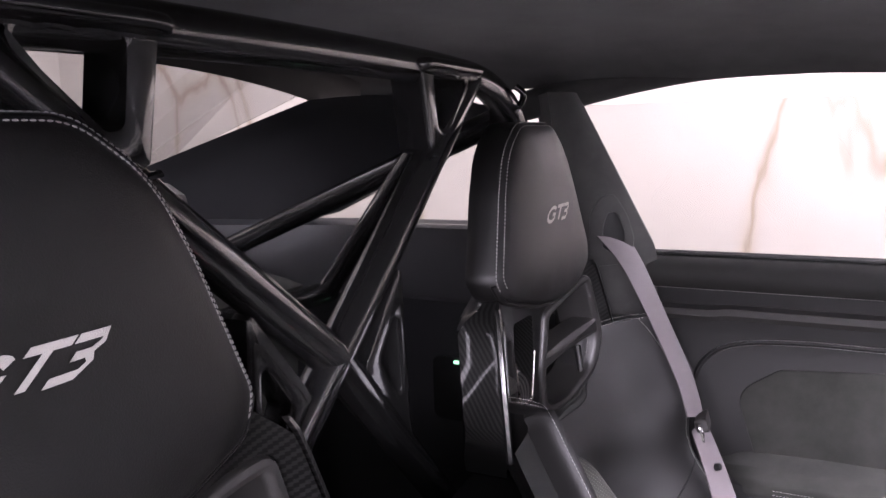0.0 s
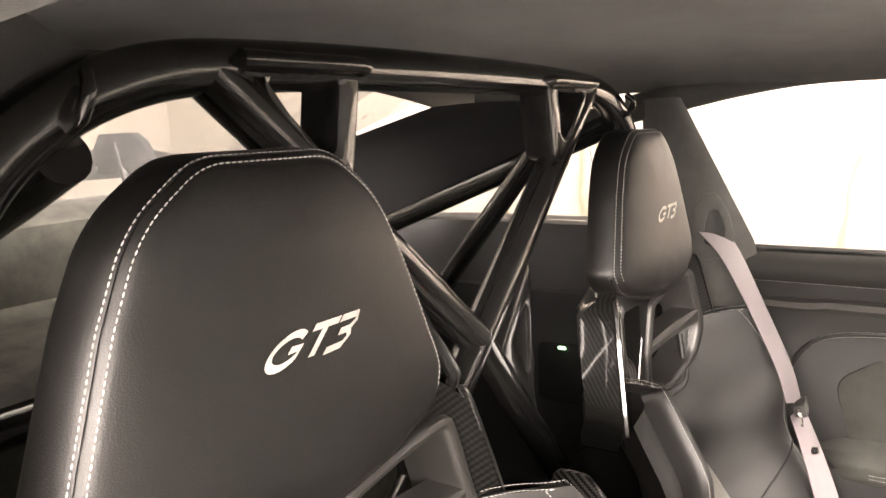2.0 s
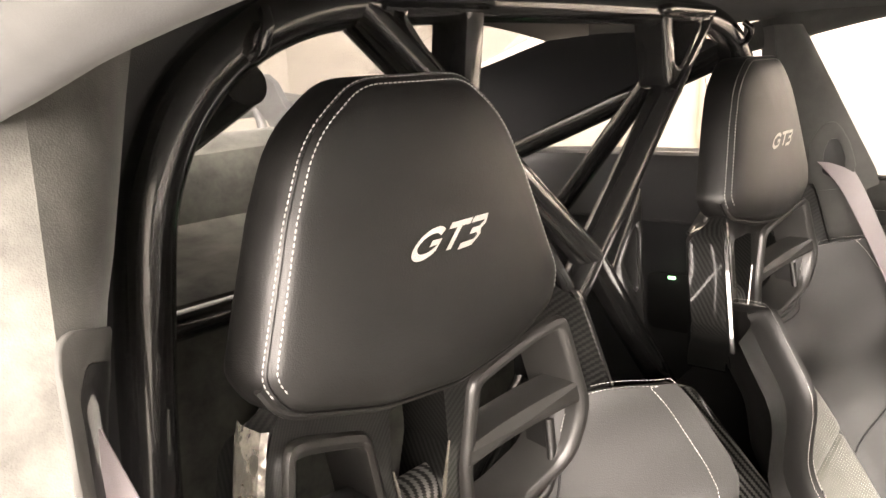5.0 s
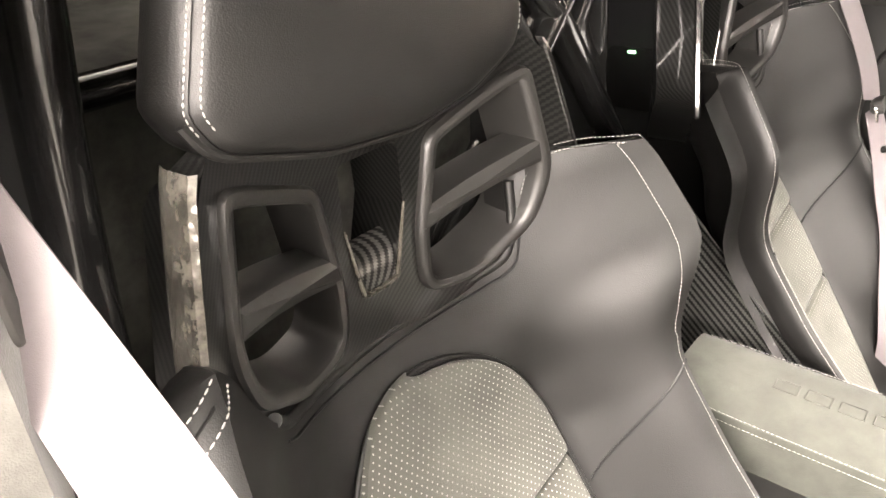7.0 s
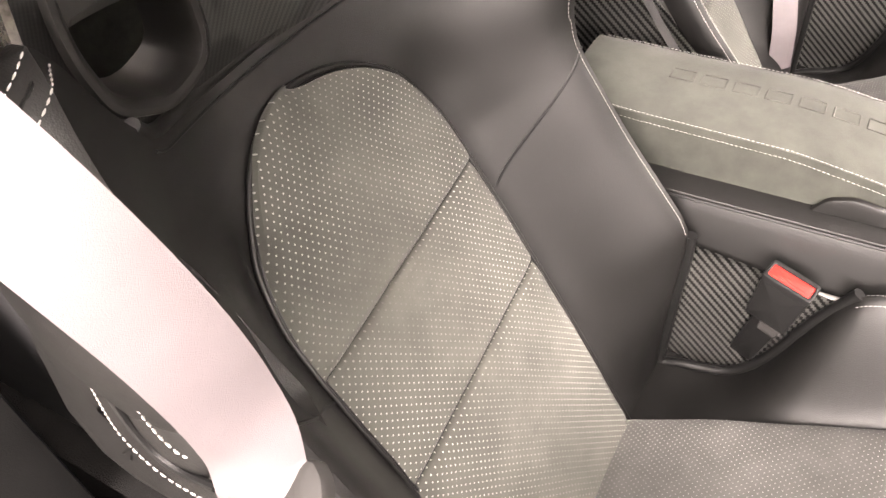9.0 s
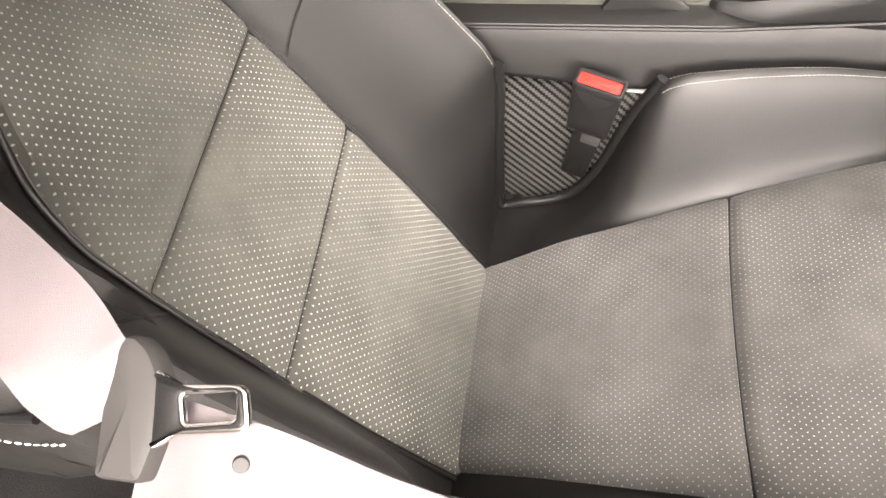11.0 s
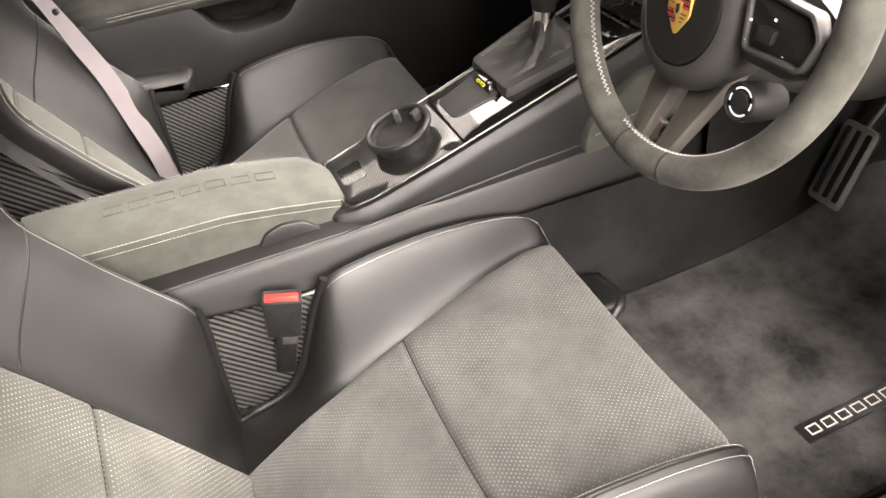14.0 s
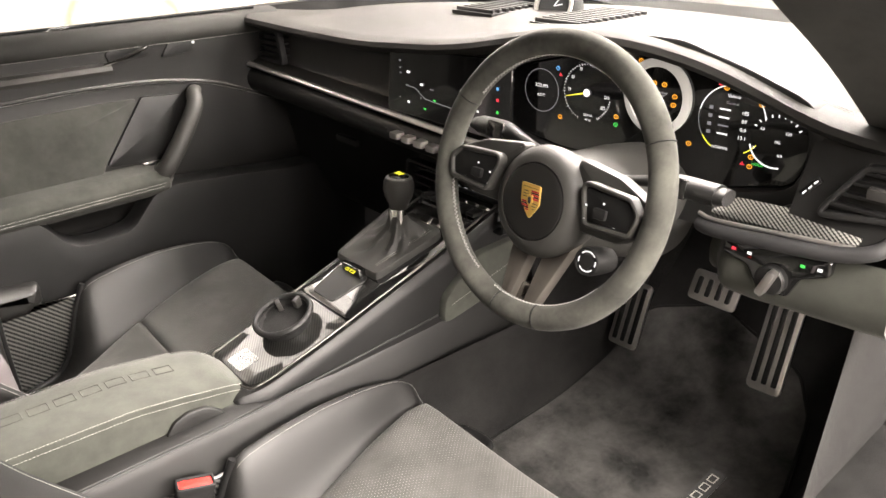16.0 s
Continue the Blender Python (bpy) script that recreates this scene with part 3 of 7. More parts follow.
def floor_pan():
    def fz(y):
        return soft_table([(-0.5, 0.12), (0.3, 0.14), (0.75, 0.155), (0.95, 0.20), (1.2, 0.40), (1.35, 0.60)], y)

    bm = grid(lambda x, y: V((x, y, fz(y))), np.linspace(-0.72, 0.72, 31), np.linspace(-0.6, 1.35, 41))
    tagged(part("floor", bm, CARPET), "black carpet on the cabin floor and footwells", "floor", kind="structure")
    bm = grid(lambda x, z: V((x, 1.30, z)), np.linspace(-0.75, 0.75, 5), [0.3, 0.6, 0.95])
    tagged(part("firewall", bm, CARPET), "black carpet on the front bulkhead", "wall", kind="structure")
    # sill by the open driver's door and the footwell side
    bm = soft_box((0.665, -1.0, 0.05), (0.83, 1.3, 0.26), 0.03)
    tagged(part("sill", bm, CARPET), "carpeted door sill beside the driver's footwell", "trim", kind="structure")
    bm = grid(lambda y, z: V((0.700 + 0.04 * (z - 0.3) + 0.25 * max(0.0, 0.75 - y) ** 1.3, y, z)), np.linspace(0.62, 1.3, 18), np.linspace(0.20, 0.66, 8))
    tagged(part("footwell_side", bm, CARPET), "carpeted side wall of the driver's footwell", "trim", kind="structure")
    bm = grid(lambda y, z: V((-0.72, y, z)), np.linspace(-0.6, 1.3, 6), np.linspace(0.1, 0.5, 4))
    tagged(part("left_sill", bm, CARPET), "carpeted sill under the passenger door", "trim", kind="structure")


floor_pan()


def closing_panels():
    """Unseen dark panels, added to close the body against light where no trim shows."""
    def panel(name, lo, hi, label):
        tagged(part(name, soft_box(lo, hi, 0.004), CARPET), label, "trim", kind="structure")
    panel("left_kick_blocker", (-0.80, 0.55, 0.08), (-0.765, 1.36, 0.94), "unseen black panel closing the passenger footwell against light")
    panel("right_kick_blocker", (0.79, 0.86, 0.60), (0.82, 1.36, 0.90), "unseen black panel closing the driver's footwell against light")
    panel("left_side_blocker", (-0.86, -1.75, 0.05), (-0.83, 0.56, 0.93), "unseen black panel closing the body side against light")
    panel("right_side_blocker", (0.83, -1.75, 0.05), (0.86, -0.62, 0.93), "unseen black panel closing the body side against light")
    panel("rear_blocker", (-0.83, -1.72, 0.05), (0.83, -1.69, 0.92), "unseen black panel closing the rear against light")
    panel("underfloor", (-0.83, -1.70, 0.03), (0.83, 1.36, 0.06), "unseen black panel closing the underside against light")


closing_panels()


def panes():
    def pane(name, pts, label):
        bm = bmesh.new()
        q = [V(p) for p in pts]
        n = (q[1] - q[0]).cross(q[2] - q[0]).normalized() * 0.004
        a, b = [bm.verts.new(p) for p in q], [bm.verts.new(p + n) for p in q]
        bm.faces.new(a)
        bm.faces.new(b)
        for i in range(len(q)):
            bm.faces.new((a[i - 1], a[i], b[i], b[i - 1]))
        ob = tagged(part(name, bm, GLASS, smooth=False), label, "window", kind="structure")
        ob.visible_shadow = False
        return ob

    pane("window_1", [(-0.70, -0.42, 0.94), (-0.70, 0.50, 0.94), (-0.655, 0.30, 1.19), (-0.65, -0.54, 1.20)], "clear passenger door window")
    pane("window_2", [(-0.66, -0.68, 0.99), (-0.66, -1.12, 0.99), (-0.63, -0.70, 1.19)], "clear quarter window")
    pane("window_3", [(-0.50, -0.905, 1.27), (0.50, -0.905, 1.27), (0.56, -1.8, 1.0), (-0.56, -1.8, 1.0)], "clear sloping rear screen")
    pane("window_4", [(-0.60, 0.48, 1.22), (0.60, 0.48, 1.22), (0.66, 1.25, 0.93), (-0.66, 1.25, 0.93)], "clear windscreen above the dashboard")


panes()


def rear_wing():
    w = thing("rear_wing", (0, -2.1, 1.0), "grey rear wing on two swan-neck supports outside the rear screen", "wing")
    prof = round_poly([(-2.00, 1.125), (-2.30, 1.165), (-2.32, 1.15), (-2.03, 1.085)], 0.008, 4)
    bm = bmesh.new()
    grid_into(bm, lambda i, x: V((x, prof[i % len(prof)].x, prof[i % len(prof)].y)), list(range(len(prof) + 1)), np.linspace(-0.75, 0.75, 9))
    part("wing_blade", bm, PAINT_GREY, w)
    for sx in (-0.44, 0.44):
        out = round_poly([(-1.64, 0.95), (-1.80, 1.185), (-1.84, 1.207), (-1.99, 1.207), (-2.07, 1.11), (-2.04, 1.09), (-1.98, 1.165), (-1.86, 1.165), (-1.72, 0.95)], 0.015, 4)
        part("support", slab(out, lambda a, b, c=0.0, sx=sx: V((sx + c, a, b)), 0.02, 0.004), PAINT_GREY, w)
        part("strut", tube([V((sx + 0.01, -1.85, 0.95)), V((sx + 0.01, -1.92, 1.18))], 0.014, 10), PAINT_GREY, w)
    bm = grid(lambda x, y: V((x, y, 0.93 - 0.06 * (x / 0.7) ** 2 - 0.1 * max(0, -y - 2.2))), np.linspace(-0.8, 0.8, 17), np.linspace(-2.45, -1.75, 9))
    tagged(part("tailgate", bm, PAINT_GREY), "grey painted rear deck of the car behind the screen", "car body", kind="structure")


rear_wing()

# ---- roll cage ----
def roll_cage():
    cage = thing("roll_cage", (0, -0.577, 0.3), "gloss black tubular roll cage with cross brace behind the seats", "roll cage")
    hoop = [(0.60, -0.60, 0.16), (0.59, -0.595, 0.50), (0.577, -0.585, 0.85), (0.563, -0.577, 1.02), (0.541, -0.577, 1.115), (0.490, -0.577, 1.184), (0.405, -0.577, 1.225), (0.28, -0.577, 1.238)]
    path = smooth_line(hoop + [(0.0, -0.577, 1.242)] + [(-x, y, z) for x, y, z in reversed(hoop)], 8)
    part("main_hoop", tube(path, 0.021, 20), CAGE, cage)
    joint = V((0.0, -0.565, 0.937))
    for sx in (1, -1):
        part("upper_brace", tube([V((sx * 0.345, -0.577, 1.232)), joint], 0.021, 18), CAGE, cage)
        part("lower_brace", tube([joint, V((sx * 0.50, -0.60, 0.40))], 0.021, 18), CAGE, cage)
        # sheet gusset between hoop and brace, boxed, with a window in it
        place = lambda a, b, c=0.0, sx=sx: V((sx * a, -0.602 + c, b))
        outer = resample(round_poly([(0.330, 1.243), (0.186, 1.245), (0.205, 1.138), (0.236, 1.133)], [0.004, 0.010, 0.006, 0.006], 5), 64, 0.0)
        inner = resample(round_poly([(0.306, 1.227), (0.219, 1.229), (0.228, 1.168), (0.240, 1.166)], [0.008, 0.008, 0.006, 0.006], 5), 64, 0.0)
        part("gusset", ring_slab(outer, inner, place, 0.046, 0.008), CAGE, cage)
        part("weld_plate", tube(smooth_line([(sx * 0.330, -0.553, 1.240), (sx * 0.26, -0.552, 1.2405), (sx * 0.200, -0.552, 1.241), (sx * 0.187, -0.556, 1.239), (sx * 0.186, -0.575, 1.238)], 8), 0.0075, 12), CAGE, cage)
        # welds as thin irregular beads
        bm = bmesh.new()
        for a, b in (((0.19, 1.231), (0.328, 1.230)), ((0.20, 1.134), (0.238, 1.129))):
            pts = [V((sx * (a[0] + (b[0] - a[0]) * k / 24 + random.uniform(-0.0006, 0.0006)), -0.556, a[1] + (b[1] - a[1]) * k / 24 + random.uniform(-0.0008, 0.0008))) for k in range(25)]
            tube_into(bm, pts, lambda s: 0.003, 6)
        tagged(part("weld_bead", bm, CAGE, cage), kind="stuff")
        # lower gusset
        outer = resample(round_poly([(0.035, 0.905), (0.125, 1.02), (0.135, 0.80)], [0.004, 0.008, 0.006], 5), 48, 0.0)
        inner = resample(round_poly([(0.075, 0.915), (0.110, 0.965), (0.114, 0.855)], [0.006, 0.006, 0.006], 5), 48, 0.0)
        part("lower_gusset", ring_slab(outer, inner, lambda a, b, c=0.0, sx=sx: V((sx * a, -0.585 + c, b)), 0.03, 0.005), CAGE, cage)
        # rearward stays
        part("rear_stay", tube(smooth_line([(sx * 0.455, -0.585, 1.176), (sx * 0.458, -0.95, 1.036), (sx * 0.462, -1.46, 0.840)], 6), 0.020, 18), CAGE, cage)
        part("stay_foot", soft_box((-0.05, -0.05, -0.008), (0.05, 0.05, 0.008), 0.005, pose(sx * 0.462, -1.46, 0.832, 25)), CAGE, cage)
        part("hoop_foot", soft_box((-0.05, -0.05, -0.012), (0.05, 0.05, 0.012), 0.004, pose(sx * 0.60, -0.60, 0.155)), CAGE, cage)
        # belt eye on the hoop's corner
        part("hoop_eye", tube(smooth_line([(sx * 0.452, -0.552, 1.225), (sx * 0.458, -0.542, 1.214), (sx * 0.461, -0.548, 1.198), (sx * 0.462, -0.560, 1.192)], 6), 0.005, 10), CAGE, cage)
    part("diagonal_stay", tube([V((-0.350, -0.60, 1.215)), V((-0.388, -0.87, 0.907))], 0.0175, 16), CAGE, cage)
    part("cross_bar", tube([V((0.60, -0.872, 0.906)), V((-0.400, -0.872, 0.906))], 0.0185, 16), CAGE, cage)


roll_cage()

# ---- bucket seats ----
SX = 0.368


def back_pt(u, s, n, sx=0.0):
    """A place on the backrest: u across, s down along it, n out of it."""
    return V((SX + u, -0.468 + 0.513 * s + 0.858 * n, 0.647 - 0.858 * s + 0.513 * n))


def back_half(s):
    return lerp_table([(-0.17, 0.105), (-0.05, 0.11), (0.0, 0.12), (0.1, 0.142), (0.3, 0.142), (0.55, 0.128)], s)


def back_edge(s):
    return soft_table([(-0.18, 0.214), (-0.15, 0.227), (-0.12, 0.238), (-0.03, 0.254), (0.03, 0.244), (0.08, 0.236), (0.2, 0.238), (0.333, 0.236), (0.55, 0.228)], s)


def back_crest(s):
    return soft_table([(-0.185, 0.160), (-0.165, 0.178), (-0.145, 0.187), (-0.03, 0.189), (0.003, 0.166), (0.045, 0.130), (0.08, 0.118), (0.2, 0.122), (0.330, 0.138), (0.345, 0.128), (0.417, 0.079), (0.505, 0.023), (0.55, 0.0)], s)


OUTER = {"low": 1.0}


def back_top(u):
    if u > 0 and OUTER["low"] < 1:
        return soft_table([(0, -0.088), (0.10, -0.086), (0.14, -0.086), (0.158, -0.094), (0.185, -0.124), (0.20, -0.145), (0.215, -0.156), (0.235, -0.164), (0.26, -0.160), (0.29, -0.150)], u)
    return soft_table([(0, -0.088), (0.10, -0.086), (0.14, -0.088), (0.153, -0.104), (0.162, -0.138), (0.170, -0.165), (0.185, -0.174), (0.205, -0.165), (0.225, -0.147), (0.26, -0.120)], abs(u))


def back_surface(t, s):
    """t: -1 to 1 from bolster crest to bolster crest. Returns u and n."""
    hw, um, cr = back_half(s), back_edge(s), back_crest(s)
    if t > 0:
        cr *= 1 - (1 - OUTER["low"]) * soft_table([(-0.18, 1.0), (-0.03, 0.8), (0.10, 0.35), (0.25, 0.0)], s)
    a = abs(t)
    if a < 0.5:
        u, n = hw * a / 0.5, 0.0
    else:
        k = (a - 0.5) / 0.5
        u = hw + (um - hw) * k
        n = cr * (0.18 * k + 0.82 * smoothstep(k))
    w = smoothstep((0.05 - s) / 0.09)
    n = (1 - w) * n + w * cr * (u / um) ** (lerp_table([(-0.10, 2.1), (-0.03, 3.2)], s) if t > 0 and OUTER["low"] < 1 else 2.8)
    return math.copysign(u, t), n


def back_n(u, s):
    """Height of the leather at u, s."""
    hw, um = back_half(s), back_edge(s)
    t = 0.5 * abs(u) / hw if abs(u) < hw else 0.5 + 0.5 * (abs(u) - hw) / (um - hw)
    return back_surface(math.copysign(t, u), s)[1]


def shoulder_roll(k, s):
    """Broad roll of the driver's shoulder bolster on the door side, k from 0 to 1."""
    w = soft_table([(-0.17, 0.046), (-0.05, 0.046), (0.10, 0.034), (0.25, 0.010), (0.55, 0.006)], s)
    return w * math.sin(1.75 * k), 0.006 * math.sin(math.pi * k) - 0.085 * (1 - math.cos(1.45 * k))


def shoulder_n(u, s):
    um = back_edge(s)
    if u < um:
        return back_n(u, s)
    k = min(range(41), key=lambda i: abs(um + shoulder_roll(i / 46, s)[0] - u)) / 46
    return back_surface(1.0, s)[1] + shoulder_roll(k, s)[1]


def cush_z(y):
    return soft_table([(-0.24, 0.165), (-0.194, 0.188), (-0.1, 0.237), (0.07, 0.303), (0.2, 0.338), (0.30, 0.349), (0.345, 0.347), (0.362, 0.330), (0.374, 0.27), (0.376, 0.17)], y)


def cush_half(y):
    return lerp_table([(-0.22, 0.128), (0.07, 0.168), (0.2, 0.192), (0.3, 0.212), (0.38, 0.214)], y)


def cush_edge(y):
    return soft_table([(-0.22, 0.226), (0.0, 0.237), (0.3, 0.240), (0.345, 0.238), (0.375, 0.228)], y)


def cush_crest(y):
    """Height of the thigh bolster."""
    return soft_table([(-0.24, 0.178), (-0.19, 0.198), (-0.145, 0.204), (-0.105, 0.212), (-0.075, 0.236), (-0.048, 0.300), (-0.024, 0.384), (0.0, 0.416), (0.075, 0.427), (0.155, 0.431), (0.237, 0.424), (0.305, 0.409), (0.345, 0.385), (0.362, 0.35), (0.375, 0.26)], y)


def cush_surface(t, y):
    hw, um, zc, cr = cush_half(y), cush_edge(y), cush_z(y), cush_crest(y)
    a = abs(t)
    if a < 0.5:
        u, z = hw * a / 0.5, zc
    else:
        k = (a - 0.5) / 0.5
        u = hw + (um - hw) * k
        z = zc + (cr - zc) * (0.25 * k + 0.75 * smoothstep(k))
    return math.copysign(u, t), z


def panel_y(u, c=0.0):
    return -0.512 + 1.55 * u * u + c


def emblem_shapes(bm, place, w, h):
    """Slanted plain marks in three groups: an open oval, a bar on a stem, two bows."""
    sh = 1.15
    q = lambda a, b, c: place((a + b * sh * h / w) * w, b * h, c)

    def stroke(pts, half):
        pts = [V(p) for p in pts]
        lo, hi = [], []
        for i, p in enumerate(pts):
            t = (pts[min(i + 1, len(pts) - 1)] - pts[max(i - 1, 0)]).normalized()
            nrm = V((-t.y, t.x)) * half
            lo.append(p - nrm)
            hi.append(p + nrm)
        for i in range(len(pts) - 1):
            vs = [bm.verts.new(q(v.x / w, v.y / h, 0.0012)) for v in (lo[i], lo[i + 1], hi[i + 1], hi[i])]
            bm.faces.new(vs)

    k = h * 0.105
    stroke([(w * (-0.30 + 0.17 * math.cos(a)), h * 0.42 * math.sin(a)) for a in np.linspace(0.7, 5.6, 22)], k)
    stroke([(-w * 0.27, -h * 0.02), (-w * 0.15, -h * 0.02), (-w * 0.17, -h * 0.30)], k)
    stroke([(-w * 0.10, h * 0.42), (w * 0.22, h * 0.42)], k)
    stroke([(w * 0.06, h * 0.33), (w * 0.06, -h * 0.42)], k * 1.3)
    stroke([(w * 0.24, h * 0.42), (w * 0.46, h * 0.42), (w * 0.48, h * 0.22), (w * 0.42, h * 0.03), (w * 0.30, h * 0.02)], k)
    stroke([(w * 0.42, h * 0.03), (w * 0.47, -h * 0.18), (w * 0.42, -h * 0.40), (w * 0.22, -h * 0.42)], k)


def bucket_seat():
    seat = thing("bucket_seat", (SX, 0.0, 0.13), "black leather bucket seat with suede centre and carbon shell", "car seat")
    # upholstered backrest in black leather, rolled over at its edges
    ts = list(np.linspace(-1, 1, 101))
    roll = [(0.003, -0.002), (0.006, -0.007), (0.007, -0.016), (0.005, -0.030), (-0.001, -0.041), (-0.010, -0.047), (-0.030, -0.050)]
    deep = lambda s: soft_table([(-0.18, 1.6), (0.0, 1.6), (0.2, 1.7), (0.55, 1.8)], s)
    cols = [(-1, r) for r in reversed(roll)] + [(t, None) for t in ts] + [(1, r) for r in roll]
    rows = [-0.03, -0.018, -0.006] + list(np.linspace(0, 1, 70))

    def bfn(i, v):
        t, r = cols[i]
        u0 = back_surface(t, -0.13)[0]
        top = back_top(u0)
        if r:
            top += (0.022 if t > 0 and OUTER["low"] == 1 else 0.055) * (1 - math.sqrt(max(0.0, 1 - (r[1] / 0.051) ** 2)))
        s = top + (0.548 - top) * max(v, 0.0)
        u, n = back_surface(t, s)
        if r and t > 0 and OUTER["low"] < 1:
            # broad rolled shoulder on the door side
            k = roll.index(r) / 6
            du, dn = shoulder_roll(k, s)
            u, n = u + du, n + dn
        elif r:
            u, n = u + math.copysign(r[0], t), n + r[1] * (1.0 if t > 0 else deep(s))
        if v < 0:
            w = 1 - min(1.0, abs(r[1]) / 0.035) if r else 1.0
            s, n = s - (0.004 - 0.16 * v) * w, n - (0.004 - v) * w
        return back_pt(u, s, n)

    part("backrest", grid(bfn, list(range(len(cols))), rows), LEATHER, seat)
    # suede centre of the backrest, three padded panels
    def ins_half(s):
        k = min(1.0, max(0.0, (s + 0.046) / 0.146))
        return (0.004 + 0.996 * math.sqrt(1 - (1 - k) ** 2)) * soft_table([(-0.046, 0.139), (0.10, 0.139), (0.2, 0.141), (0.4, 0.138), (0.545, 0.128)], s)

    def ins_out(s):
        """Half width on the door side, a longer curve."""
        k = min(1.0, max(0.0, (s + 0.046) / 0.19))
        return (0.004 + 0.996 * math.sqrt(1 - (1 - k) ** 2)) * lerp_table([(0.14, 0.1505), (0.2, 0.1515), (0.4, 0.148), (0.545, 0.138)], s)

    for lo, hi in ((-0.046, 0.138), (0.140, 0.278), (0.280, 0.542)):
        def ifn(q, s, lo=lo, hi=hi):
            e = min((s - lo) / 0.013, (hi - s) / 0.013, 1.0)
            puff = 0.011 * math.sqrt(max(0.0, 1 - (1 - max(0.0, e)) ** 2)) * math.sqrt(max(0.0, 1 - abs(q) ** 14))
            w = ins_half(s)
            sag = 0.004 * math.sin(q * 5 + s * 31) * math.sin(s * 47 + q * 2)
            u, s1 = q * (ins_out(s) if q > 0 else w), s + 0.012 * q * (1 if s > 0.1 else s / 0.1)
            return back_pt(u, s1, max(0.0, back_n(u, s1)) * (s < 0.3) + 0.0008 + 0.003 * (lo < 0) + puff * (1 + sag * 20))
        part("backrest_insert", grid(ifn, list(np.linspace(-1, 1, 41)), [lo + (hi - lo) * (1 - math.cos(math.pi * k)) / 2 for k in np.linspace(0, 1, 44)], lambda q, s: (q * ins_half(s), s)), PERF, seat, "perforated dark grey suede insert panel")
    arch = [(0.1405 * math.cos(a), 0.10 - 0.147 * math.sin(a)) for a in np.linspace(0, math.pi, 61)]
    low = (0.54, 0.48, 0.42, 0.36, 0.30, 0.25, 0.2, 0.15)
    arch = [(ins_half(s) + 0.0015, s) for s in low] + arch + [(-ins_half(s) - 0.0015, s) for s in reversed(low)]
    arch = [(ins_out(max(s, -0.046)) + 0.0015 if u > 0 else u, s) for u, s in arch]
    part("insert_piping", tube([back_pt(u, s, 0.0030 + back_n(u, s) * (s < 0.3)) for u, s in arch], 0.0026, 10), LEATHER, seat)
    part("insert_groove", tube([back_pt(u * 0.975, s + 0.003, 0.0035 + back_n(u * 0.975, s + 0.003) * (s < 0.3)) for u, s in arch], 0.0018, 8), RUBBER, seat)
    # rolled rim along the backrest's upper edge
    pts = []
    for t in np.linspace(-0.745, 0.745, 60):
        u0 = back_surface(t, -0.13)[0]
        s = back_top(u0)
        u, n = back_surface(t, s)
        pts.append(back_pt(u, s - 0.003, n - 0.002))
    part("edge_piping", tube(smooth_line(pts[::2], 3), 0.0055, 10), LEATHER, seat)
    pts = []
    for t in np.linspace(-0.70, 0.70, 60):
        u0 = back_surface(t, -0.13)[0]
        s = back_top(u0) + 0.011
        u, n = back_surface(t, s)
        pts.append(back_pt(u, s, n + 0.0004))
    part("edge_seam", tube(smooth_line(pts[::2], 3), 0.0014, 8), RUBBER, seat)
    # seams across the side bolsters
    for sg in (1, -1):
        pts = []
        for k in np.linspace(0, 1, 14):
            t, s = sg * (1.0 - 0.46 * k), 0.088 + 0.085 * k
            u, n = back_surface(t, s)
            pts.append(back_pt(u, s, n + 0.0003))
        part("bolster_seam", tube(pts, 0.0016, 6), RUBBER, seat)
    # double white stitching along the bolster edges and round the horns
    bm, groove = bmesh.new(), []
    for sg in (1, -1):
        if sg > 0 and OUTER["low"] < 1:
            # the seam runs over the shoulder towards the door
            for a, b in (((0.226, -0.161), (0.272, -0.140)), ((0.213, -0.152), (0.262, -0.126))):
                pts = []
                for k in np.linspace(0, 1, 16):
                    u, q = a[0] + (b[0] - a[0]) * k, a[1] + (b[1] - a[1]) * k + 0.006 * k * (1 - k)
                    pts.append(back_pt(u, q, shoulder_n(u, q) + 0.0012))
                stitches_into(bm, pts, 0.0058, 0.0040, 0.0008)
                groove.append(pts)
            line = [(x + y) / 2 - back_pt(0, 0, 0.0010) + back_pt(0, 0, 0) for x, y in zip(*groove)]
            part("shoulder_seam", tube(line, 0.0013, 6), RUBBER, seat)
            continue
        for inward in (True, False):
            pts = []
            for u in np.linspace(0.166, 0.222, 12):
                q = back_top(sg * u)
                t = 0.5 + 0.5 * (u - back_half(q)) / (back_edge(q) - back_half(q))
                n = back_surface(sg * min(t, 1.0), q)[1]
                pts.append(back_pt(sg * u, q + (0.006 if inward else -0.001), n + (0.0012 if inward else -0.001)))
            for q in np.linspace(-0.146, 0.334, 80):
                if inward:
                    u, n = back_surface(sg * (0.972 if q > 0.06 else 0.960), q)
                    pts.append(back_pt(u, q, n + 0.0010))
                else:
                    u, n = back_surface(sg * 1.0, q)
                    pts.append(back_pt(u + sg * 0.0052, q, n - 0.0042))
            stitches_into(bm, pts)
    tagged(part("backrest_stitching", bm, STITCH, seat, "white double stitching"), kind="stuff")
    # cushion
    yrows = list(np.linspace(-0.235, 0.374, 80))

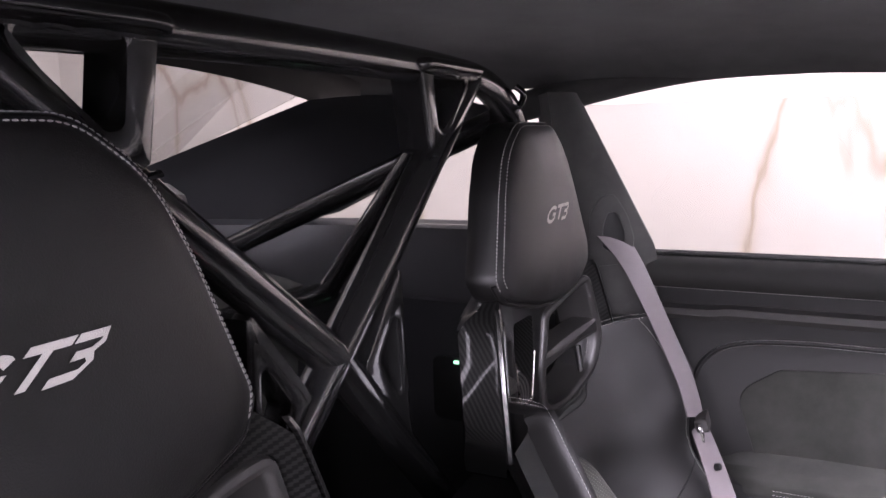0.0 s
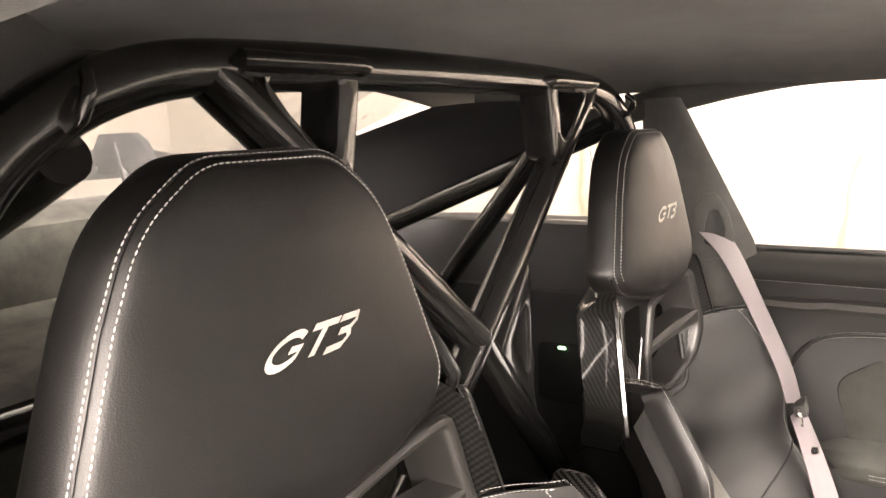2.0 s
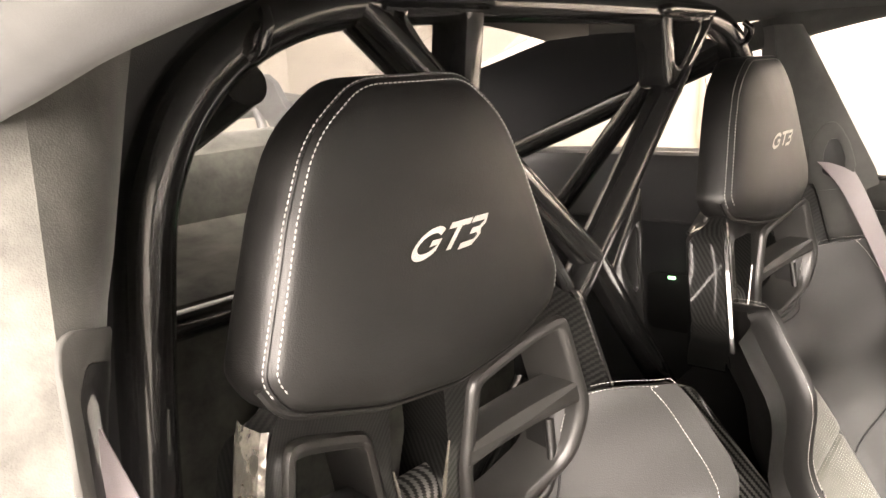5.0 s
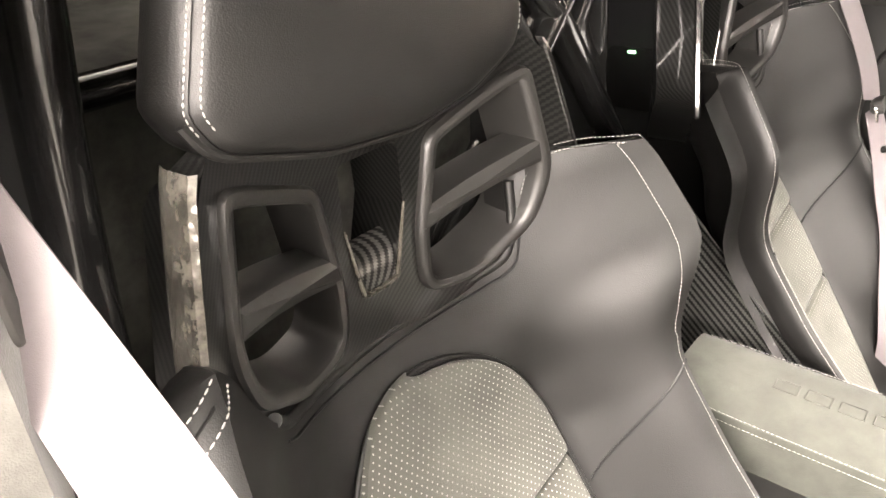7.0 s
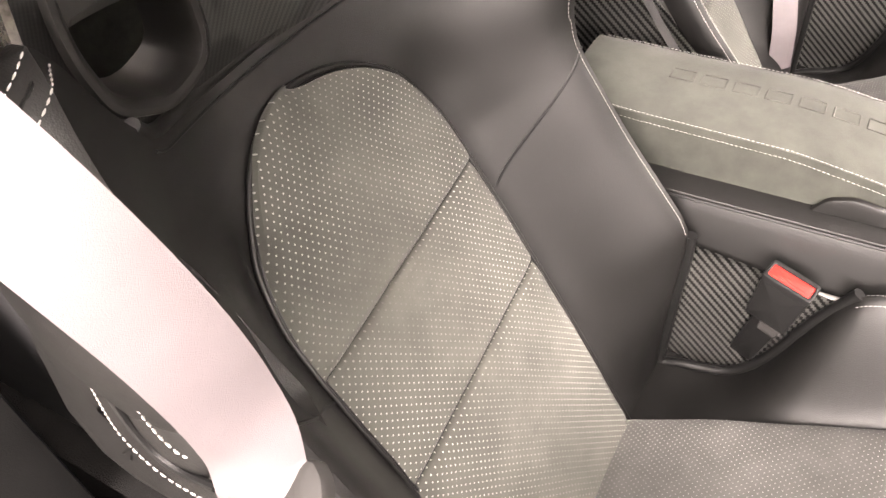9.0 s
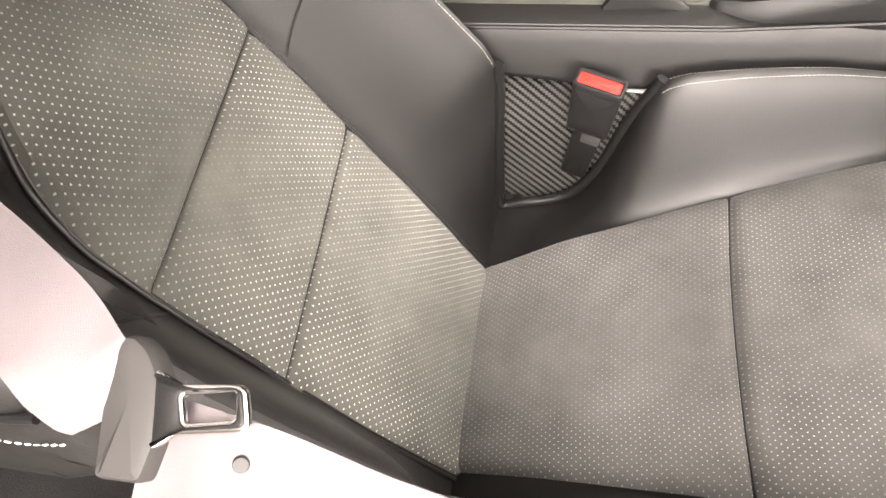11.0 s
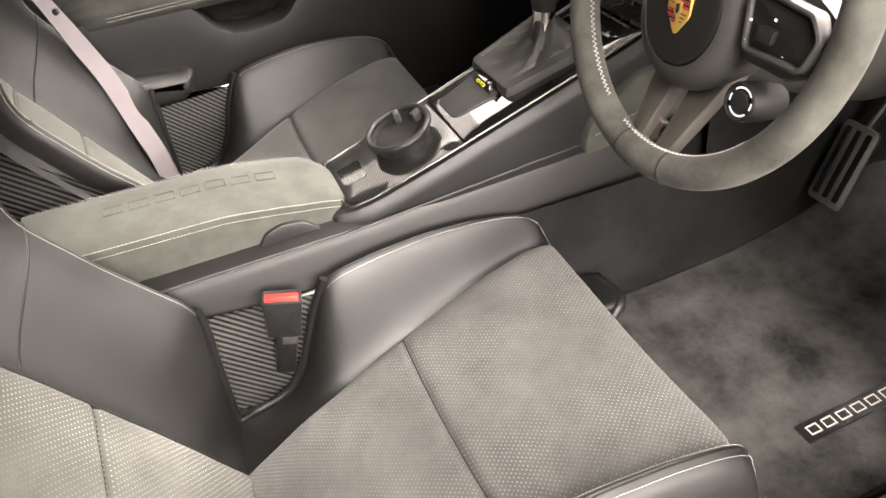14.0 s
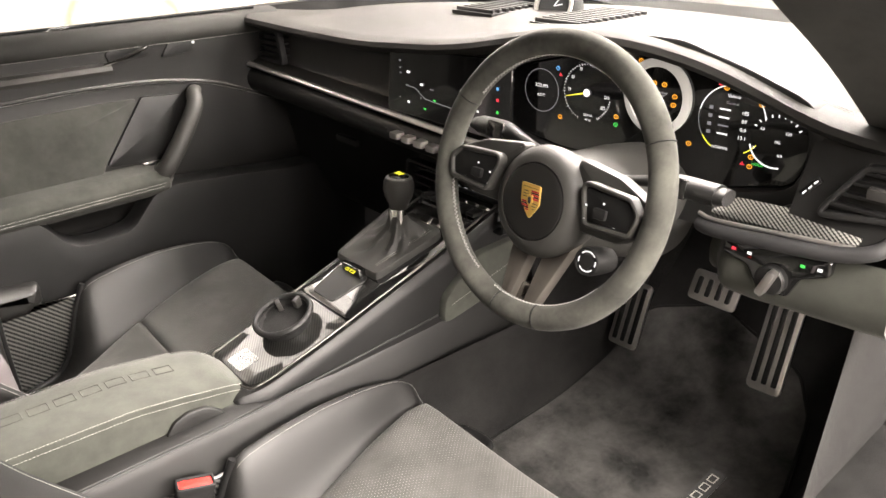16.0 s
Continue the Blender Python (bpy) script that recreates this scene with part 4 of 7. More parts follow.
    def cfn(i, y):
        t, r = cols[i]
        u, z = cush_surface(t, y)
        if r:
            u, z = u + math.copysign(max(r[0], -0.006), t), max(z + r[1] * 2.6, 0.15)
            if t > 0 and OUTER["low"] < 1:
                # the thigh bolster swells towards the door
                u += 0.034 * math.sin(math.pi * (roll.index(r) + 1) / 14) * smoothstep((y + 0.05) / 0.25)
        return V((SX + u, y, z))

    bm = grid(cfn, list(range(len(cols))), yrows)
    grid_into(bm, lambda u, z: V((SX + u, 0.374 - 0.10 * (0.25 - z), z)), list(np.linspace(-0.232, 0.232, 21)), [0.262, 0.22, 0.16, 0.14])
    part("cushion", bm, LEATHER, seat)
    for lo, hi in ((-0.205, 0.0717), (0.0723, 0.352)):
        def kfn(q, y, lo=lo, hi=hi):
            e = min((y - lo) / 0.014, (hi - y) / 0.014, 1.0)
            puff = 0.016 * math.sqrt(max(0.0, 1 - (1 - max(0.0, e)) ** 2)) * math.sqrt(max(0.0, 1 - abs(q) ** 14))
            bend = 0.018 * (1 - math.cos(q * 1.2)) if hi < 0.2 else 0.0
            dent = 0.003 * math.sin(q * 4 + y * 19) * math.sin(y * 33)
            return V((SX + q * (cush_half(y) + 0.002), y + 0.006 * q * q, cush_z(y) + 0.0008 + puff * (1 + dent * 30)))
        part("cushion_insert", grid(kfn, list(np.linspace(-1, 1, 45)), [lo + (hi - lo) * (1 - math.cos(math.pi * k)) / 2 for k in np.linspace(0, 1, 44)], lambda q, y: (q * cush_half(y), y)), PERF_SEAT, seat, "perforated dark grey suede cushion panel")
    seam = [V((SX + q * cush_half(0.072), 0.072 + 0.006 * q * q, cush_z(0.072) + 0.003)) for q in np.linspace(-1, 1, 21)]
    part("cushion_seam", tube(seam, 0.0016, 8), RUBBER, seat)
    for s0 in (0.139, 0.279):
        part("insert_seam", tube([back_pt(q * ins_half(s0) * (1.08 if q > 0 else 1.0), s0 + 0.012 * q, 0.0025) for q in np.linspace(-1, 1, 21)], 0.0015, 8), RUBBER, seat)
    bm = bmesh.new()
    for sg in (1, -1):
        for t, du in ((0.945, 0.0), (1.0, 0.0068)):
            pts = []
            for y in np.linspace(-0.004, 0.366, 60):
                u, z = cush_surface(sg * t, y)
                swell = 0.0050 * smoothstep((y + 0.05) / 0.25) if du and sg > 0 and OUTER["low"] < 1 else 0.0
                pts.append(V((SX + u + sg * (du + swell), y, z + 0.0012 - (0.0065 - 0.5 * swell if du else 0))))
            stitches_into(bm, pts)
    tagged(part("cushion_stitching", bm, STITCH, seat, "white double stitching"), kind="stuff")
    # piped rim round the buckle pocket
    for sg in (1, -1):
        pts = []
        for s in np.linspace(0.338, 0.53, 16):
            u, n = back_surface(sg, s)
            pts.append(back_pt(u + sg * 0.003, s, n + 0.003))
        for y in np.linspace(-0.175, -0.004, 18):
            u, z = cush_surface(sg, y)
            pts.append(V((SX + u + sg * 0.003, y, z + 0.003)))
        part("pocket_rim", tube(smooth_line(pts[::3], 4), 0.0070, 12), RUBBER, seat)
        floor_z = lambda y: 0.215 + 0.2 * (y + 0.1)
        part("pocket_liner", grid(lambda a, y, sg=sg: V((SX + sg * (0.228 + 0.018 * a), y, floor_z(y) + 0.012 * math.sin(a * 5) * math.sin(y * 40))), list(np.linspace(0, 1, 8)), list(np.linspace(-0.22, 0.0, 14))), CARPET, seat)
    # carbon side shells and back shell
    side = round_poly([(-0.20, 0.14), (0.33, 0.15), (0.35, 0.30), (0.20, 0.36), (-0.01, 0.383), (-0.19, 0.377), (-0.27, 0.41), (-0.38, 0.58), (-0.48, 0.74), (-0.53, 0.74), (-0.56, 0.60), (-0.44, 0.30), (-0.30, 0.15)], 0.02, 4)
    for sg in (1, -1):
        off = 0.226 if sg > 0 and OUTER["low"] < 1 else 0.245
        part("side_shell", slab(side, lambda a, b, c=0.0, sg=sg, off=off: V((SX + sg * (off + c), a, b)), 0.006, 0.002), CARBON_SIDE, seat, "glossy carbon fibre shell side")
        top = smooth_line([(SX + sg * (off + 0.003), y, z) for y, z in ((-0.19, 0.378), (-0.1, 0.383), (-0.01, 0.384))], 6)
        part("shell_edge", tube(top, 0.0030, 8), ALU, seat, "bright trimmed shell edge")
    bm = grid(lambda u, s: back_pt(u, s, -0.055 + 0.06 * (abs(u) / 0.25) ** 3), list(np.linspace(-0.25, 0.25, 25)), list(np.linspace(-0.09, 0.56, 20)))
    part("back_shell", bm, CARBON, seat, "carbon fibre back shell")
    # upper carbon panel with two harness openings and a window between them
    outer = round_poly([(-0.180, 0.752), (-0.12, 0.715), (0.12, 0.715), (0.168, 0.755), (0.206, 0.792), (0.222, 0.815), (0.205, 0.87), (0.184, 0.945), (0.140, 0.985), (0.10, 1.06), (0.06, 1.12), (-0.06, 1.12), (-0.10, 1.06), (-0.140, 0.985), (-0.184, 0.945), (-0.205, 0.87), (-0.222, 0.80)], 0.02, 5)
    dpts = [(0.062, 0.896), (0.046, 0.81), (0.046, 0.742), (0.112, 0.738), (0.172, 0.778), (0.190, 0.835), (0.166, 0.940), (0.138, 0.930)]
    hole = lambda sg: [V((sg * p.x, p.y)) for p in round_poly(dpts, [0.022, 0.06, 0.045, 0.07, 0.06, 0.09, 0.018, 0.06], 6)]
    mid = round_poly([(-0.034, 0.900), (0.034, 0.900), (0.036, 0.84), (0.020, 0.776), (-0.020, 0.776), (-0.036, 0.84)], [0.008, 0.008, 0.01, 0.008, 0.008, 0.01], 4)
    dense = lambda pts: resample(pts, 90)
    place = lambda a, b, c=0.0: V((SX + a, panel_y(a, c), b))
    bm = holed(dense(outer), [hole(1), hole(-1), mid], lambda a, b, c: place(a, b, (c - 0.058) * (1 - 0.75 * smoothstep((b - 0.925) / 0.045))), 0.058)
    part("carbon_panel", bm, CARBON, seat, "glossy carbon fibre panel below the headrest")
    # sloped carbon lip in the middle window
    bm = grid(lambda q, a: place(q * (0.0195 + 0.014 * math.sin(a)), 0.775 + 0.042 * math.sin(a), 0.001 - 0.034 * (1 - math.cos(a))), list(np.linspace(-1, 1, 9)), list(np.linspace(0, 1.35, 12)))
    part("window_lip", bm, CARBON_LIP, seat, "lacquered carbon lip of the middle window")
    rim = [V(p) for p in ((-0.0355, 0.845), (-0.029, 0.815), (-0.0225, 0.786), (-0.017, 0.7775), (0.017, 0.7775), (0.0225, 0.786), (0.029, 0.815), (0.0355, 0.845))]
    # rim line in the glint colour, for the reflection along the window's lower edge
    part("window_rim", tube(smooth_line([place(p.x, p.y, 0.0015) for p in rim], 5), lambda k: 0.0012 + 0.0018 * math.sin(math.pi * k), 8), CARBON_GLINT, seat, "lacquered rim with a glint put into its colour")
    for sg in (1, -1):
        edge = smooth_line([(0.2225, 0.79), (0.223, 0.80), (0.207, 0.868), (0.188, 0.938), (0.180, 0.957)], 8)
        bm = bmesh.new()
        # only the driver's door-side edge gets the painted reflection, the others plain carbon
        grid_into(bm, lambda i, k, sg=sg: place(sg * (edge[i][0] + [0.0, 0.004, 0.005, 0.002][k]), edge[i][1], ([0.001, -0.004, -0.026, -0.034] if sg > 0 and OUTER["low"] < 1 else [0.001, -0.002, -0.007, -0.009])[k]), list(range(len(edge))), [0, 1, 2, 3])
        part("panel_edge", bm, CARBON_GLINT if sg > 0 and OUTER["low"] < 1 else CARBON, seat, "lacquered carbon edge")
    for sg in (1, -1):
        out = resample(hole(sg), 96, 1.2)
        inn = resample([p for p in inset(hole(sg), 0.0130)], 96, 1.2)
        bz = part("harness_bezel", ring_slab(out, inn, lambda a, b, c=0.0: place(a, b, c - 0.052), 0.060, 0.006), BEZEL, seat, "matt black harness opening surround")
        bar = [V(p) for p in ((0.046, 0.806), (0.180, 0.842), (0.176, 0.868), (0.050, 0.832))]
        part("crossbar", slab(resample(round_poly([(sg * p.x, p.y) for p in bar], 0.003, 3), 48), lambda a, b, c=0.0: place(a, b, c - 0.030), 0.038, 0.007), BEZEL, bz)
    # leather-covered headrest
    hpts = [(-0.056, 1.172), (0.056, 1.172), (0.103, 1.138), (0.128, 1.085), (0.148, 1.03), (0.163, 0.988), (0.150, 0.962), (0.075, 0.942), (0.0, 0.935), (-0.075, 0.942), (-0.150, 0.962), (-0.163, 0.988), (-0.148, 1.03), (-0.128, 1.085), (-0.103, 1.138)]
    ho = resample(round_poly(hpts, [0.05, 0.05, 0.10, 0.1, 0.1, 0.016, 0.03, 0.1, 0.1, 0.1, 0.03, 0.016, 0.1, 0.1, 0.10], 6), 140)
    hp = lambda a, b, c=0.0: V((SX + 0.013 + a, -0.447 + c - 0.12 * (b - 1.05) - 0.42 * a * a, b))
    cen = sum(ho, V((0, 0))) / len(ho)

    def hring(p, k, c):
        """A point of the headrest's outline, scaled more across than up."""
        d = p - cen
        return hp(cen.x + d.x * k, cen.y + d.y * (1 + (k - 1) * (0.30 if k > 1 else 0.9)), c)

    prof = [(0.90, -0.057), (1.00, -0.056), (1.04, -0.053), (1.055, -0.046), (1.055, -0.037), (1.040, -0.025), (1.020, -0.0175), (1.000, -0.0140), (0.992, -0.0155), (0.986, -0.0150), (0.970, -0.0108), (0.94, -0.0085), (0.90, -0.0065), (0.8, -0.004), (0.65, -0.002), (0.45, -0.0005), (0.2, 0.0)]
    bm = bmesh.new()
    loops = [[bm.verts.new(hring(p, k, c)) for p in ho] for k, c in prof]
    for q, r in zip(loops, loops[1:]):
        for i in range(len(ho)):
            bm.faces.new((q[i], q[(i + 1) % len(ho)], r[(i + 1) % len(ho)], r[i]))
    bm.faces.new(loops[-1])
    bm.faces.new(loops[0])
    headrest = part("headrest", bm, LEATHER, seat, "smooth black leather headrest pad")
    bm = bmesh.new()
    upper = [p for p in ho if p.y > 0.968]
    k0 = max(range(len(upper)), key=lambda i: (upper[i] - upper[i - 1]).length)
    upper = upper[k0:] + upper[:k0]
    for k, c in ((1.012, -0.0155), (0.966, -0.0100)):
        stitches_into(bm, [hring(p, k, c) for p in upper], 0.0046, 0.0032, 0.0007)
    tagged(part("headrest_stitching", bm, STITCH, headrest, "white double stitching"), kind="stuff")
    lower = [p for p in ho if p.y < 0.985]
    k0 = max(range(len(lower)), key=lambda i: (lower[i] - lower[i - 1]).length)
    lower = lower[k0:] + lower[:k0]
    part("headrest_piping", tube([hring(p, 1.025, -0.020) for p in lower], 0.004, 8), LEATHER, headrest)
    bm = bmesh.new()
    emblem_shapes(bm, lambda a, b, c: hp(0.001 - a, b + 1.052, c), 0.078, 0.0200)
    part("emblem", bm, EMBROID, headrest, "silver embroidered emblem", smooth=False)
    # base rails
    for sg in (1, -1):
        part("seat_rail", soft_box((SX + sg * 0.19 - 0.02, -0.25, 0.118), (SX + sg * 0.19 + 0.02, 0.34, 0.15), 0.004), PLASTIC, seat)
    lev = smooth_line([(SX - 0.215, 0.35, 0.19), (SX - 0.214, 0.405, 0.235), (SX - 0.198, 0.432, 0.250), (SX - 0.150, 0.442, 0.252), (SX - 0.125, 0.425, 0.246), (SX - 0.118, 0.36, 0.19)], 6)
    part("adjuster_bar", tube(lev, 0.009, 12), PLASTIC, seat)
    part("adjuster_pad", soft_box((SX - 0.212, 0.395, 0.228), (SX - 0.126, 0.447, 0.258), 0.011, None, 3), RUBBER, seat, "black soft-touch adjuster handle")
    return seat


# the driver's outer shoulder bolster is pressed down by use
OUTER["low"] = 0.88
driver_seat = tagged(bucket_seat(), group="bucket seats")
OUTER["low"] = 1.0
passenger_seat = tagged(bucket_seat(), group="bucket seats")
passenger_seat.matrix_basis = pose(-0.370, 0.021, 0.142, 1.7)


def passenger_flank(seat):
    """Outer lower bolster of the passenger's backrest, by the door."""
    out = round_poly([(-0.30, 0.53), (-0.19, 0.466), (-0.10, 0.452), (-0.060, 0.447), (-0.063, 0.40), (-0.10, 0.374), (-0.20, 0.384), (-0.30, 0.42)], [0.02, 0.03, 0.03, 0.014, 0.02, 0.03, 0.03, 0.02], 5)
    pad = pad_into(bmesh.new(), resample(out, 70), lambda a, b, c=0.0: V((-0.665 + c, a, b)), [(0, 0.0), (0, 0.028), (0.004, 0.040), (0.012, 0.049), (0.024, 0.053), (0.032, 0.054)])
    part("lower_bolster", pad, LEATHER, seat)


passenger_flank(passenger_seat)


def outer_side(seat):
    """Padded outer flank of the driver's backrest with two stitched seams."""
    out = round_poly([(-0.46, 0.755), (-0.492, 0.692), (-0.524, 0.597), (-0.521, 0.525), (-0.484, 0.490), (-0.38, 0.485), (-0.32, 0.525), (-0.335, 0.62), (-0.395, 0.71)], 0.03, 5)
    x0 = SX + 0.226
    flank = lambda a, b, c=0.0: V((x0 + c, a, b))
    part("backrest_side", pad_into(bmesh.new(), resample(out, 80), flank, [(0, -0.02), (0, 0.018), (0.004, 0.036), (0.013, 0.050), (0.026, 0.057), (0.045, 0.059)]), LEATHER, seat, "padded leather flank of the backrest")
    rows = ([(-0.401, 0.738), (-0.419, 0.683), (-0.431, 0.62), (-0.417, 0.583), (-0.385, 0.574), (-0.345, 0.582)], [(-0.376, 0.719), (-0.381, 0.688), (-0.377, 0.656), (-0.366, 0.642), (-0.352, 0.645)], [(-0.391, 0.728), (-0.405, 0.665), (-0.400, 0.622), (-0.380, 0.610), (-0.348, 0.615)])
    for k, line in enumerate(rows):
        pts = smooth_line([(x0 + 0.0595, y, z) for y, z in line], 10)
        if k == 2:
            part("side_seam", tube(pts, 0.0030, 8), RUBBER, seat)
        else:
            tagged(part("side_stitching", stitches_into(bmesh.new(), pts, 0.0065, 0.0046, 0.0010), STITCH, seat), kind="stuff")


outer_side(driver_seat)


def seat_switch(seat):
    """Rocker switch in the outer face of the driver's cushion, and the seam along its bolster."""
    o = V((SX + 0.273, 0.338, 0.285))
    fr = frame_of(o, (0, 1, 0.10), (-0.10, 0, 1))
    body = part("switch_surround", slab(round_poly([(-0.034, -0.016), (0.034, -0.012), (0.034, 0.014), (-0.034, 0.012)], 0.008, 5), lambda a, b, c=0.0: fr(a, b, c - 0.012), 0.014, 0.003), PLASTIC, seat)
    part("rocker", slab(round_poly([(-0.018, -0.005), (0.018, -0.004), (0.018, 0.006), (-0.018, 0.005)], 0.002, 4), lambda a, b, c=0.0: fr(a, b, c + 0.001), 0.005, 0.0015), PIANO, body)
    pts = []
    for y in np.linspace(-0.004, 0.372, 50):
        u, z = cush_surface(1.0, y)
        pts.append(V((SX + u + 0.0035, y, z - 0.0005)))
    part("bolster_edge_seam", tube(pts, 0.0013, 6), RUBBER, seat)


seat_switch(driver_seat)

# ---- seat belts ----
def ribbon(line, width, normal, thick=0.0014):
    """A webbing strap along a line; normal: a function of the share of the length."""
    bm = bmesh.new()
    m = len(line)
    rings = []
    for i, p in enumerate(line):
        t = (line[min(i + 1, m - 1)] - line[max(i - 1, 0)]).normalized()
        n = V(normal(i / (m - 1)))
        n = (n - t * n.dot(t)).normalized()
        s = t.cross(n)
        row = []
        for k in np.linspace(-1, 1, 7):
            row.append(bm.verts.new(p + s * k * width / 2 + n * (thick / 2 - 0.002 * k * k)))
        for k in np.linspace(1, -1, 7):
            row.append(bm.verts.new(p + s * k * width / 2 - n * (thick / 2 + 0.002 * k * k)))
        rings.append(row)
    for a, b in zip(rings, rings[1:]):
        for k in range(14):
            bm.faces.new((a[k], a[(k + 1) % 14], b[(k + 1) % 14], b[k]))
    return bm


def blend(table):
    def fn(s):
        xs = [r[0] for r in table]
        return [float(np.interp(s, xs, [r[1][k] for r in table])) for k in range(3)]
    return fn


def belt_guide(sg, label):
    """Moulded guide on the pillar through which the belt comes."""
    g = thing("belt_guide", (sg * 0.66, -0.46, 1.0), label, "belt guide")
    def place(y, z, c=0.0):
        front = V((0.688 - max(0.0, z - 0.95) * 0.20, -0.395 - max(0.0, z - 0.95) * 0.46, z))
        back = V((lerp_table([(0.70, 0.665), (0.9, 0.640), (1.0, 0.618), (1.06, 0.600), (1.08, 0.592), (1.19, 0.565)], z), -0.540, z))
        u = (y - front.y) / (back.y - front.y)
        p = front.lerp(back, u)
        bulge = 0.012 * math.sin(math.pi * min(1.0, max(0.0, u)))
        return V((sg * (p.x - bulge * 0.4 - 0.9 * c), p.y + bulge + 0.45 * c, z))
    if sg > 0:
        o_pts, i_pts = [(-0.525, 0.93), (-0.522, 1.01), (-0.505, 1.044), (-0.450, 1.062), (-0.432, 1.050), (-0.412, 1.0), (-0.42, 0.93)], [(-0.505, 0.950), (-0.503, 1.00), (-0.490, 1.030), (-0.456, 1.042), (-0.441, 1.030), (-0.428, 0.985), (-0.44, 0.945)]
    else:
        o_pts, i_pts = [(-0.510, 0.925), (-0.505, 1.02), (-0.490, 1.050), (-0.468, 1.053), (-0.447, 1.016), (-0.438, 0.977), (-0.446, 0.935)], [(-0.490, 0.960), (-0.487, 1.00), (-0.480, 1.022), (-0.466, 1.022), (-0.455, 0.990), (-0.456, 0.965), (-0.47, 0.950)]
    outer = resample(round_poly(o_pts, [0.02, 0.03, 0.02, 0.02, 0.03, 0.02, 0.02], 5), 72, 0.0)
    inner = resample(round_poly(i_pts, [0.012] * 7, 5), 72, 0.0)
    part("surround", ring_slab(outer, inner, place, 0.003, 0.0015), GUIDE if sg > 0 else HEADLINER, g)
    # flat dark plate on the pillar, standing in for the shade in the opening
    part("opening_shade", slab(inner, place, 0.0025, 0.0005), RUBBER, g)


belt_guide(1, "grey moulded belt guide on the suede pillar")
belt_guide(-1, "grey moulded belt guide on the pillar behind the passenger seat")


def belts():
    d = thing("seat_belt", (0.655, -0.47, 1.0), "pale silver seat belt with its tongue, hanging beside the driver's seat", "seat belt")
    top = smooth_line([(0.668, -0.462, 0.995), (0.664, -0.412, 0.932), (0.667, -0.327, 0.872), (0.657, -0.2955, 0.793), (0.650, -0.290, 0.722), (0.655, -0.288, 0.681), (0.664, -0.277, 0.660)], 8)
    part("shoulder_strap", ribbon(top, 0.047, blend([(0, (0.89, 0.42, 0.56)), (0.167, (0.51, 0.44, 0.615)), (0.333, (0.30, 0.46, 0.65)), (0.667, (0.22, 0.44, 0.72)), (0.833, (0.24, 0.41, 0.75)), (1, (0.44, -0.12, 0.89))])), BELT, d)
    low = smooth_line([(0.672, -0.262, 0.650), (0.684, -0.2046, 0.653), (0.681, -0.170, 0.610), (0.671, -0.125, 0.540), (0.656, -0.10, 0.42), (0.648, -0.095, 0.26)], 8)
    part("lap_strap", ribbon(low, 0.047, blend([(0, (0.45, 0.25, 0.85)), (0.3, (0.45, 0.5, 0.7)), (1, (0.9, 0.3, 0.1))])), BELT, d)
    fr = frame_of((0.6443, -0.2533, 0.6734), (0.034, 0.992, 0.121), (-0.897, -0.023, 0.442))
    pad = round_poly([(-0.0290, 0.002), (-0.0245, 0.011), (-0.0175, 0.0130), (-0.008, 0.007), (0.0005, -0.006), (0.003, -0.020), (0.0015, -0.035), (-0.003, -0.050), (-0.0275, -0.050)], [0.003, 0.005, 0.008, 0.02, 0.02, 0.02, 0.02, 0.006, 0.003], 5)
    part("tongue_pad", slab(pad, lambda a, b, c=0.0: fr(a, b, c - 0.008), 0.013, 0.005), BELT_PAD, d, "dark grey plastic tongue cover")
    out = resample(round_poly([(-0.004, -0.001), (0.005, -0.0075), (0.0415, -0.0050), (0.0460, -0.0240), (0.010, -0.0285), (-0.001, -0.036)], [0.001, 0.004, 0.005, 0.005, 0.004, 0.001], 5), 72, 0.0)
    inn = resample(round_poly([(0.0112, -0.0114), (0.0374, -0.0084), (0.0381, -0.0196), (0.0145, -0.0232)], 0.002, 5), 72, 0.0)
    part("tongue", ring_slab(out, inn, lambda a, b, c=0.0: fr(a, b, c), 0.003, 0.001), CHROME, d, "chromed steel belt tongue")
    part("tongue_cover", ring_slab(inset(out, 0.0018), inset(inn, -0.0016), lambda a, b, c=0.0: fr(a, b, c + 0.0018), 0.0024, 0.0006), RUBBER, d, "black moulding on the tongue")
    part("stop_button", lathe([(0.0, 0.003), (0.0032, 0.003), (0.004, 0.0), (0.004, -0.004), (0, -0.004)], (0.6775, -0.2125, 0.6575), (0.45, 0.30, 0.80), 16), PLASTIC, d)

    p = thing("seat_belt", (-0.655, -0.47, 1.0), "pale silver seat belt with tongue, hanging across the passenger seat", "seat belt")
    up = smooth_line([(-0.655, -0.480, 1.000), (-0.640, -0.430, 0.945), (-0.605, -0.375, 0.860), (-0.570, -0.325, 0.775), (-0.548, -0.303, 0.722)], 8)
    part("shoulder_strap", ribbon(up, 0.047, blend([(0, (0.55, 0.55, 0.3)), (0.5, (0.35, 0.85, 0.4)), (1, (0.25, 0.9, 0.35))])), BELT, p)
    lo = smooth_line([(-0.548, -0.300, 0.712), (-0.562, -0.277, 0.640), (-0.567, -0.254, 0.565), (-0.568, -0.231, 0.490), (-0.559, -0.211, 0.395), (-0.549, -0.194, 0.318), (-0.548, -0.190, 0.280), (-0.550, -0.186, 0.235)], 8)
    part("lap_strap", ribbon(lo, 0.047, blend([(0, (0.28, 0.85, 0.40)), (0.3, (0.55, 0.62, 0.52)), (0.75, (0.66, 0.55, 0.48)), (1, (0.68, 0.55, 0.45))])), BELT, p)
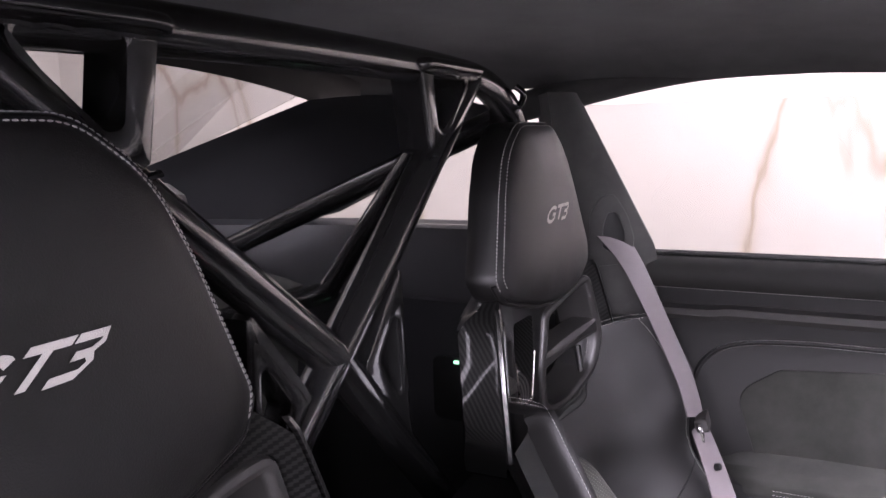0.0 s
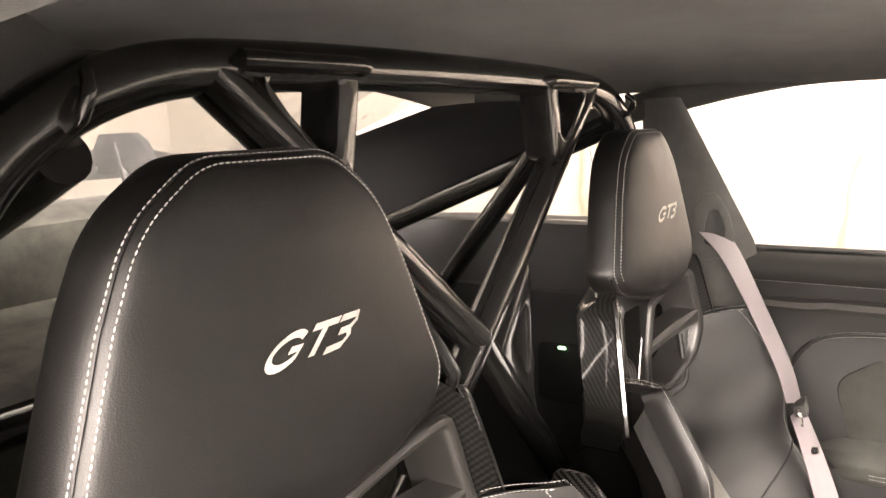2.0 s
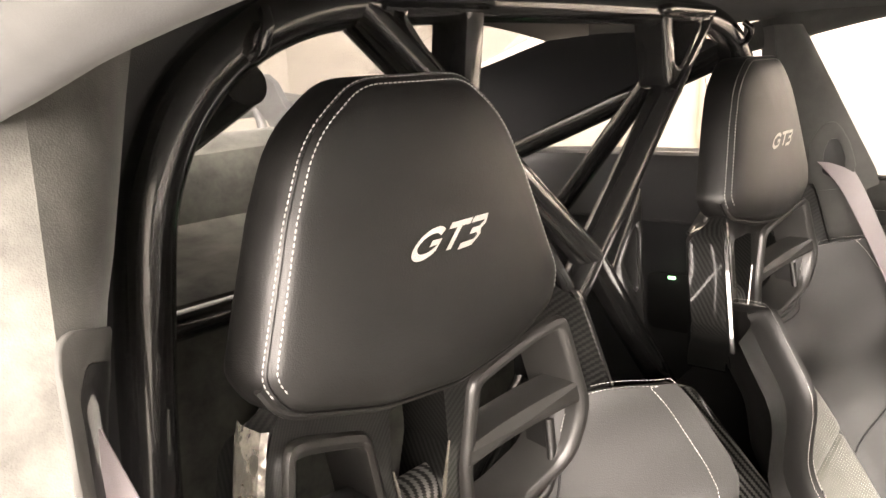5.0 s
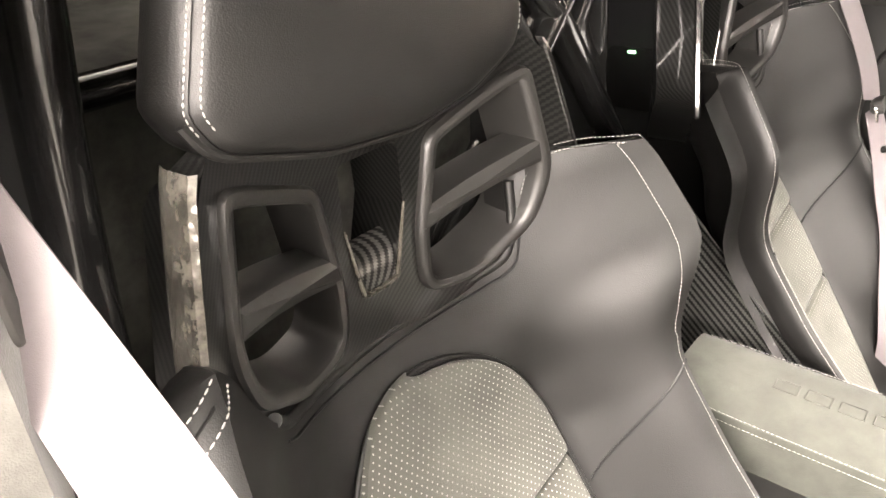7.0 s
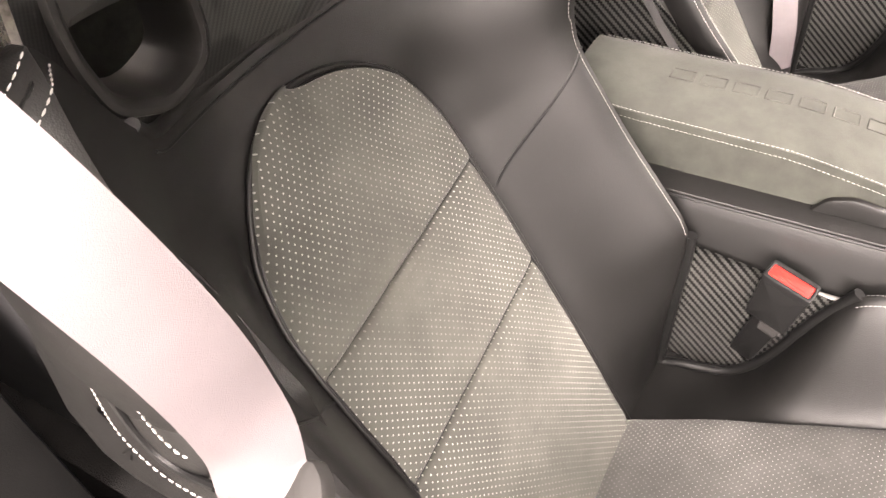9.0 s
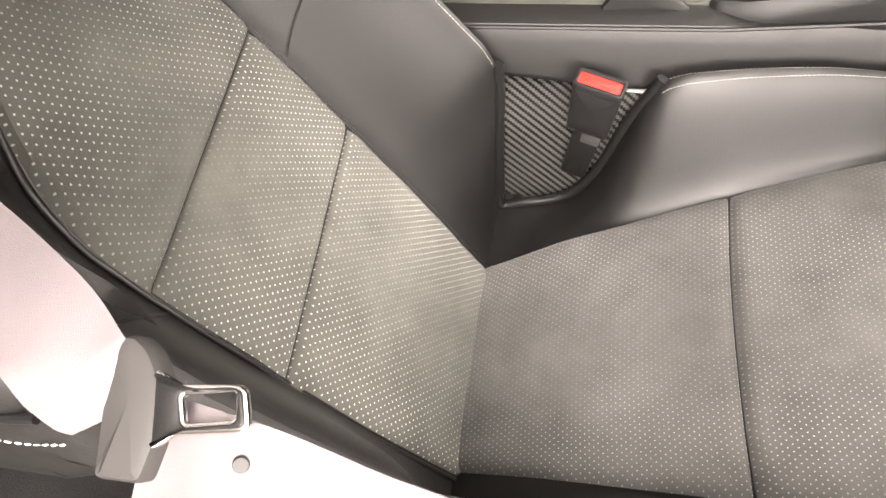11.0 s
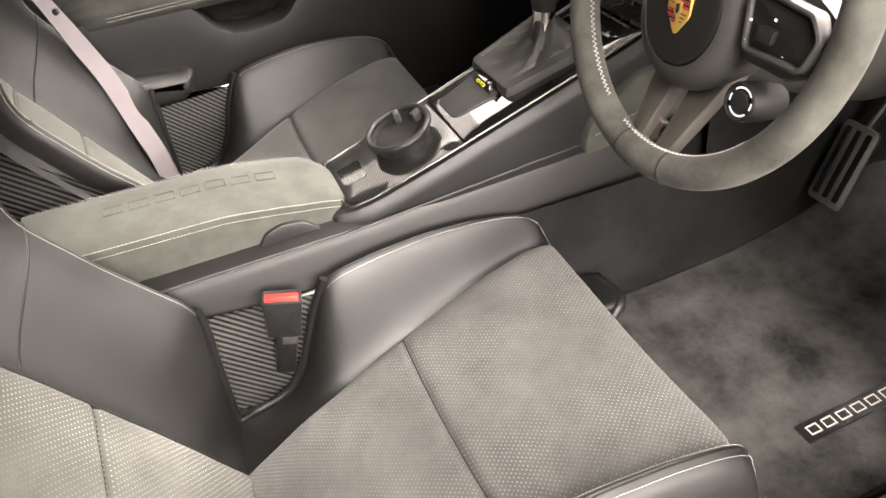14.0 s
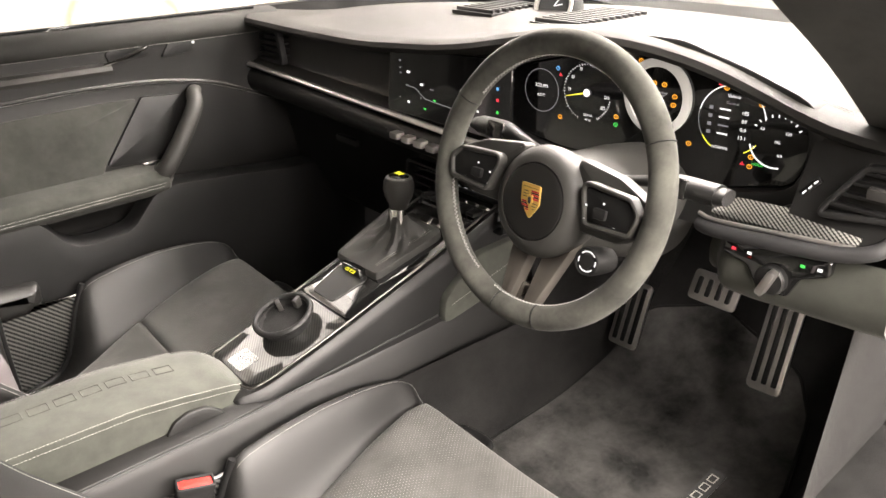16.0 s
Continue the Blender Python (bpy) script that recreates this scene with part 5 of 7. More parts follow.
    f2 = frame_of((-0.547, -0.298, 0.715), (1, 0.12, 0.12), (0.0, 0.25, -0.95))
    part("tongue_pad", slab(round_poly([(-0.036, -0.010), (0.036, -0.012), (0.034, 0.010), (-0.036, 0.012)], 0.008, 5), lambda a, b, c=0.0: f2(a, b, 0.012 - c), 0.018, 0.006), BELT_PAD, p, "dark grey plastic tongue cover")
    o2 = resample(round_poly([(-0.058, -0.008), (-0.030, -0.006), (-0.030, 0.012), (-0.054, 0.020)], 0.004, 4), 40, 0.0)
    i2 = resample(round_poly([(-0.052, -0.003), (-0.036, -0.001), (-0.036, 0.008), (-0.050, 0.013)], 0.002, 4), 40, 0.0)
    part("tongue", ring_slab(o2, i2, lambda a, b, c=0.0: f2(-a, b, c + 0.002), 0.003, 0.001), CHROME, p, "chromed steel belt tongue")
    part("stop_button", lathe([(0.0, 0.004), (0.005, 0.004), (0.006, 0.0), (0.006, -0.004), (0, -0.004)], (-0.562, -0.273, 0.641), (0.25, 0.9, 0.35), 16), PLASTIC, p)


belts()


def buckles():
    for x0, y0, label in ((0.0, 0.0, "black seat belt buckle with red release button beside the driver's seat"), (-0.495, 0.0, "black seat belt buckle beside the passenger seat")):
        sg = 1 if x0 == 0 else -1
        o = V((0.140, -0.072, 0.392)) if sg == 1 else V((-0.128, -0.072, 0.392))
        b = thing("belt_buckle", o, label, "belt buckle", "buckles")
        # stands slanted in the pocket between back and thigh bolster
        fr = frame_of(o, (0.25 * sg, 0.95, -0.15), (0.05 * sg, 0.14, 0.98))
        sec = round_poly([(-0.024, -0.046), (0.024, -0.046), (0.027, 0.018), (-0.027, 0.018)], 0.004, 4)
        part("housing", slab(sec, lambda a, bb, c=0.0: fr(a, bb, c - 0.013), 0.028, 0.004), PLASTIC, b)
        top = round_poly([(-0.025, -0.010), (0.025, -0.010), (0.025, 0.010), (-0.025, 0.010)], 0.003, 4)
        part("release_button", slab(top, lambda a, c, h=0.0: fr(a, 0.014 + h, c + 0.001), 0.007, 0.0015), RED, b, "bright red release button")
        part("slot", slab(round_poly([(-0.018, -0.004), (0.018, -0.004), (0.018, 0.004), (-0.018, 0.004)], 0.002, 3), lambda a, c, h=0.0: fr(a, 0.0195 + h, c + 0.001), 0.002, 0.0004), RED, b)
        part("button_frame", ring_slab(resample(round_poly([(-0.0275, -0.014), (0.0275, -0.014), (0.0275, 0.015), (-0.0275, 0.015)], 0.004, 4), 48, 0.0), resample(round_poly([(-0.0235, -0.009), (0.0235, -0.009), (0.0235, 0.010), (-0.0235, 0.010)], 0.003, 4), 48, 0.0), lambda a, c, h=0.0: fr(a, 0.015 + h, c + 0.001), 0.0085, 0.0015), PLASTIC, b)
        part("stalk", slab(round_poly([(-0.019, -0.13), (0.011, -0.13), (0.020, -0.040), (-0.014, -0.040)], 0.004, 4), lambda a, bb, c=0.0: fr(a, bb, c - 0.007), 0.014, 0.004), RUBBER, b, "black sleeve of the buckle")
        part("clip", slab(round_poly([(-0.004, -0.066), (0.018, -0.066), (0.019, -0.050), (-0.004, -0.052)], 0.002, 3), lambda a, bb, c=0.0: fr(a, bb, c + 0.006), 0.003, 0.001), BELT_PAD, b, "grey plastic clip")


buckles()

# ---- passenger door ----
def door_x(z):
    return soft_table([(0.10, -0.72), (0.40, -0.74), (0.525, -0.74), (0.555, -0.698), (0.615, -0.692), (0.80, -0.700), (0.86, -0.694), (0.905, -0.685), (0.93, -0.688), (0.945, -0.715)], z)


def passenger_door():
    d = thing("door_1", (-0.70, 0.1, 0.2), "closed black leather passenger door with suede panel and armrest", "car door", kind="structure")
    bm = grid(lambda y, z: V((door_x(z), y, z)), list(np.linspace(-0.43, 0.80, 40)), list(np.linspace(0.10, 0.90, 50)))
    part("door_panel", bm, LEATHER, d)
    part("top_pad", grid(lambda y, k: V((([-0.682, -0.676, -0.674, -0.678, -0.690, -0.720])[k], y, ([0.893, 0.900, 0.915, 0.931, 0.941, 0.945])[k])), list(np.linspace(-0.415, 0.60, 30)), [0, 1, 2, 3, 4, 5]), LEATHER_DASH, d)
    part("window_seal", tube([V((-0.708, -0.42, 0.946)), V((-0.708, 0.55, 0.947))], 0.004, 8), RUBBER, d)
    # decor strip, a shallow carbon moulding
    part("decor_strip", grid(lambda y, k: V((([-0.695, -0.676, -0.672, -0.676, -0.695])[k], y, ([0.842, 0.845, 0.853, 0.863, 0.868])[k] - 0.004 * (y < -0.3))), list(np.linspace(-0.41, 0.185, 24)), [0, 1, 2, 3, 4]), SATIN, d, "dark ribbed decor strip")
    bm = bmesh.new()
    for z in (0.8935, 0.9005):
        stitches_into(bm, [V((-0.6768, y, z)) for y in np.linspace(-0.41, 0.55, 40)], 0.005, 0.0034)
    arc = [(-0.345, 0.62), (-0.34, 0.70), (-0.32, 0.765), (-0.27, 0.80), (-0.17, 0.812), (-0.04, 0.813), (0.12, 0.817), (0.27, 0.812), (0.37, 0.798), (0.445, 0.777), (0.55, 0.735), (0.66, 0.69)]
    seam = smooth_line([(door_x(z) + 0.004, y, z) for y, z in arc], 8)
    for off in (0.004, -0.004):
        stitches_into(bm, [p + V((0.0015, 0, off)) for p in seam], 0.005, 0.0034)
    tagged(part("door_stitching", bm, STITCH, d, "white double stitching"), kind="stuff")
    part("waist_seam", tube(seam, 0.004, 8), LEATHER, d)
    # upper leather field under the seam stands back; suede panel in it
    out = round_poly([(-0.235, 0.62), (-0.265, 0.72), (-0.20, 0.765), (-0.05, 0.777), (0.12, 0.782), (0.232, 0.780), (0.130, 0.640), (0.12, 0.60), (-0.2, 0.575)], [0.01, 0.04, 0.03, 0.1, 0.1, 0.008, 0.02, 0.01, 0.01], 5)
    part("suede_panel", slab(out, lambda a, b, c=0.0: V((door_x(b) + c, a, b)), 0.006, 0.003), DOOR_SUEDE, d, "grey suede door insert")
    out = round_poly([(0.240, 0.782), (0.331, 0.774), (0.30, 0.70), (0.244, 0.630), (0.133, 0.640)], 0.008, 4)
    part("pull_recess", slab(out, lambda a, b, c=0.0: V((door_x(b) + c, a, b)), 0.0085, 0.002), RUBBER, d)
    # armrest
    sec = round_poly([(-0.705, 0.548), (-0.650, 0.545), (-0.632, 0.562), (-0.632, 0.585), (-0.652, 0.602), (-0.705, 0.618)], [0.002, 0.01, 0.012, 0.012, 0.012, 0.002], 5)
    ys = list(np.linspace(-0.36, 0.275, 26))

    def arm(i, y):
        p = sec[i % len(sec)]
        k = 1 - 0.6 * max(0.0, (y - 0.24) / 0.035) ** 2 if y > 0.24 else smoothstep((y + 0.34) / 0.12)
        p = V((p.x, p.y - 0.030 * (1 - k) if y < 0 else p.y))
        return V((-0.705 + (p.x + 0.705) * k, y, p.y + 0.012 + 0.045 * (y + 0.1) * 0.35))

    bm = grid(arm, list(range(len(sec) + 1)), ys)
    for y in (ys[0], ys[-1]):
        bm.faces.new([bm.verts.new(arm(i, y)) for i in range(len(sec))])
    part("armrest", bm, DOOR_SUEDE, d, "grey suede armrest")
    bm = bmesh.new()
    for dz in (0.0, -0.007):
        stitches_into(bm, [V((-0.6312, y, 0.587 + dz + 0.045 * (y + 0.1) * 0.35)) for y in np.linspace(-0.20, 0.24, 30)], 0.005, 0.0034)
    tagged(part("armrest_stitching", bm, STITCH, d, "white double stitching"), kind="stuff")
    # pull handle
    line = smooth_line([(-0.690, 0.365, 0.780), (-0.664, 0.350, 0.776), (-0.645, 0.340, 0.752), (-0.640, 0.300, 0.690), (-0.645, 0.256, 0.628), (-0.660, 0.240, 0.605)], 6)
    part("pull_handle", tube(line, lambda s: 0.016 + 0.006 * s, 14, squash=0.75), WHEEL_SKIN, d, "leather-covered pull handle")
    part("lock_switch", soft_box((-0.694, 0.212, 0.628), (-0.676, 0.262, 0.636), 0.002), CHROME, d, "small chrome lock switch")
    # release lever in its recess, and the seat memory block
    out = round_poly([(0.176, 0.886), (0.237, 0.919), (0.294, 0.929), (0.333, 0.926), (0.270, 0.872), (0.188, 0.863)], 0.012, 5)
    part("release_recess", slab(out, lambda a, b, c=0.0: V((door_x(b) + c, a, b)), 0.004, 0.002), PLASTIC, d)
    part("release_lever", tube(smooth_line([(-0.680, 0.172, 0.866), (-0.668, 0.212, 0.876), (-0.664, 0.245, 0.887), (-0.668, 0.262, 0.893)], 5), 0.0075, 10, squash=0.6), CHROME, d, "dark chrome release lever")
    out = round_poly([(0.343, 0.930), (0.402, 0.934), (0.372, 0.868), (0.299, 0.862)], [0.004, 0.014, 0.02, 0.004], 4)
    part("switch_block", slab(out, lambda a, b, c=0.0: V((door_x(b) + c, a, b)), 0.007, 0.002), PLASTIC, d)
    part("switch_lamp", lathe([(0, 0.002), (0.003, 0.002), (0.003, 0)], (door_x(0.89) + 0.008, 0.375, 0.888), (1, 0, 0), 12), G_WHITE, d)
    # lower bin with a dipped edge
    top = [(-0.42, 0.588), (-0.12, 0.584), (-0.055, 0.578), (-0.035, 0.570), (0.003, 0.516), (0.030, 0.499), (0.077, 0.495), (0.140, 0.502), (0.160, 0.514), (0.206, 0.566), (0.225, 0.578), (0.266, 0.586), (0.40, 0.574), (0.545, 0.557), (0.80, 0.545)]

    def bin_fn(y, k):
        z1 = lerp_table(top, y)
        xs, fs = [-0.705, -0.690, -0.660, -0.637, -0.642, -0.650, -0.70], [0.10, 0.18, 0.32, z1 - 0.055, z1 - 0.006, z1, z1 + 0.001]
        return V((xs[k], y, fs[k]))

    part("door_bin", grid(bin_fn, list(np.linspace(-0.42, 0.80, 110)), list(range(7))), PLASTIC, d)


passenger_door()

# ---- centre console ----
def con_z(y):
    """Height of the console's upper face."""
    return soft_table([(0.03, 0.462), (0.10, 0.475), (0.30, 0.541), (0.50, 0.607), (0.62, 0.652)], y)


def con_half(y):
    return lerp_table([(0.03, 0.062), (0.08, 0.078), (0.2, 0.086), (0.4, 0.090), (0.64, 0.092)], y)


CX = 0.0


def centre_console():
    c = thing("centre_console", (0, 0.1, 0.13), "black centre console with carbon and lacquer trim between the seats", "console")
    # lower tunnel body
    sec = [(0.118, 0.12), (0.112, 0.30), (0.100, 0.435), (0.090, 0.452), (0.074, 0.457)]
    prof = sec + [(-x, z) for x, z in reversed(sec)]
    bm = grid(lambda k, y: V((CX + 0.004 + prof[k][0], y, prof[k][1] + (0.035 * max(0.0, (y - 0.1) / 0.5) * (prof[k][1] > 0.4)))), list(range(len(prof))), list(np.linspace(-0.48, 0.70, 30)))
    part("tunnel_body", bm, LEATHER, c)
    side = [(0.128, 0.10), (0.124, 0.30), (0.119, 0.40)]
    upper = [(0.119, 0.40), (0.112, 0.50), (0.09, 0.64)]
    bm = bmesh.new()
    for sg in (1, -1):
        grid_into(bm, lambda k, y, sg=sg: V((0.004 + sg * (side[k][0] + 0.03 * max(0.0, y - 0.3)), y, side[k][1])), list(range(3)), list(np.linspace(0.24, 1.3, 14)))
        grid_into(bm, lambda k, y, sg=sg: V((0.004 + sg * (upper[k][0] + 0.03 * (y - 0.3)), y, upper[k][1])), list(range(3)), list(np.linspace(0.66, 1.3, 8)))
    part("tunnel_carpet", bm, CARPET, c, "black carpeted tunnel side")
    part("tunnel_seam", tube([V((0.098, -0.46, 0.450)), V((0.098, 0.05, 0.450)), V((0.100, 0.2, 0.462)), V((0.104, 0.6, 0.490))], 0.0022, 6), RUBBER, c)
    # rising upper body
    def up(k, y):
        h, z = con_half(y), con_z(y)
        pts = [(h + 0.012, 0.44 + 0.04 * max(0, y - 0.1)), (h + 0.012, z - 0.022), (h + 0.009, z - 0.008), (h + 0.002, z), (h - 0.006, z - 0.001), (-h + 0.006, z - 0.001), (-h - 0.002, z), (-h - 0.009, z - 0.008), (-h - 0.012, z - 0.022), (-h - 0.012, 0.44)]
        return V((CX + pts[k][0], y, pts[k][1]))
    ys = list(np.linspace(0.055, 0.66, 34))
    bm = grid(up, list(range(10)), ys)
    grid_into(bm, lambda k, v: V((CX + up(k, 0.055).x * (1 - 0.10 * v), 0.055 - 0.018 * math.sin(v * 1.57), up(k, 0.055).z - 0.012 * v * v)), list(range(10)), [0, 0.35, 0.7, 1.0])
    part("upper_body", bm, PLASTIC, c)
    deck = lambda a, b, cc=0.0: V((CX + a, b, con_z(b) + 0.0015 + cc))
    # bright edge line round the deck
    edge = [(con_half(y) - 0.006, y) for y in np.linspace(0.09, 0.62, 14)]
    loop = [deck(-a, b, 0.002) for a, b in reversed(edge)] + [deck(-0.055, 0.062, 0.002), deck(0.055, 0.062, 0.002)] + [deck(a, b, 0.002) for a, b in edge]
    part("bright_edge", tube(smooth_line(loop, 4), 0.0018, 8), EDGE_TRIM, c, "thin satin trim line")
    # carbon tray round the cup holder, lacquer plates round the gear lever
    def plate(name, pts, m, th=0.003, label="", r=0.005):
        q = resample(round_poly(pts, r, 4), 80)
        bm = bmesh.new()
        c0 = V((sum(p.x for p in q) / 80, sum(p.y for p in q) / 80))
        rings = []
        for k, h in ((1, 0.0), (1, th - 0.001), (0.985, th), (0.7, th), (0.35, th)):
            rings.append([bm.verts.new(deck(*(c0 + (p - c0) * k), h)) for p in q])
        for a, b in zip(rings, rings[1:]):
            for i in range(80):
                bm.faces.new((a[i], a[(i + 1) % 80], b[(i + 1) % 80], b[i]))
        bm.faces.new(rings[-1])
        return part(name, bm, m, c, label)

    plate("carbon_tray", [(-0.060, 0.068), (0.060, 0.068), (0.078, 0.115), (0.080, 0.250), (-0.080, 0.250), (-0.078, 0.115)], CARBON_FLAT, 0.003, "carbon fibre tray", 0.012)
    plate("lacquer_plate", [(-0.080, 0.253), (0.080, 0.253), (0.084, 0.40), (0.086, 0.56), (-0.086, 0.56), (-0.084, 0.40)], PIANO, 0.003, "black gloss lacquer plate")
    plate("ignition_tray", [(-0.050, 0.262), (0.014, 0.262), (0.026, 0.338), (-0.062, 0.338)], PLASTIC, 0.005, "", 0.012)
    plate("small_lid", [(-0.030, 0.074), (0.018, 0.074), (0.018, 0.112), (-0.030, 0.112)], PIANO, 0.005, "", 0.006)
    tag = soft_box((-0.046, 0.326, con_z(0.33) + 0.003), (0.012, 0.340, con_z(0.33) + 0.022), 0.002)
    part("badge_plate", tag, PIANO, c)
    # the badge is no lamp; a glow material keeps its yellow bright
    bm = bmesh.new()
    emblem_shapes(bm, lambda a, b, h: V((a - 0.017, 0.3255 - h * 0.3, con_z(0.33) + 0.013 + b)), 0.028, 0.0085)
    part("badge", bm, G_YELLOW, c, "yellow badge", smooth=False)
    # buttons ahead of the gear lever
    for i in range(6):
        x = -0.066 + 0.0265 * i
        part("button", soft_box((x - 0.011, 0.545, con_z(0.56) + 0.002), (x + 0.011, 0.572, con_z(0.56) + 0.010), 0.002), PLASTIC, c)
    part("control_panel", grid(lambda a, v: V((a, 0.575 + 0.055 * v, con_z(0.575) + 0.004 + 0.040 * v)), list(np.linspace(-0.088, 0.088, 9)), [0, 0.3, 0.6, 1.0]), PIANO, c)
    for i in range(7):
        x = -0.07 + 0.0233 * i
        part("lit_mark", box_into(bmesh.new(), (x - 0.004, 0.596, con_z(0.575) + 0.0225), (x + 0.004, 0.599, con_z(0.575) + 0.0232)), G_DIM, c, smooth=False)
    # knee pad on the console's flank
    kp = round_poly([(0.43, 0.46), (0.66, 0.50), (0.66, 0.585), (0.52, 0.58), (0.44, 0.515)], [0.02, 0.02, 0.02, 0.04, 0.03], 5)
    part("knee_pad", slab(kp, lambda a, b, h=0.0: V((0.102 + h, a, b)), 0.018, 0.008), SUEDE, c, "suede knee pad")
    bm = stitches_into(bmesh.new(), [V((0.1215, y, 0.50 + 0.25 * (y - 0.45))) for y in np.linspace(0.45, 0.65, 16)], 0.005, 0.0034)
    tagged(part("knee_stitching", bm, STITCH, c), kind="stuff")

    # padded armrest lid
    a = thing("armrest_lid", (-0.01, -0.12, 0.45), "grey suede console armrest with white stitching and embossed marks", "armrest")
    az = lambda y: soft_table([(-0.37, 0.530), (-0.275, 0.525), (-0.105, 0.520), (-0.02, 0.506), (0.036, 0.493), (0.06, 0.481), (0.075, 0.462)], y)
    ah = lambda y: soft_table([(-0.37, 0.066), (-0.30, 0.069), (0.0, 0.071), (0.045, 0.066), (0.068, 0.052), (0.078, 0.03)], y)

    def lid(k, y):
        q = list(np.linspace(-1, 1, 15))
        side = [(1.08, -0.066), (1.07, -0.030), (1.025, -0.006)]
        full = [(-s, dz) for s, dz in side] + [(t, -0.004 * t ** 4) for t in q[1:-1]] + [(s, dz) for s, dz in reversed(side)]
        s, dz = full[k]
        return V((-0.010 + s * ah(y), y, az(y) + dz))

    bm = grid(lid, list(range(19)), list(np.linspace(-0.37, 0.078, 36)))
    bm.faces.new([bm.verts.new(lid(k, -0.37)) for k in range(19)])
    part("lid_pad", bm, SUEDE, a)
    part("lid_base", soft_box((-0.090, -0.37, 0.405), (0.070, 0.045, 0.458), 0.008), SUEDE, a)
    bm = bmesh.new()
    for sg in (1, -1):
        for off in (0.0, 0.010):
            stitches_into(bm, [V((-0.010 + sg * ah(y) * (1.019 + 3.0 * off), y, az(y) - 0.004 - off)) for y in np.linspace(-0.36, 0.066, 40)], 0.005, 0.0034)
    tagged(part("lid_stitching", bm, STITCH, a, "white double stitching"), kind="stuff")
    # embossed marks, plain bars along the lid
    for i in range(7):
        y = -0.262 + i * 0.036
        bm = bmesh.new()
        spot = lambda a, b: V((-0.034 + a, y + b, az(y + b) + 0.0004))
        box = [(0, 0), (0, 0.027), (0.020, 0.027), (0.020, 0)]
        for p, q in zip(box, box[1:] + box[:1]):
            tube_into(bm, [spot(*p), spot((p[0] + q[0]) / 2, (p[1] + q[1]) / 2), spot(*q)], 0.0008, 6)
        part("embossed_mark", bm, SUEDE_RIM, a)
    half = round_poly([(-0.078, 0.452), (-0.062, 0.474), (-0.038, 0.482), (-0.008, 0.478), (0.014, 0.462), (0.020, 0.452)], [0.004, 0.02, 0.03, 0.03, 0.015, 0.004], 5)
    part("lid_latch", slab(resample(half, 50), lambda p, q, h=0.0: V((0.0695 + h - 0.06 * (q - 0.452), p, q)), 0.006, 0.003), LEATHER, a, "dark padded lid latch")


centre_console()


def cup_holder():
    o = V((-0.0135, 0.188, con_z(0.188)))
    cup = thing("cup_holder", o, "round black cup holder with spring clips in the console", "cup holder")
    ax = (0, -0.30, 0.95)
    part("ring", lathe([(0.050 + 0.0052 * math.cos(a), 0.027 + 0.0052 * math.sin(a)) for a in np.linspace(0, 2 * math.pi, 17)], o, ax, 56), PLASTIC, cup, "satin black ring")
    part("body", lathe([(0.043, -0.002), (0.0445, 0.012), (0.047, 0.024), (0.0455, 0.024), (0.0445, 0.024)], o, ax, 48), PLASTIC, cup)
    # shallow dish above the deck, its black standing in for depth and shade
    part("well", lathe([(0.0447, 0.0235), (0.043, 0.0135), (0.0, 0.0130)], o, ax, 48), CARPET, cup, "shallow black dish for the shade of a deep well")
    for ang in (108, 163):
        m = Matrix.Translation(o) @ Matrix.Rotation(radians(17), 4, "X") @ Matrix.Rotation(radians(ang), 4, "Z")
        part("clip", soft_box((0.030, -0.0045, 0.012), (0.046, 0.0045, 0.031), 0.002, m), BELT_PAD, cup)


cup_holder()


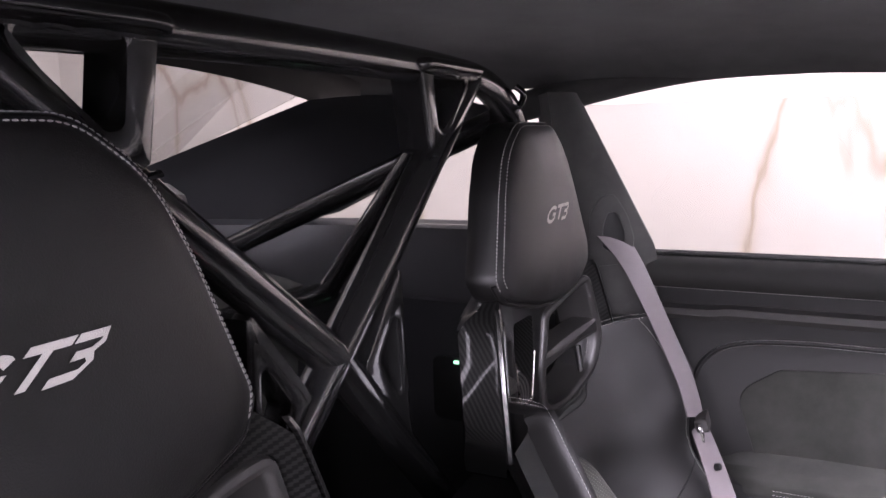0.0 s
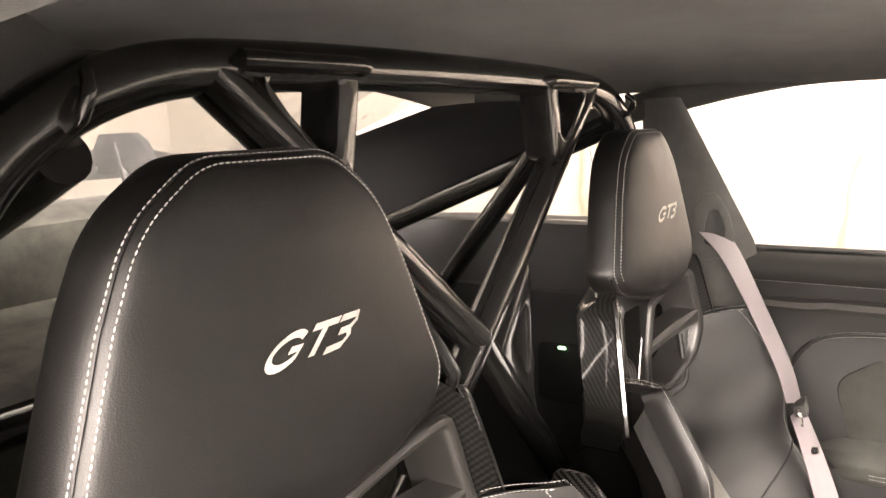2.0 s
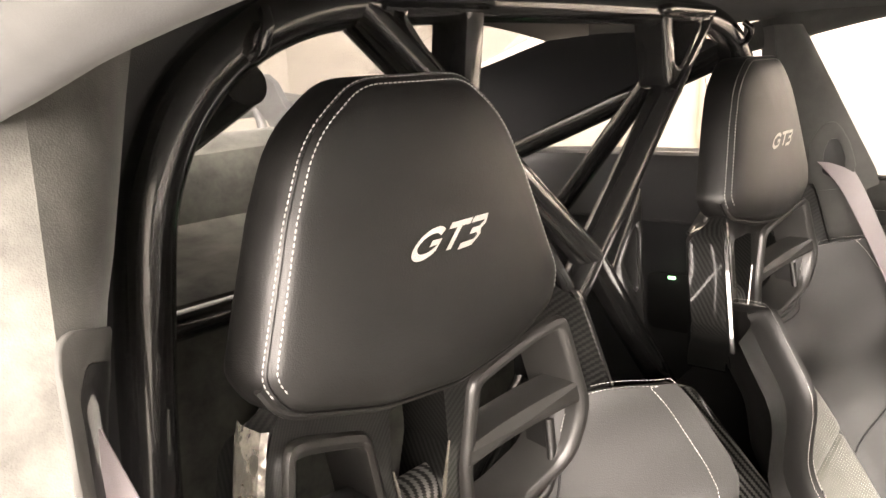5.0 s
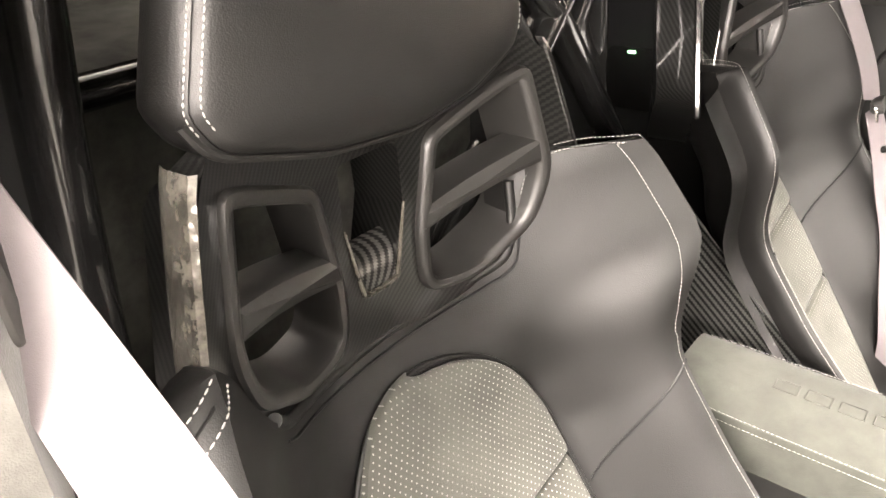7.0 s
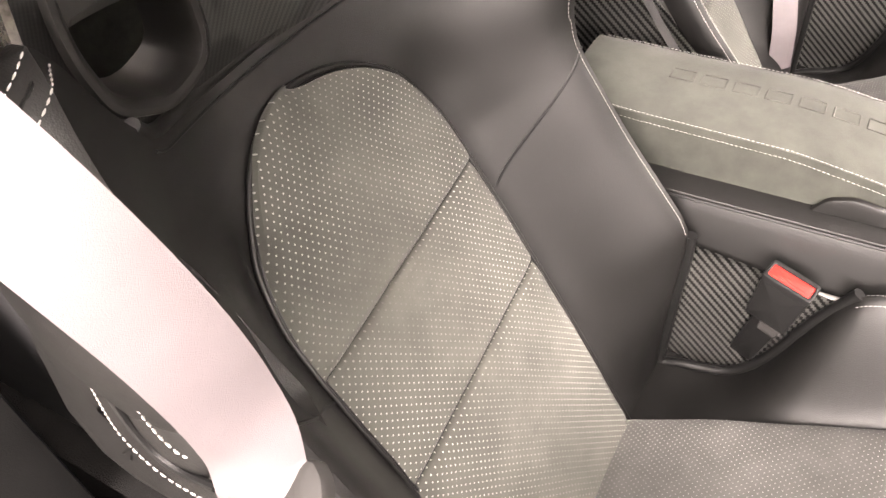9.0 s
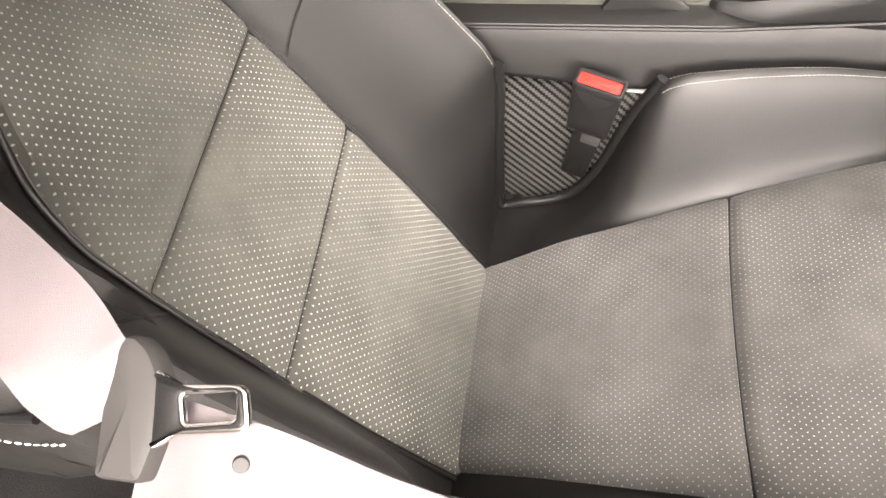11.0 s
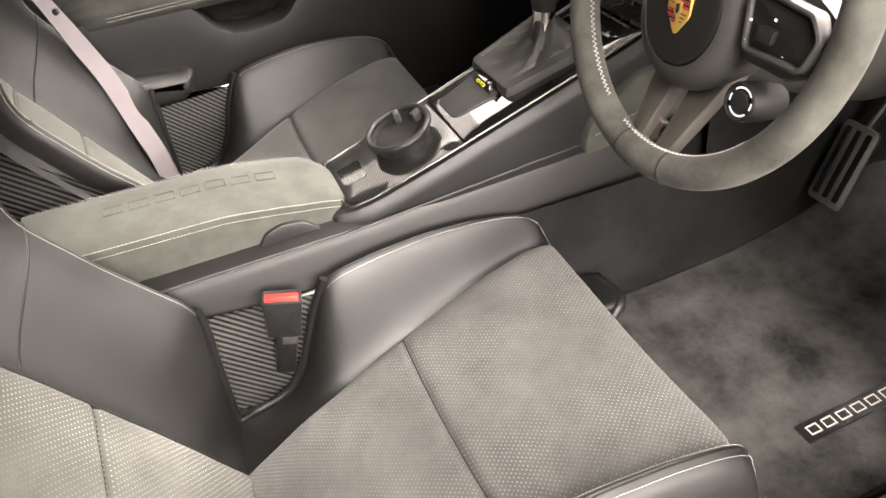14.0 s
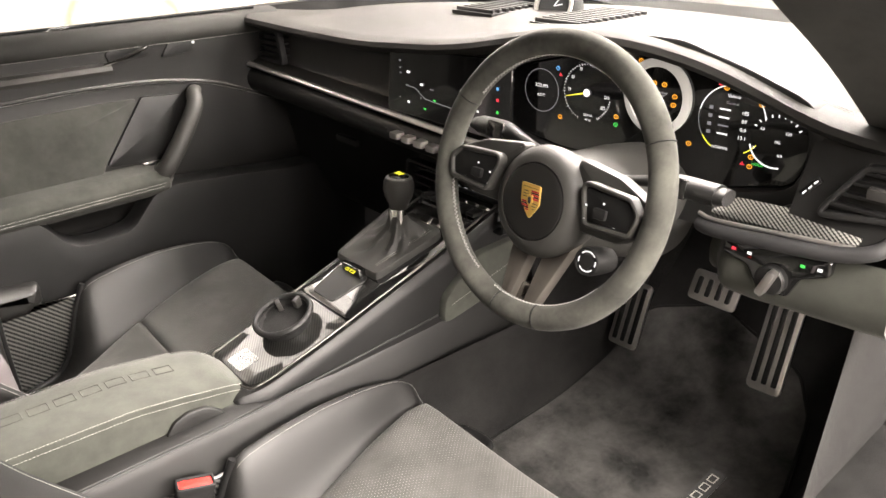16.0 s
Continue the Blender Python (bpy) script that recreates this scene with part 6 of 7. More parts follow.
def gear_lever():
    g = thing("gear_lever", (0.0, 0.425, con_z(0.425)), "gear lever with black leather boot and round knob", "gear lever")
    base = lambda a, b, cc=0.0: V((a, b, con_z(b) + 0.006 + cc))
    outl = round_poly([(-0.082, 0.342), (0.042, 0.342), (0.060, 0.482), (-0.098, 0.482)], 0.012, 5)
    q = resample(outl, 72)
    bm = bmesh.new()
    c0 = V((-0.018, 0.417))
    rings = []
    for k, h in ((1.02, -0.003), (1.04, 0.006), (1.02, 0.013), (0.975, 0.014)):
        rings.append([bm.verts.new(base(*(c0 + (p - c0) * k), h)) for p in q])
    for a, b in zip(rings, rings[1:]):
        for i in range(72):
            bm.faces.new((a[i], a[(i + 1) % 72], b[(i + 1) % 72], b[i]))
    part("boot_frame", bm, WHEEL_SKIN, g)
    top = V((0.0, 0.428, 0.662))
    axis = (V((0.002, 0.434, 0.726)) - V((0.0, 0.425, 0.60))).normalized()
    bm = bmesh.new()
    rings = []
    for j, (k, h) in enumerate(((0.985, 0.0), (0.88, 0.002), (0.66, 0.006), (0.46, 0.015), (0.31, 0.028), (0.24, 0.042), (0.20, 0.054))):
        row = []
        for i, p in enumerate(q):
            d = (p - c0) * k
            ang = math.atan2(d.y, d.x)
            wrinkle = (0.004 * math.sin(ang * 5 + j * 1.3) + 0.003 * math.sin(ang * 9 - j)) * (1 if 1 < j < 6 else 0)
            if j >= 4:
                r = d.length
                d = V((math.cos(ang), math.sin(ang))) * (r * 0.3 + [0.022, 0.0165, 0.0155][j - 4] * 0.7)
            row.append(bm.verts.new(base(c0.x + 0.018 * smoothstep(j / 4) + d.x * (1 + wrinkle * 8), c0.y + 0.010 * smoothstep(j / 4) + d.y * (1 + wrinkle * 8), 0.013 + h + wrinkle)))
        rings.append(row)
    for a, b in zip(rings, rings[1:]):
        for i in range(72):
            bm.faces.new((a[i], a[(i + 1) % 72], b[(i + 1) % 72], b[i]))
    part("boot", bm, WHEEL_SKIN, g, "gathered black leather boot")
    bm = bmesh.new()
    for sg in (1, -1):
        for off in (0.012, 0.017):
            stitches_into(bm, [base(-0.0195 + sg * (0.062 + 0.017 * (y - 0.342) / 0.14 - off), y, 0.0175 + 0.05 * off) for y in np.linspace(0.352, 0.474, 14)], 0.005, 0.0034)
    tagged(part("boot_stitching", bm, STITCH, g, "white double stitching"), kind="stuff")
    o = V((0.0, 0.427, con_z(0.424) + 0.060))
    part("stem", lathe([(0.0155, -0.02), (0.0160, 0.0), (0.0170, 0.018), (0.0175, 0.026)], o, axis, 24), CHROME, g, "chromed collar under the knob")
    part("knob", lathe([(0.0175, 0.022), (0.0185, 0.030), (0.0250, 0.043), (0.0285, 0.057), (0.0282, 0.070), (0.0240, 0.080), (0.0185, 0.083)], o, axis, 32), WHEEL_SKIN, g, "leather-covered knob")
    part("knob_cap", lathe([(0.0195, 0.0815), (0.0185, 0.0845), (0.012, 0.0865), (0.0, 0.0875)], o, axis, 28), PIANO, g, "gloss black cap with a yellow pattern")
    bm = bmesh.new()
    fr = frame_of(o + axis * 0.0882, (1, 0, 0), V((0, 1, 0)))
    for x in (-0.006, 0.0, 0.006):
        box_into(bm, (x - 0.0007, -0.006, -0.002), (x + 0.0007, 0.006, 0.0))
    box_into(bm, (-0.006, -0.0007, -0.002), (0.006, 0.0007, 0.0))
    for v in bm.verts:
        v.co = fr(*v.co)
    # printed pattern, brightened by a glow material
    part("shift_pattern", bm, G_YELLOW, g, smooth=False)


gear_lever()

# ---- dashboard ----
def dash_y(x):
    return 0.585 + 0.085 * x


def dash_edge(x):
    return soft_table([(-0.76, 0.935), (-0.5, 0.925), (-0.275, 0.920), (-0.05, 0.935), (0.05, 0.950), (0.15, 0.972), (0.25, 0.988), (0.35, 0.988), (0.45, 0.974), (0.52, 0.955), (0.59, 0.928), (0.65, 0.908), (0.78, 0.895)], x)


def strip_z(x):
    return 0.767 - 0.07 * x


def dashboard():
    d = thing("dashboard", (0, 0.7, 0.7), "black leather dashboard with screen, silver strip and vents", "dashboard")
    rows = [(0.050, -0.030), (0.012, -0.022), (0.0, -0.012), (0.004, -0.003), (0.018, 0.003)] + [(k, None) for k in np.linspace(0.04, 0.70, 14)]

    def top(x, k):
        dy, dz = rows[k]
        y = dash_y(x) - 0.022 + dy
        e = dash_edge(x)
        if dz is None:
            back = 0.962 - 0.05 * (x / 0.75) ** 2
            w = smoothstep((dy - 0.02) / 0.30)
            z = (e + 0.004) * (1 - w) + back * w - 0.10 * max(0.0, dy - 0.4)
        else:
            z = e + dz
        return V((x, y, z))

    part("dash_top", grid(top, list(np.linspace(-0.76, 0.78, 70)), list(range(len(rows)))), LEATHER_DASH, d)
    bm = bmesh.new()
    for off in (0.050, 0.058):
        stitches_into(bm, [V((x, dash_y(x) - 0.022 + off, top(x, 6).z + 0.001 + (off - 0.04) * 0.0)) for x in np.linspace(0.50, 0.76, 30)], 0.006, 0.004)
    tagged(part("dash_stitching", bm, STITCH, d), kind="stuff")
    # recessed gloss fascia on the passenger's side
    def fas(x, k):
        y, z0, z1 = dash_y(x), strip_z(x) + 0.006, dash_edge(x) - 0.020
        q = [(-0.004, 0.0), (0.028, 0.10), (0.034, 0.2), (0.034, 0.85), (0.020, 1.0)][k]
        return V((x, y + q[0], z0 + (z1 - z0) * q[1]))
    part("fascia", grid(fas, list(np.linspace(-0.74, 0.13, 40)), list(range(5))), SATIN, d, "satin black fascia")
    xs = np.linspace(-0.745, 0.13, 30)
    part("silver_strip", tube([V((x, dash_y(x) - 0.008, strip_z(x))) for x in xs], 0.0085, 12, squash=0.7), ALU, d, "brushed silver trim strip")
    part("padded_roll", tube([V((x, dash_y(x) + 0.012, strip_z(x) - 0.038)) for x in xs], 0.031, 20), LEATHER, d)
    part("lower_panel", grid(lambda x, k: V((x, dash_y(x) + [0.03, 0.07, 0.10, 0.16][k], strip_z(x) - [0.06, 0.10, 0.24, 0.36][k])), list(np.linspace(-0.76, 0.12, 20)), list(range(4))), LEATHER, d)
    part("glovebox_latch", soft_box((-0.46, 0.598, 0.655), (-0.38, 0.612, 0.672), 0.004), PLASTIC, d)
    part("seam", tube([V((-0.19, dash_y(-0.19) - 0.020, strip_z(-0.19) - 0.03)), V((-0.19, dash_y(-0.19) + 0.0, strip_z(-0.19) - 0.066))], 0.0018, 6), RUBBER, d)
    # side vent at the passenger's end
    for i in range(4):
        z = 0.842 + 0.014 * i
        part("vent_slat", soft_box((-0.70, 0.548, z), (-0.585, 0.570, z + 0.004), 0.0015), PLASTIC, d)
    part("vent_frame", ring_slab(resample(round_poly([(-0.715, 0.826), (-0.575, 0.822), (-0.590, 0.905), (-0.715, 0.908)], 0.012, 4), 48, 0.0), resample(round_poly([(-0.705, 0.834), (-0.590, 0.832), (-0.602, 0.896), (-0.705, 0.899)], 0.010, 4), 48, 0.0), lambda a, b, c=0.0: V((a, 0.556 - c, b)), 0.014, 0.003), PLASTIC, d)
    # centre screen
    sc = round_poly([(-0.195, 0.788), (0.128, 0.776), (0.128, 0.925), (-0.180, 0.912)], 0.010, 5)
    sp = lambda a, b, c=0.0: V((a, dash_y(a) - 0.002 - c, b))
    screen = part("screen", slab(sc, sp, 0.006, 0.002), PIANO, d, "dark glossy navigation screen, lit", smooth=False)

    def dot(name, x, z, w, h, m, sub=screen, y0=0.0075, rz=0.0):
        w, h = w * 0.6, h * 0.55
        bm = box_into(bmesh.new(), (-w / 2, -0.0003, -h / 2), (w / 2, 0.0003, h / 2), pose(x, dash_y(x) - 0.002 - y0, z, 0, rz, 0))
        return part(name, bm, m, sub, smooth=False)

    random.seed(5)
    for i, (x, z, w, h, m) in enumerate(((-0.150, 0.892, 0.010, 0.005, G_DIM), (-0.150, 0.878, 0.008, 0.004, G_DIM), (-0.150, 0.868, 0.008, 0.004, G_DIM), (-0.128, 0.872, 0.014, 0.008, G_WHITE), (-0.092, 0.852, 0.014, 0.007, G_WHITE), (-0.065, 0.846, 0.018, 0.003, G_DIM), (-0.132, 0.846, 0.003, 0.006, G_DIM), (-0.155, 0.820, 0.008, 0.002, G_DIM), (-0.130, 0.813, 0.010, 0.008, G_WHITE), (-0.095, 0.826, 0.004, 0.006, G_DIM), (-0.085, 0.806, 0.010, 0.005, G_GREEN), (-0.058, 0.826, 0.012, 0.005, G_GREEN), (0.035, 0.850, 0.004, 0.004, G_WHITE), (0.030, 0.828, 0.012, 0.002, G_DIM), (0.052, 0.824, 0.008, 0.005, G_WHITE), (0.040, 0.802, 0.008, 0.005, G_WHITE))):
        dot("screen_mark", x, z, w, h, m)
    for x, z, m in ((0.098, 0.892, G_WHITE), (0.098, 0.872, G_BLUE), (0.098, 0.852, G_RED), (0.098, 0.830, G_GREEN)):
        dot("screen_icon", x, z, 0.008, 0.009, m)
    line = [V((x, dash_y(x) - 0.0095, z)) for x, z in ((-0.135, 0.845), (-0.11, 0.843), (-0.085, 0.826), (-0.05, 0.822), (0.0, 0.818))]
    part("screen_route", tube(line, 0.0007, 6), G_DIM, screen)
    # toggle switches under the screen
    for i in range(5):
        x = -0.150 + 0.034 * i
        part("toggle", soft_box((x - 0.013, dash_y(x) - 0.036, strip_z(x) - 0.040), (x + 0.013, dash_y(x) - 0.008, strip_z(x) - 0.026), 0.004), ALU, d, "silver toggle switch")
    # middle vents below
    fr = round_poly([(-0.165, 0.612), (0.13, 0.60), (0.13, 0.685), (-0.158, 0.690)], 0.01, 4)
    part("middle_vent_frame", ring_slab(resample(fr, 64, 0.0), resample(inset(fr, 0.007), 64, 0.0), lambda a, b, c=0.0: V((a, 0.592 - c, b)), 0.02, 0.003), PLASTIC, d)
    for i in range(4):
        part("vent_slat", soft_box((-0.150, 0.585, 0.618 + 0.017 * i), (0.124, 0.610, 0.622 + 0.017 * i), 0.0015), PLASTIC, d)
    part("vent_back", box_into(bmesh.new(), (-0.16, 0.612, 0.60), (0.13, 0.616, 0.69)), RUBBER, d, smooth=False)
    # vents on the dash top beside the clock
    for x0, y0, n in ((-0.17, 0.78, 8), (0.07, 0.765, 11)):
        for i in range(n):
            y = y0 + 0.020 * i
            part("defroster_slat", soft_box((x0 - 0.055, y, 0.957), (x0 + 0.055, y + 0.008, 0.967), 0.002, None), PLASTIC, d)
        part("defroster_well", box_into(bmesh.new(), (x0 - 0.06, y0 - 0.008, 0.952), (x0 + 0.06, y0 + 0.02 * n, 0.9595)), RUBBER, d, smooth=False)
    # driver's side lower panel, carbon shelf, switch bank, outer vent
    # suede knee panel: a rounded shell that turns in under the column
    kn = [(0.004, 0.096), (-0.006, 0.070), (-0.006, 0.040), (0.0, 0.014), (0.014, 0.0), (0.06, -0.006), (0.13, -0.004)]

    def knee(x, k):
        dy, dz = kn[k]
        w = smoothstep((0.560 - x) / 0.06)
        low = 0.652 + 0.07 * max(0.0, x - 0.60) - 0.012 * w
        return V((x + 0.004 * (k < 2), 0.585 + dy + 0.075 * w, low + dz * (1 + 0.05 * (x - 0.5))))

    part("knee_panel", grid(knee, list(np.linspace(0.495, 0.775, 30)), list(range(7))), SUEDE, d, "grey suede knee panel")
    cs = round_poly([(0.520, 0.764), (0.556, 0.790), (0.735, 0.800), (0.720, 0.772)], 0.006, 4)
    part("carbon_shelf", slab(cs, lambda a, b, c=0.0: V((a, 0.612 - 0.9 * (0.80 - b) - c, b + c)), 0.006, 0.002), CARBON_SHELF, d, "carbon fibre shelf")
    part("shelf_trim", tube(smooth_line([(0.516, 0.570, 0.768), (0.545, 0.566, 0.766), (0.63, 0.572, 0.772), (0.722, 0.580, 0.778)], 6), 0.0032, 8), ALU, d, "bright trim line")
    part("shelf_edge", tube(smooth_line([(0.518, 0.572, 0.752), (0.545, 0.565, 0.752), (0.62, 0.566, 0.758), (0.70, 0.572, 0.766), (0.745, 0.582, 0.780), (0.762, 0.605, 0.80)], 6), 0.0105, 12), PLASTIC_SIDE, d)
    part("right_fascia", grid(lambda x, v: V((x, 0.640 - 0.055 * (1 - v) + 0.02 * (0.7 - x), 0.775 + 0.125 * v)), list(np.linspace(0.628, 0.79, 12)), [0, 0.25, 0.5, 0.75, 1]), PLASTIC, d)
    part("lower_fascia", grid(lambda x, v: V((x, 0.60 + 0.05 * v, 0.735 + 0.055 * v)), list(np.linspace(0.08, 0.63, 16)), [0, 0.5, 1]), PLASTIC, d)
    vf = round_poly([(0.655, 0.800), (0.79, 0.818), (0.79, 0.880), (0.700, 0.872)], 0.012, 5)
    vp = lambda a, b, c=0.0: V((a, 0.640 - 0.44 * (0.90 - b) - c, b))
    part("outer_vent_frame", ring_slab(resample(vf, 64, 0.0), resample(inset(vf, 0.008), 64, 0.0), vp, 0.012, 0.003), PLASTIC, d)
    for i in range(4):
        z = 0.818 + 0.014 * i
        part("vent_slat", soft_box((0.672 + 0.008 * i, vp(0, z).y - 0.010, z), (0.79, vp(0, z).y + 0.004, z + 0.005), 0.002), PLASTIC, d)
    part("vent_tab", soft_box((0.715, 0.592, 0.838), (0.745, 0.604, 0.852), 0.003), BELT_PAD, d)
    part("dimmer", soft_box((-0.016, -0.003, -0.005), (0.016, 0.003, 0.005), 0.002, pose(0.652, 0.590, 0.838, 0, -52, 0)), PIANO, d)
    for k in (-1, 0, 1):
        part("lit_mark", box_into(bmesh.new(), (-0.003, -0.0004, -0.001), (0.003, 0.0004, 0.001), pose(0.652 + 0.006 * k, 0.5865, 0.838 + 0.008 * k, 0, -52, 0)), G_WHITE, d, smooth=False)
    # light switch bank
    sb = round_poly([(0.553, 0.720), (0.560, 0.744), (0.702, 0.756), (0.704, 0.732), (0.668, 0.716), (0.654, 0.684), (0.612, 0.682), (0.594, 0.712)], 0.010, 4)
    kp = lambda a, b, c=0.0: V((a, 0.586 - c, b))
    part("switch_bank", slab(sb, kp, 0.012, 0.004), PIANO, d)
    part("light_switch", lathe([(0.021, 0.0), (0.021, 0.010), (0.018, 0.013), (0.0, 0.013)], (0.633, 0.574, 0.706), (0, -1, 0), 32), PLASTIC, d)
    part("light_switch_bar", soft_box((-0.006, -0.026, -0.020), (0.006, -0.008, 0.020), 0.004, pose(0.633, 0.574, 0.706, 0, 22, 0)), ALU, d, "silver rotary switch bar")
    for x, z, m in ((0.573, 0.731, G_RED), (0.596, 0.731, G_WHITE), (0.668, 0.737, G_GREEN), (0.690, 0.739, G_WHITE)):
        part("switch_icon", box_into(bmesh.new(), (x - 0.003, 0.5725, z - 0.002), (x + 0.003, 0.5732, z + 0.002)), m, d, smooth=False)


dashboard()


def cluster():
    c = thing("instrument_cluster", (0.37, 0.645, 0.86), "wide dark instrument display with lit dials and warning lamps", "instrument cluster")
    cp = lambda a, b, h=0.0: V((a, 0.645 + 0.05 * (a - 0.37) - h, b))
    out = round_poly([(0.085, 0.80), (0.085, 0.905), (0.20, 0.935), (0.30, 0.965), (0.42, 0.965), (0.52, 0.938), (0.618, 0.905), (0.618, 0.81), (0.50, 0.782), (0.20, 0.782)], [0.05, 0.05, 0.05, 0.04, 0.04, 0.05, 0.05, 0.05, 0.04, 0.04], 6)
    part("display", slab(out, cp, 0.008, 0.003), PIANO, c, "black gloss display glass", smooth=False)
    part("hood", ring_slab(resample(inset(out, -0.025), 96, 0.0), resample(inset(out, -0.001), 96, 0.0), lambda a, b, h=0.0: cp(a, b, h - 0.006), 0.030, 0.006), PLASTIC, c, "matt black display hood")
    H = 0.0088

    def txt(body, x, z, size, m):
        f = lambda a, b, h=0.0: cp(x + a, z + b, H + h)
        words("readout", body, size * 0.88, f, m, c)

    def ring(x, z, r, w, m, a0=0.0, a1=360.0, name="dial_ring"):
        bm = bmesh.new()
        n = max(8, int(abs(a1 - a0) / 8))
        q = []
        for k in range(n + 1):
            a = radians(a0 + (a1 - a0) * k / n)
            q.append([bm.verts.new(cp(x + (r - s) * math.cos(a), z + (r - s) * math.sin(a), H)) for s in (0, w)])
        for a, b in zip(q, q[1:]):
            bm.faces.new((a[0], a[1], b[1], b[0]))
        part(name, bm, m, c, smooth=False)

    def ticks(x, z, r, n, a0, a1, l, w, m):
        bm = bmesh.new()
        for k in range(n):
            a = radians(a0 + (a1 - a0) * k / (n - 1))
            t, s = V((math.cos(a), math.sin(a))), V((-math.sin(a), math.cos(a)))
            p = V((x, z))
            bm.faces.new([bm.verts.new(cp(*(p + t * rr + s * ss), H)) for rr, ss in ((r, -w), (r, w), (r - l, w), (r - l, -w))])
        tagged(part("dial_ticks", bm, m, c, smooth=False), kind="stuff")

    def lamp(x, z, w, h, m):
        # a pictogram: a plain outline with a bar in it, or a thin bar
        bm = bmesh.new()
        if h > 0.006:
            n = 3 if m is G_RED else 8
            for k in range(n):
                a0, a1 = [radians(90 + 360 * (k + j + 0.5 * (n == 8)) / n) for j in (0, 1)]
                bm.faces.new([bm.verts.new(cp(x + r * w * math.cos(a) * 0.52, z + r * h * math.sin(a) * 0.56, H)) for a, r in ((a0, 1), (a1, 1), (a1, 0.7), (a0, 0.7))])
            w, h = w * 0.12, h * 0.45
        bm.faces.new([bm.verts.new(cp(x + sx * w / 2, z + sz * h / 2, H)) for sx, sz in ((-1, -1), (1, -1), (1, 1), (-1, 1))])
        part("warning_lamp", bm, m, c, smooth=False)

    ring(0.163, 0.874, 0.037, 0.0012, G_DIM)
    txt("3:22 PM", 0.163, 0.882, 0.0095, G_WHITE)
    txt("6.5 C", 0.163, 0.866, 0.0085, G_WHITE)
    ticks(0.257, 0.884, 0.047, 30, 250, 60, 0.003, 0.0004, G_WHITE)
    ticks(0.257, 0.884, 0.047, 10, -10, -60, 0.003, 0.0004, G_WHITE)
    for s, x, z in (("25", 0.222, 0.885), ("50", 0.228, 0.906), ("75", 0.243, 0.921), ("200", 0.296, 0.882), ("225", 0.290, 0.864)):
        txt(s, x, z, 0.0075, G_WHITE)
    bm = bmesh.new()
    bm.faces.new([bm.verts.new(cp(a, b, H + 0.0006)) for a, b in ((0.257, 0.8855), (0.257, 0.8825), (0.216, 0.8725), (0.216, 0.8735))])
    part("needle", bm, G_YELLOW, c, smooth=False)
    part("needle_hub", lathe([(0.006, 0.0), (0.006, 0.002), (0, 0.002)], cp(0.257, 0.884, H), (0, -1, 0), 20), G_WHITE, c)
    txt("25.6 mi", 0.262, 0.848, 0.0065, G_WHITE)
    txt("35 mi", 0.262, 0.840, 0.0060, G_WHITE)
    # rev counter with its pale ring
    part("rev_ring", lathe([(0.058, 0.0), (0.058, 0.006), (0.054, 0.009), (0.047, 0.009), (0.045, 0.004), (0.045, 0.0)], cp(0.385, 0.898, 0.006), (0, -1, 0), 56), mat("lit_pale_ring", (0.5, 0.5, 0.48), 0.4, emit=(1, 0.97, 0.9), power=0.10), c, "pale lit rev counter ring")
    ticks(0.385, 0.898, 0.055, 30, 220, -40, 0.006, 0.0008, G_WHITE)
    bm = bmesh.new()
    emblem_shapes(bm, lambda a, b, h: cp(0.385 + a, 0.902 + b, H + h), 0.026, 0.009)
    part("dial_badge", bm, G_DIM, c, smooth=False)
    for x, z in ((0.378, 0.918), (0.395, 0.918), (0.414, 0.903), (0.413, 0.890), (0.352, 0.948), (0.205, 0.835), (0.316, 0.855), (0.545, 0.913), (0.445, 0.838), (0.541, 0.838)):
        lamp(x, z, 0.0085, 0.0068, G_ORANGE)
    for x, z, m in ((0.196, 0.916, G_BLUE), (0.202, 0.906, G_RED), (0.316, 0.842, G_GREEN), (0.482, 0.932, G_RED), (0.492, 0.928, G_ORANGE), (0.530, 0.826, G_RED), (0.541, 0.824, G_ORANGE)):
        lamp(x, z, 0.0080, 0.0064, m)
    # vehicle page
    ring(0.505, 0.884, 0.050, 0.0014, G_WHITE, 10, 170)
    ring(0.505, 0.884, 0.050, 0.0010, G_DIM, 170, 215)
    ring(0.505, 0.884, 0.050, 0.0016, G_YELLOW, 215, 240, "dial_arc")
    ring(0.505, 0.884, 0.050, 0.0016, G_YELLOW, 300, 325, "dial_arc")
    txt("Vehicle", 0.505, 0.918, 0.0075, G_WHITE)
    txt("General", 0.504, 0.908, 0.0065, G_DIM)
    for i, s in enumerate(("185", "69", "0.0", "13.1")):
        z = 0.898 - 0.0118 * i
        txt(s, 0.524, z - 0.001, 0.0085, G_WHITE)
        lamp(0.473, z, 0.006, 0.005, G_DIM)
        lamp(0.494, z, 0.016, 0.0022, G_WHITE if i != 2 else G_DIM)
    txt("NORMAL", 0.494, 0.842, 0.0070, G_WHITE)
    # fuel and temperature dial
    ticks(0.572, 0.866, 0.038, 9, 150, 35, 0.004, 0.0008, G_WHITE)
    ring(0.572, 0.866, 0.038, 0.0022, G_WHITE, 195, 285, "dial_arc")
    for s, x, z in (("60", 0.551, 0.881), ("120", 0.587, 0.880), ("185", 0.574, 0.866), ("0", 0.543, 0.853), ("4/4", 0.580, 0.848)):
        txt(s, x, z, 0.0068, G_WHITE)
    txt("HOLD", 0.552, 0.829, 0.0068, G_GREEN)


cluster()


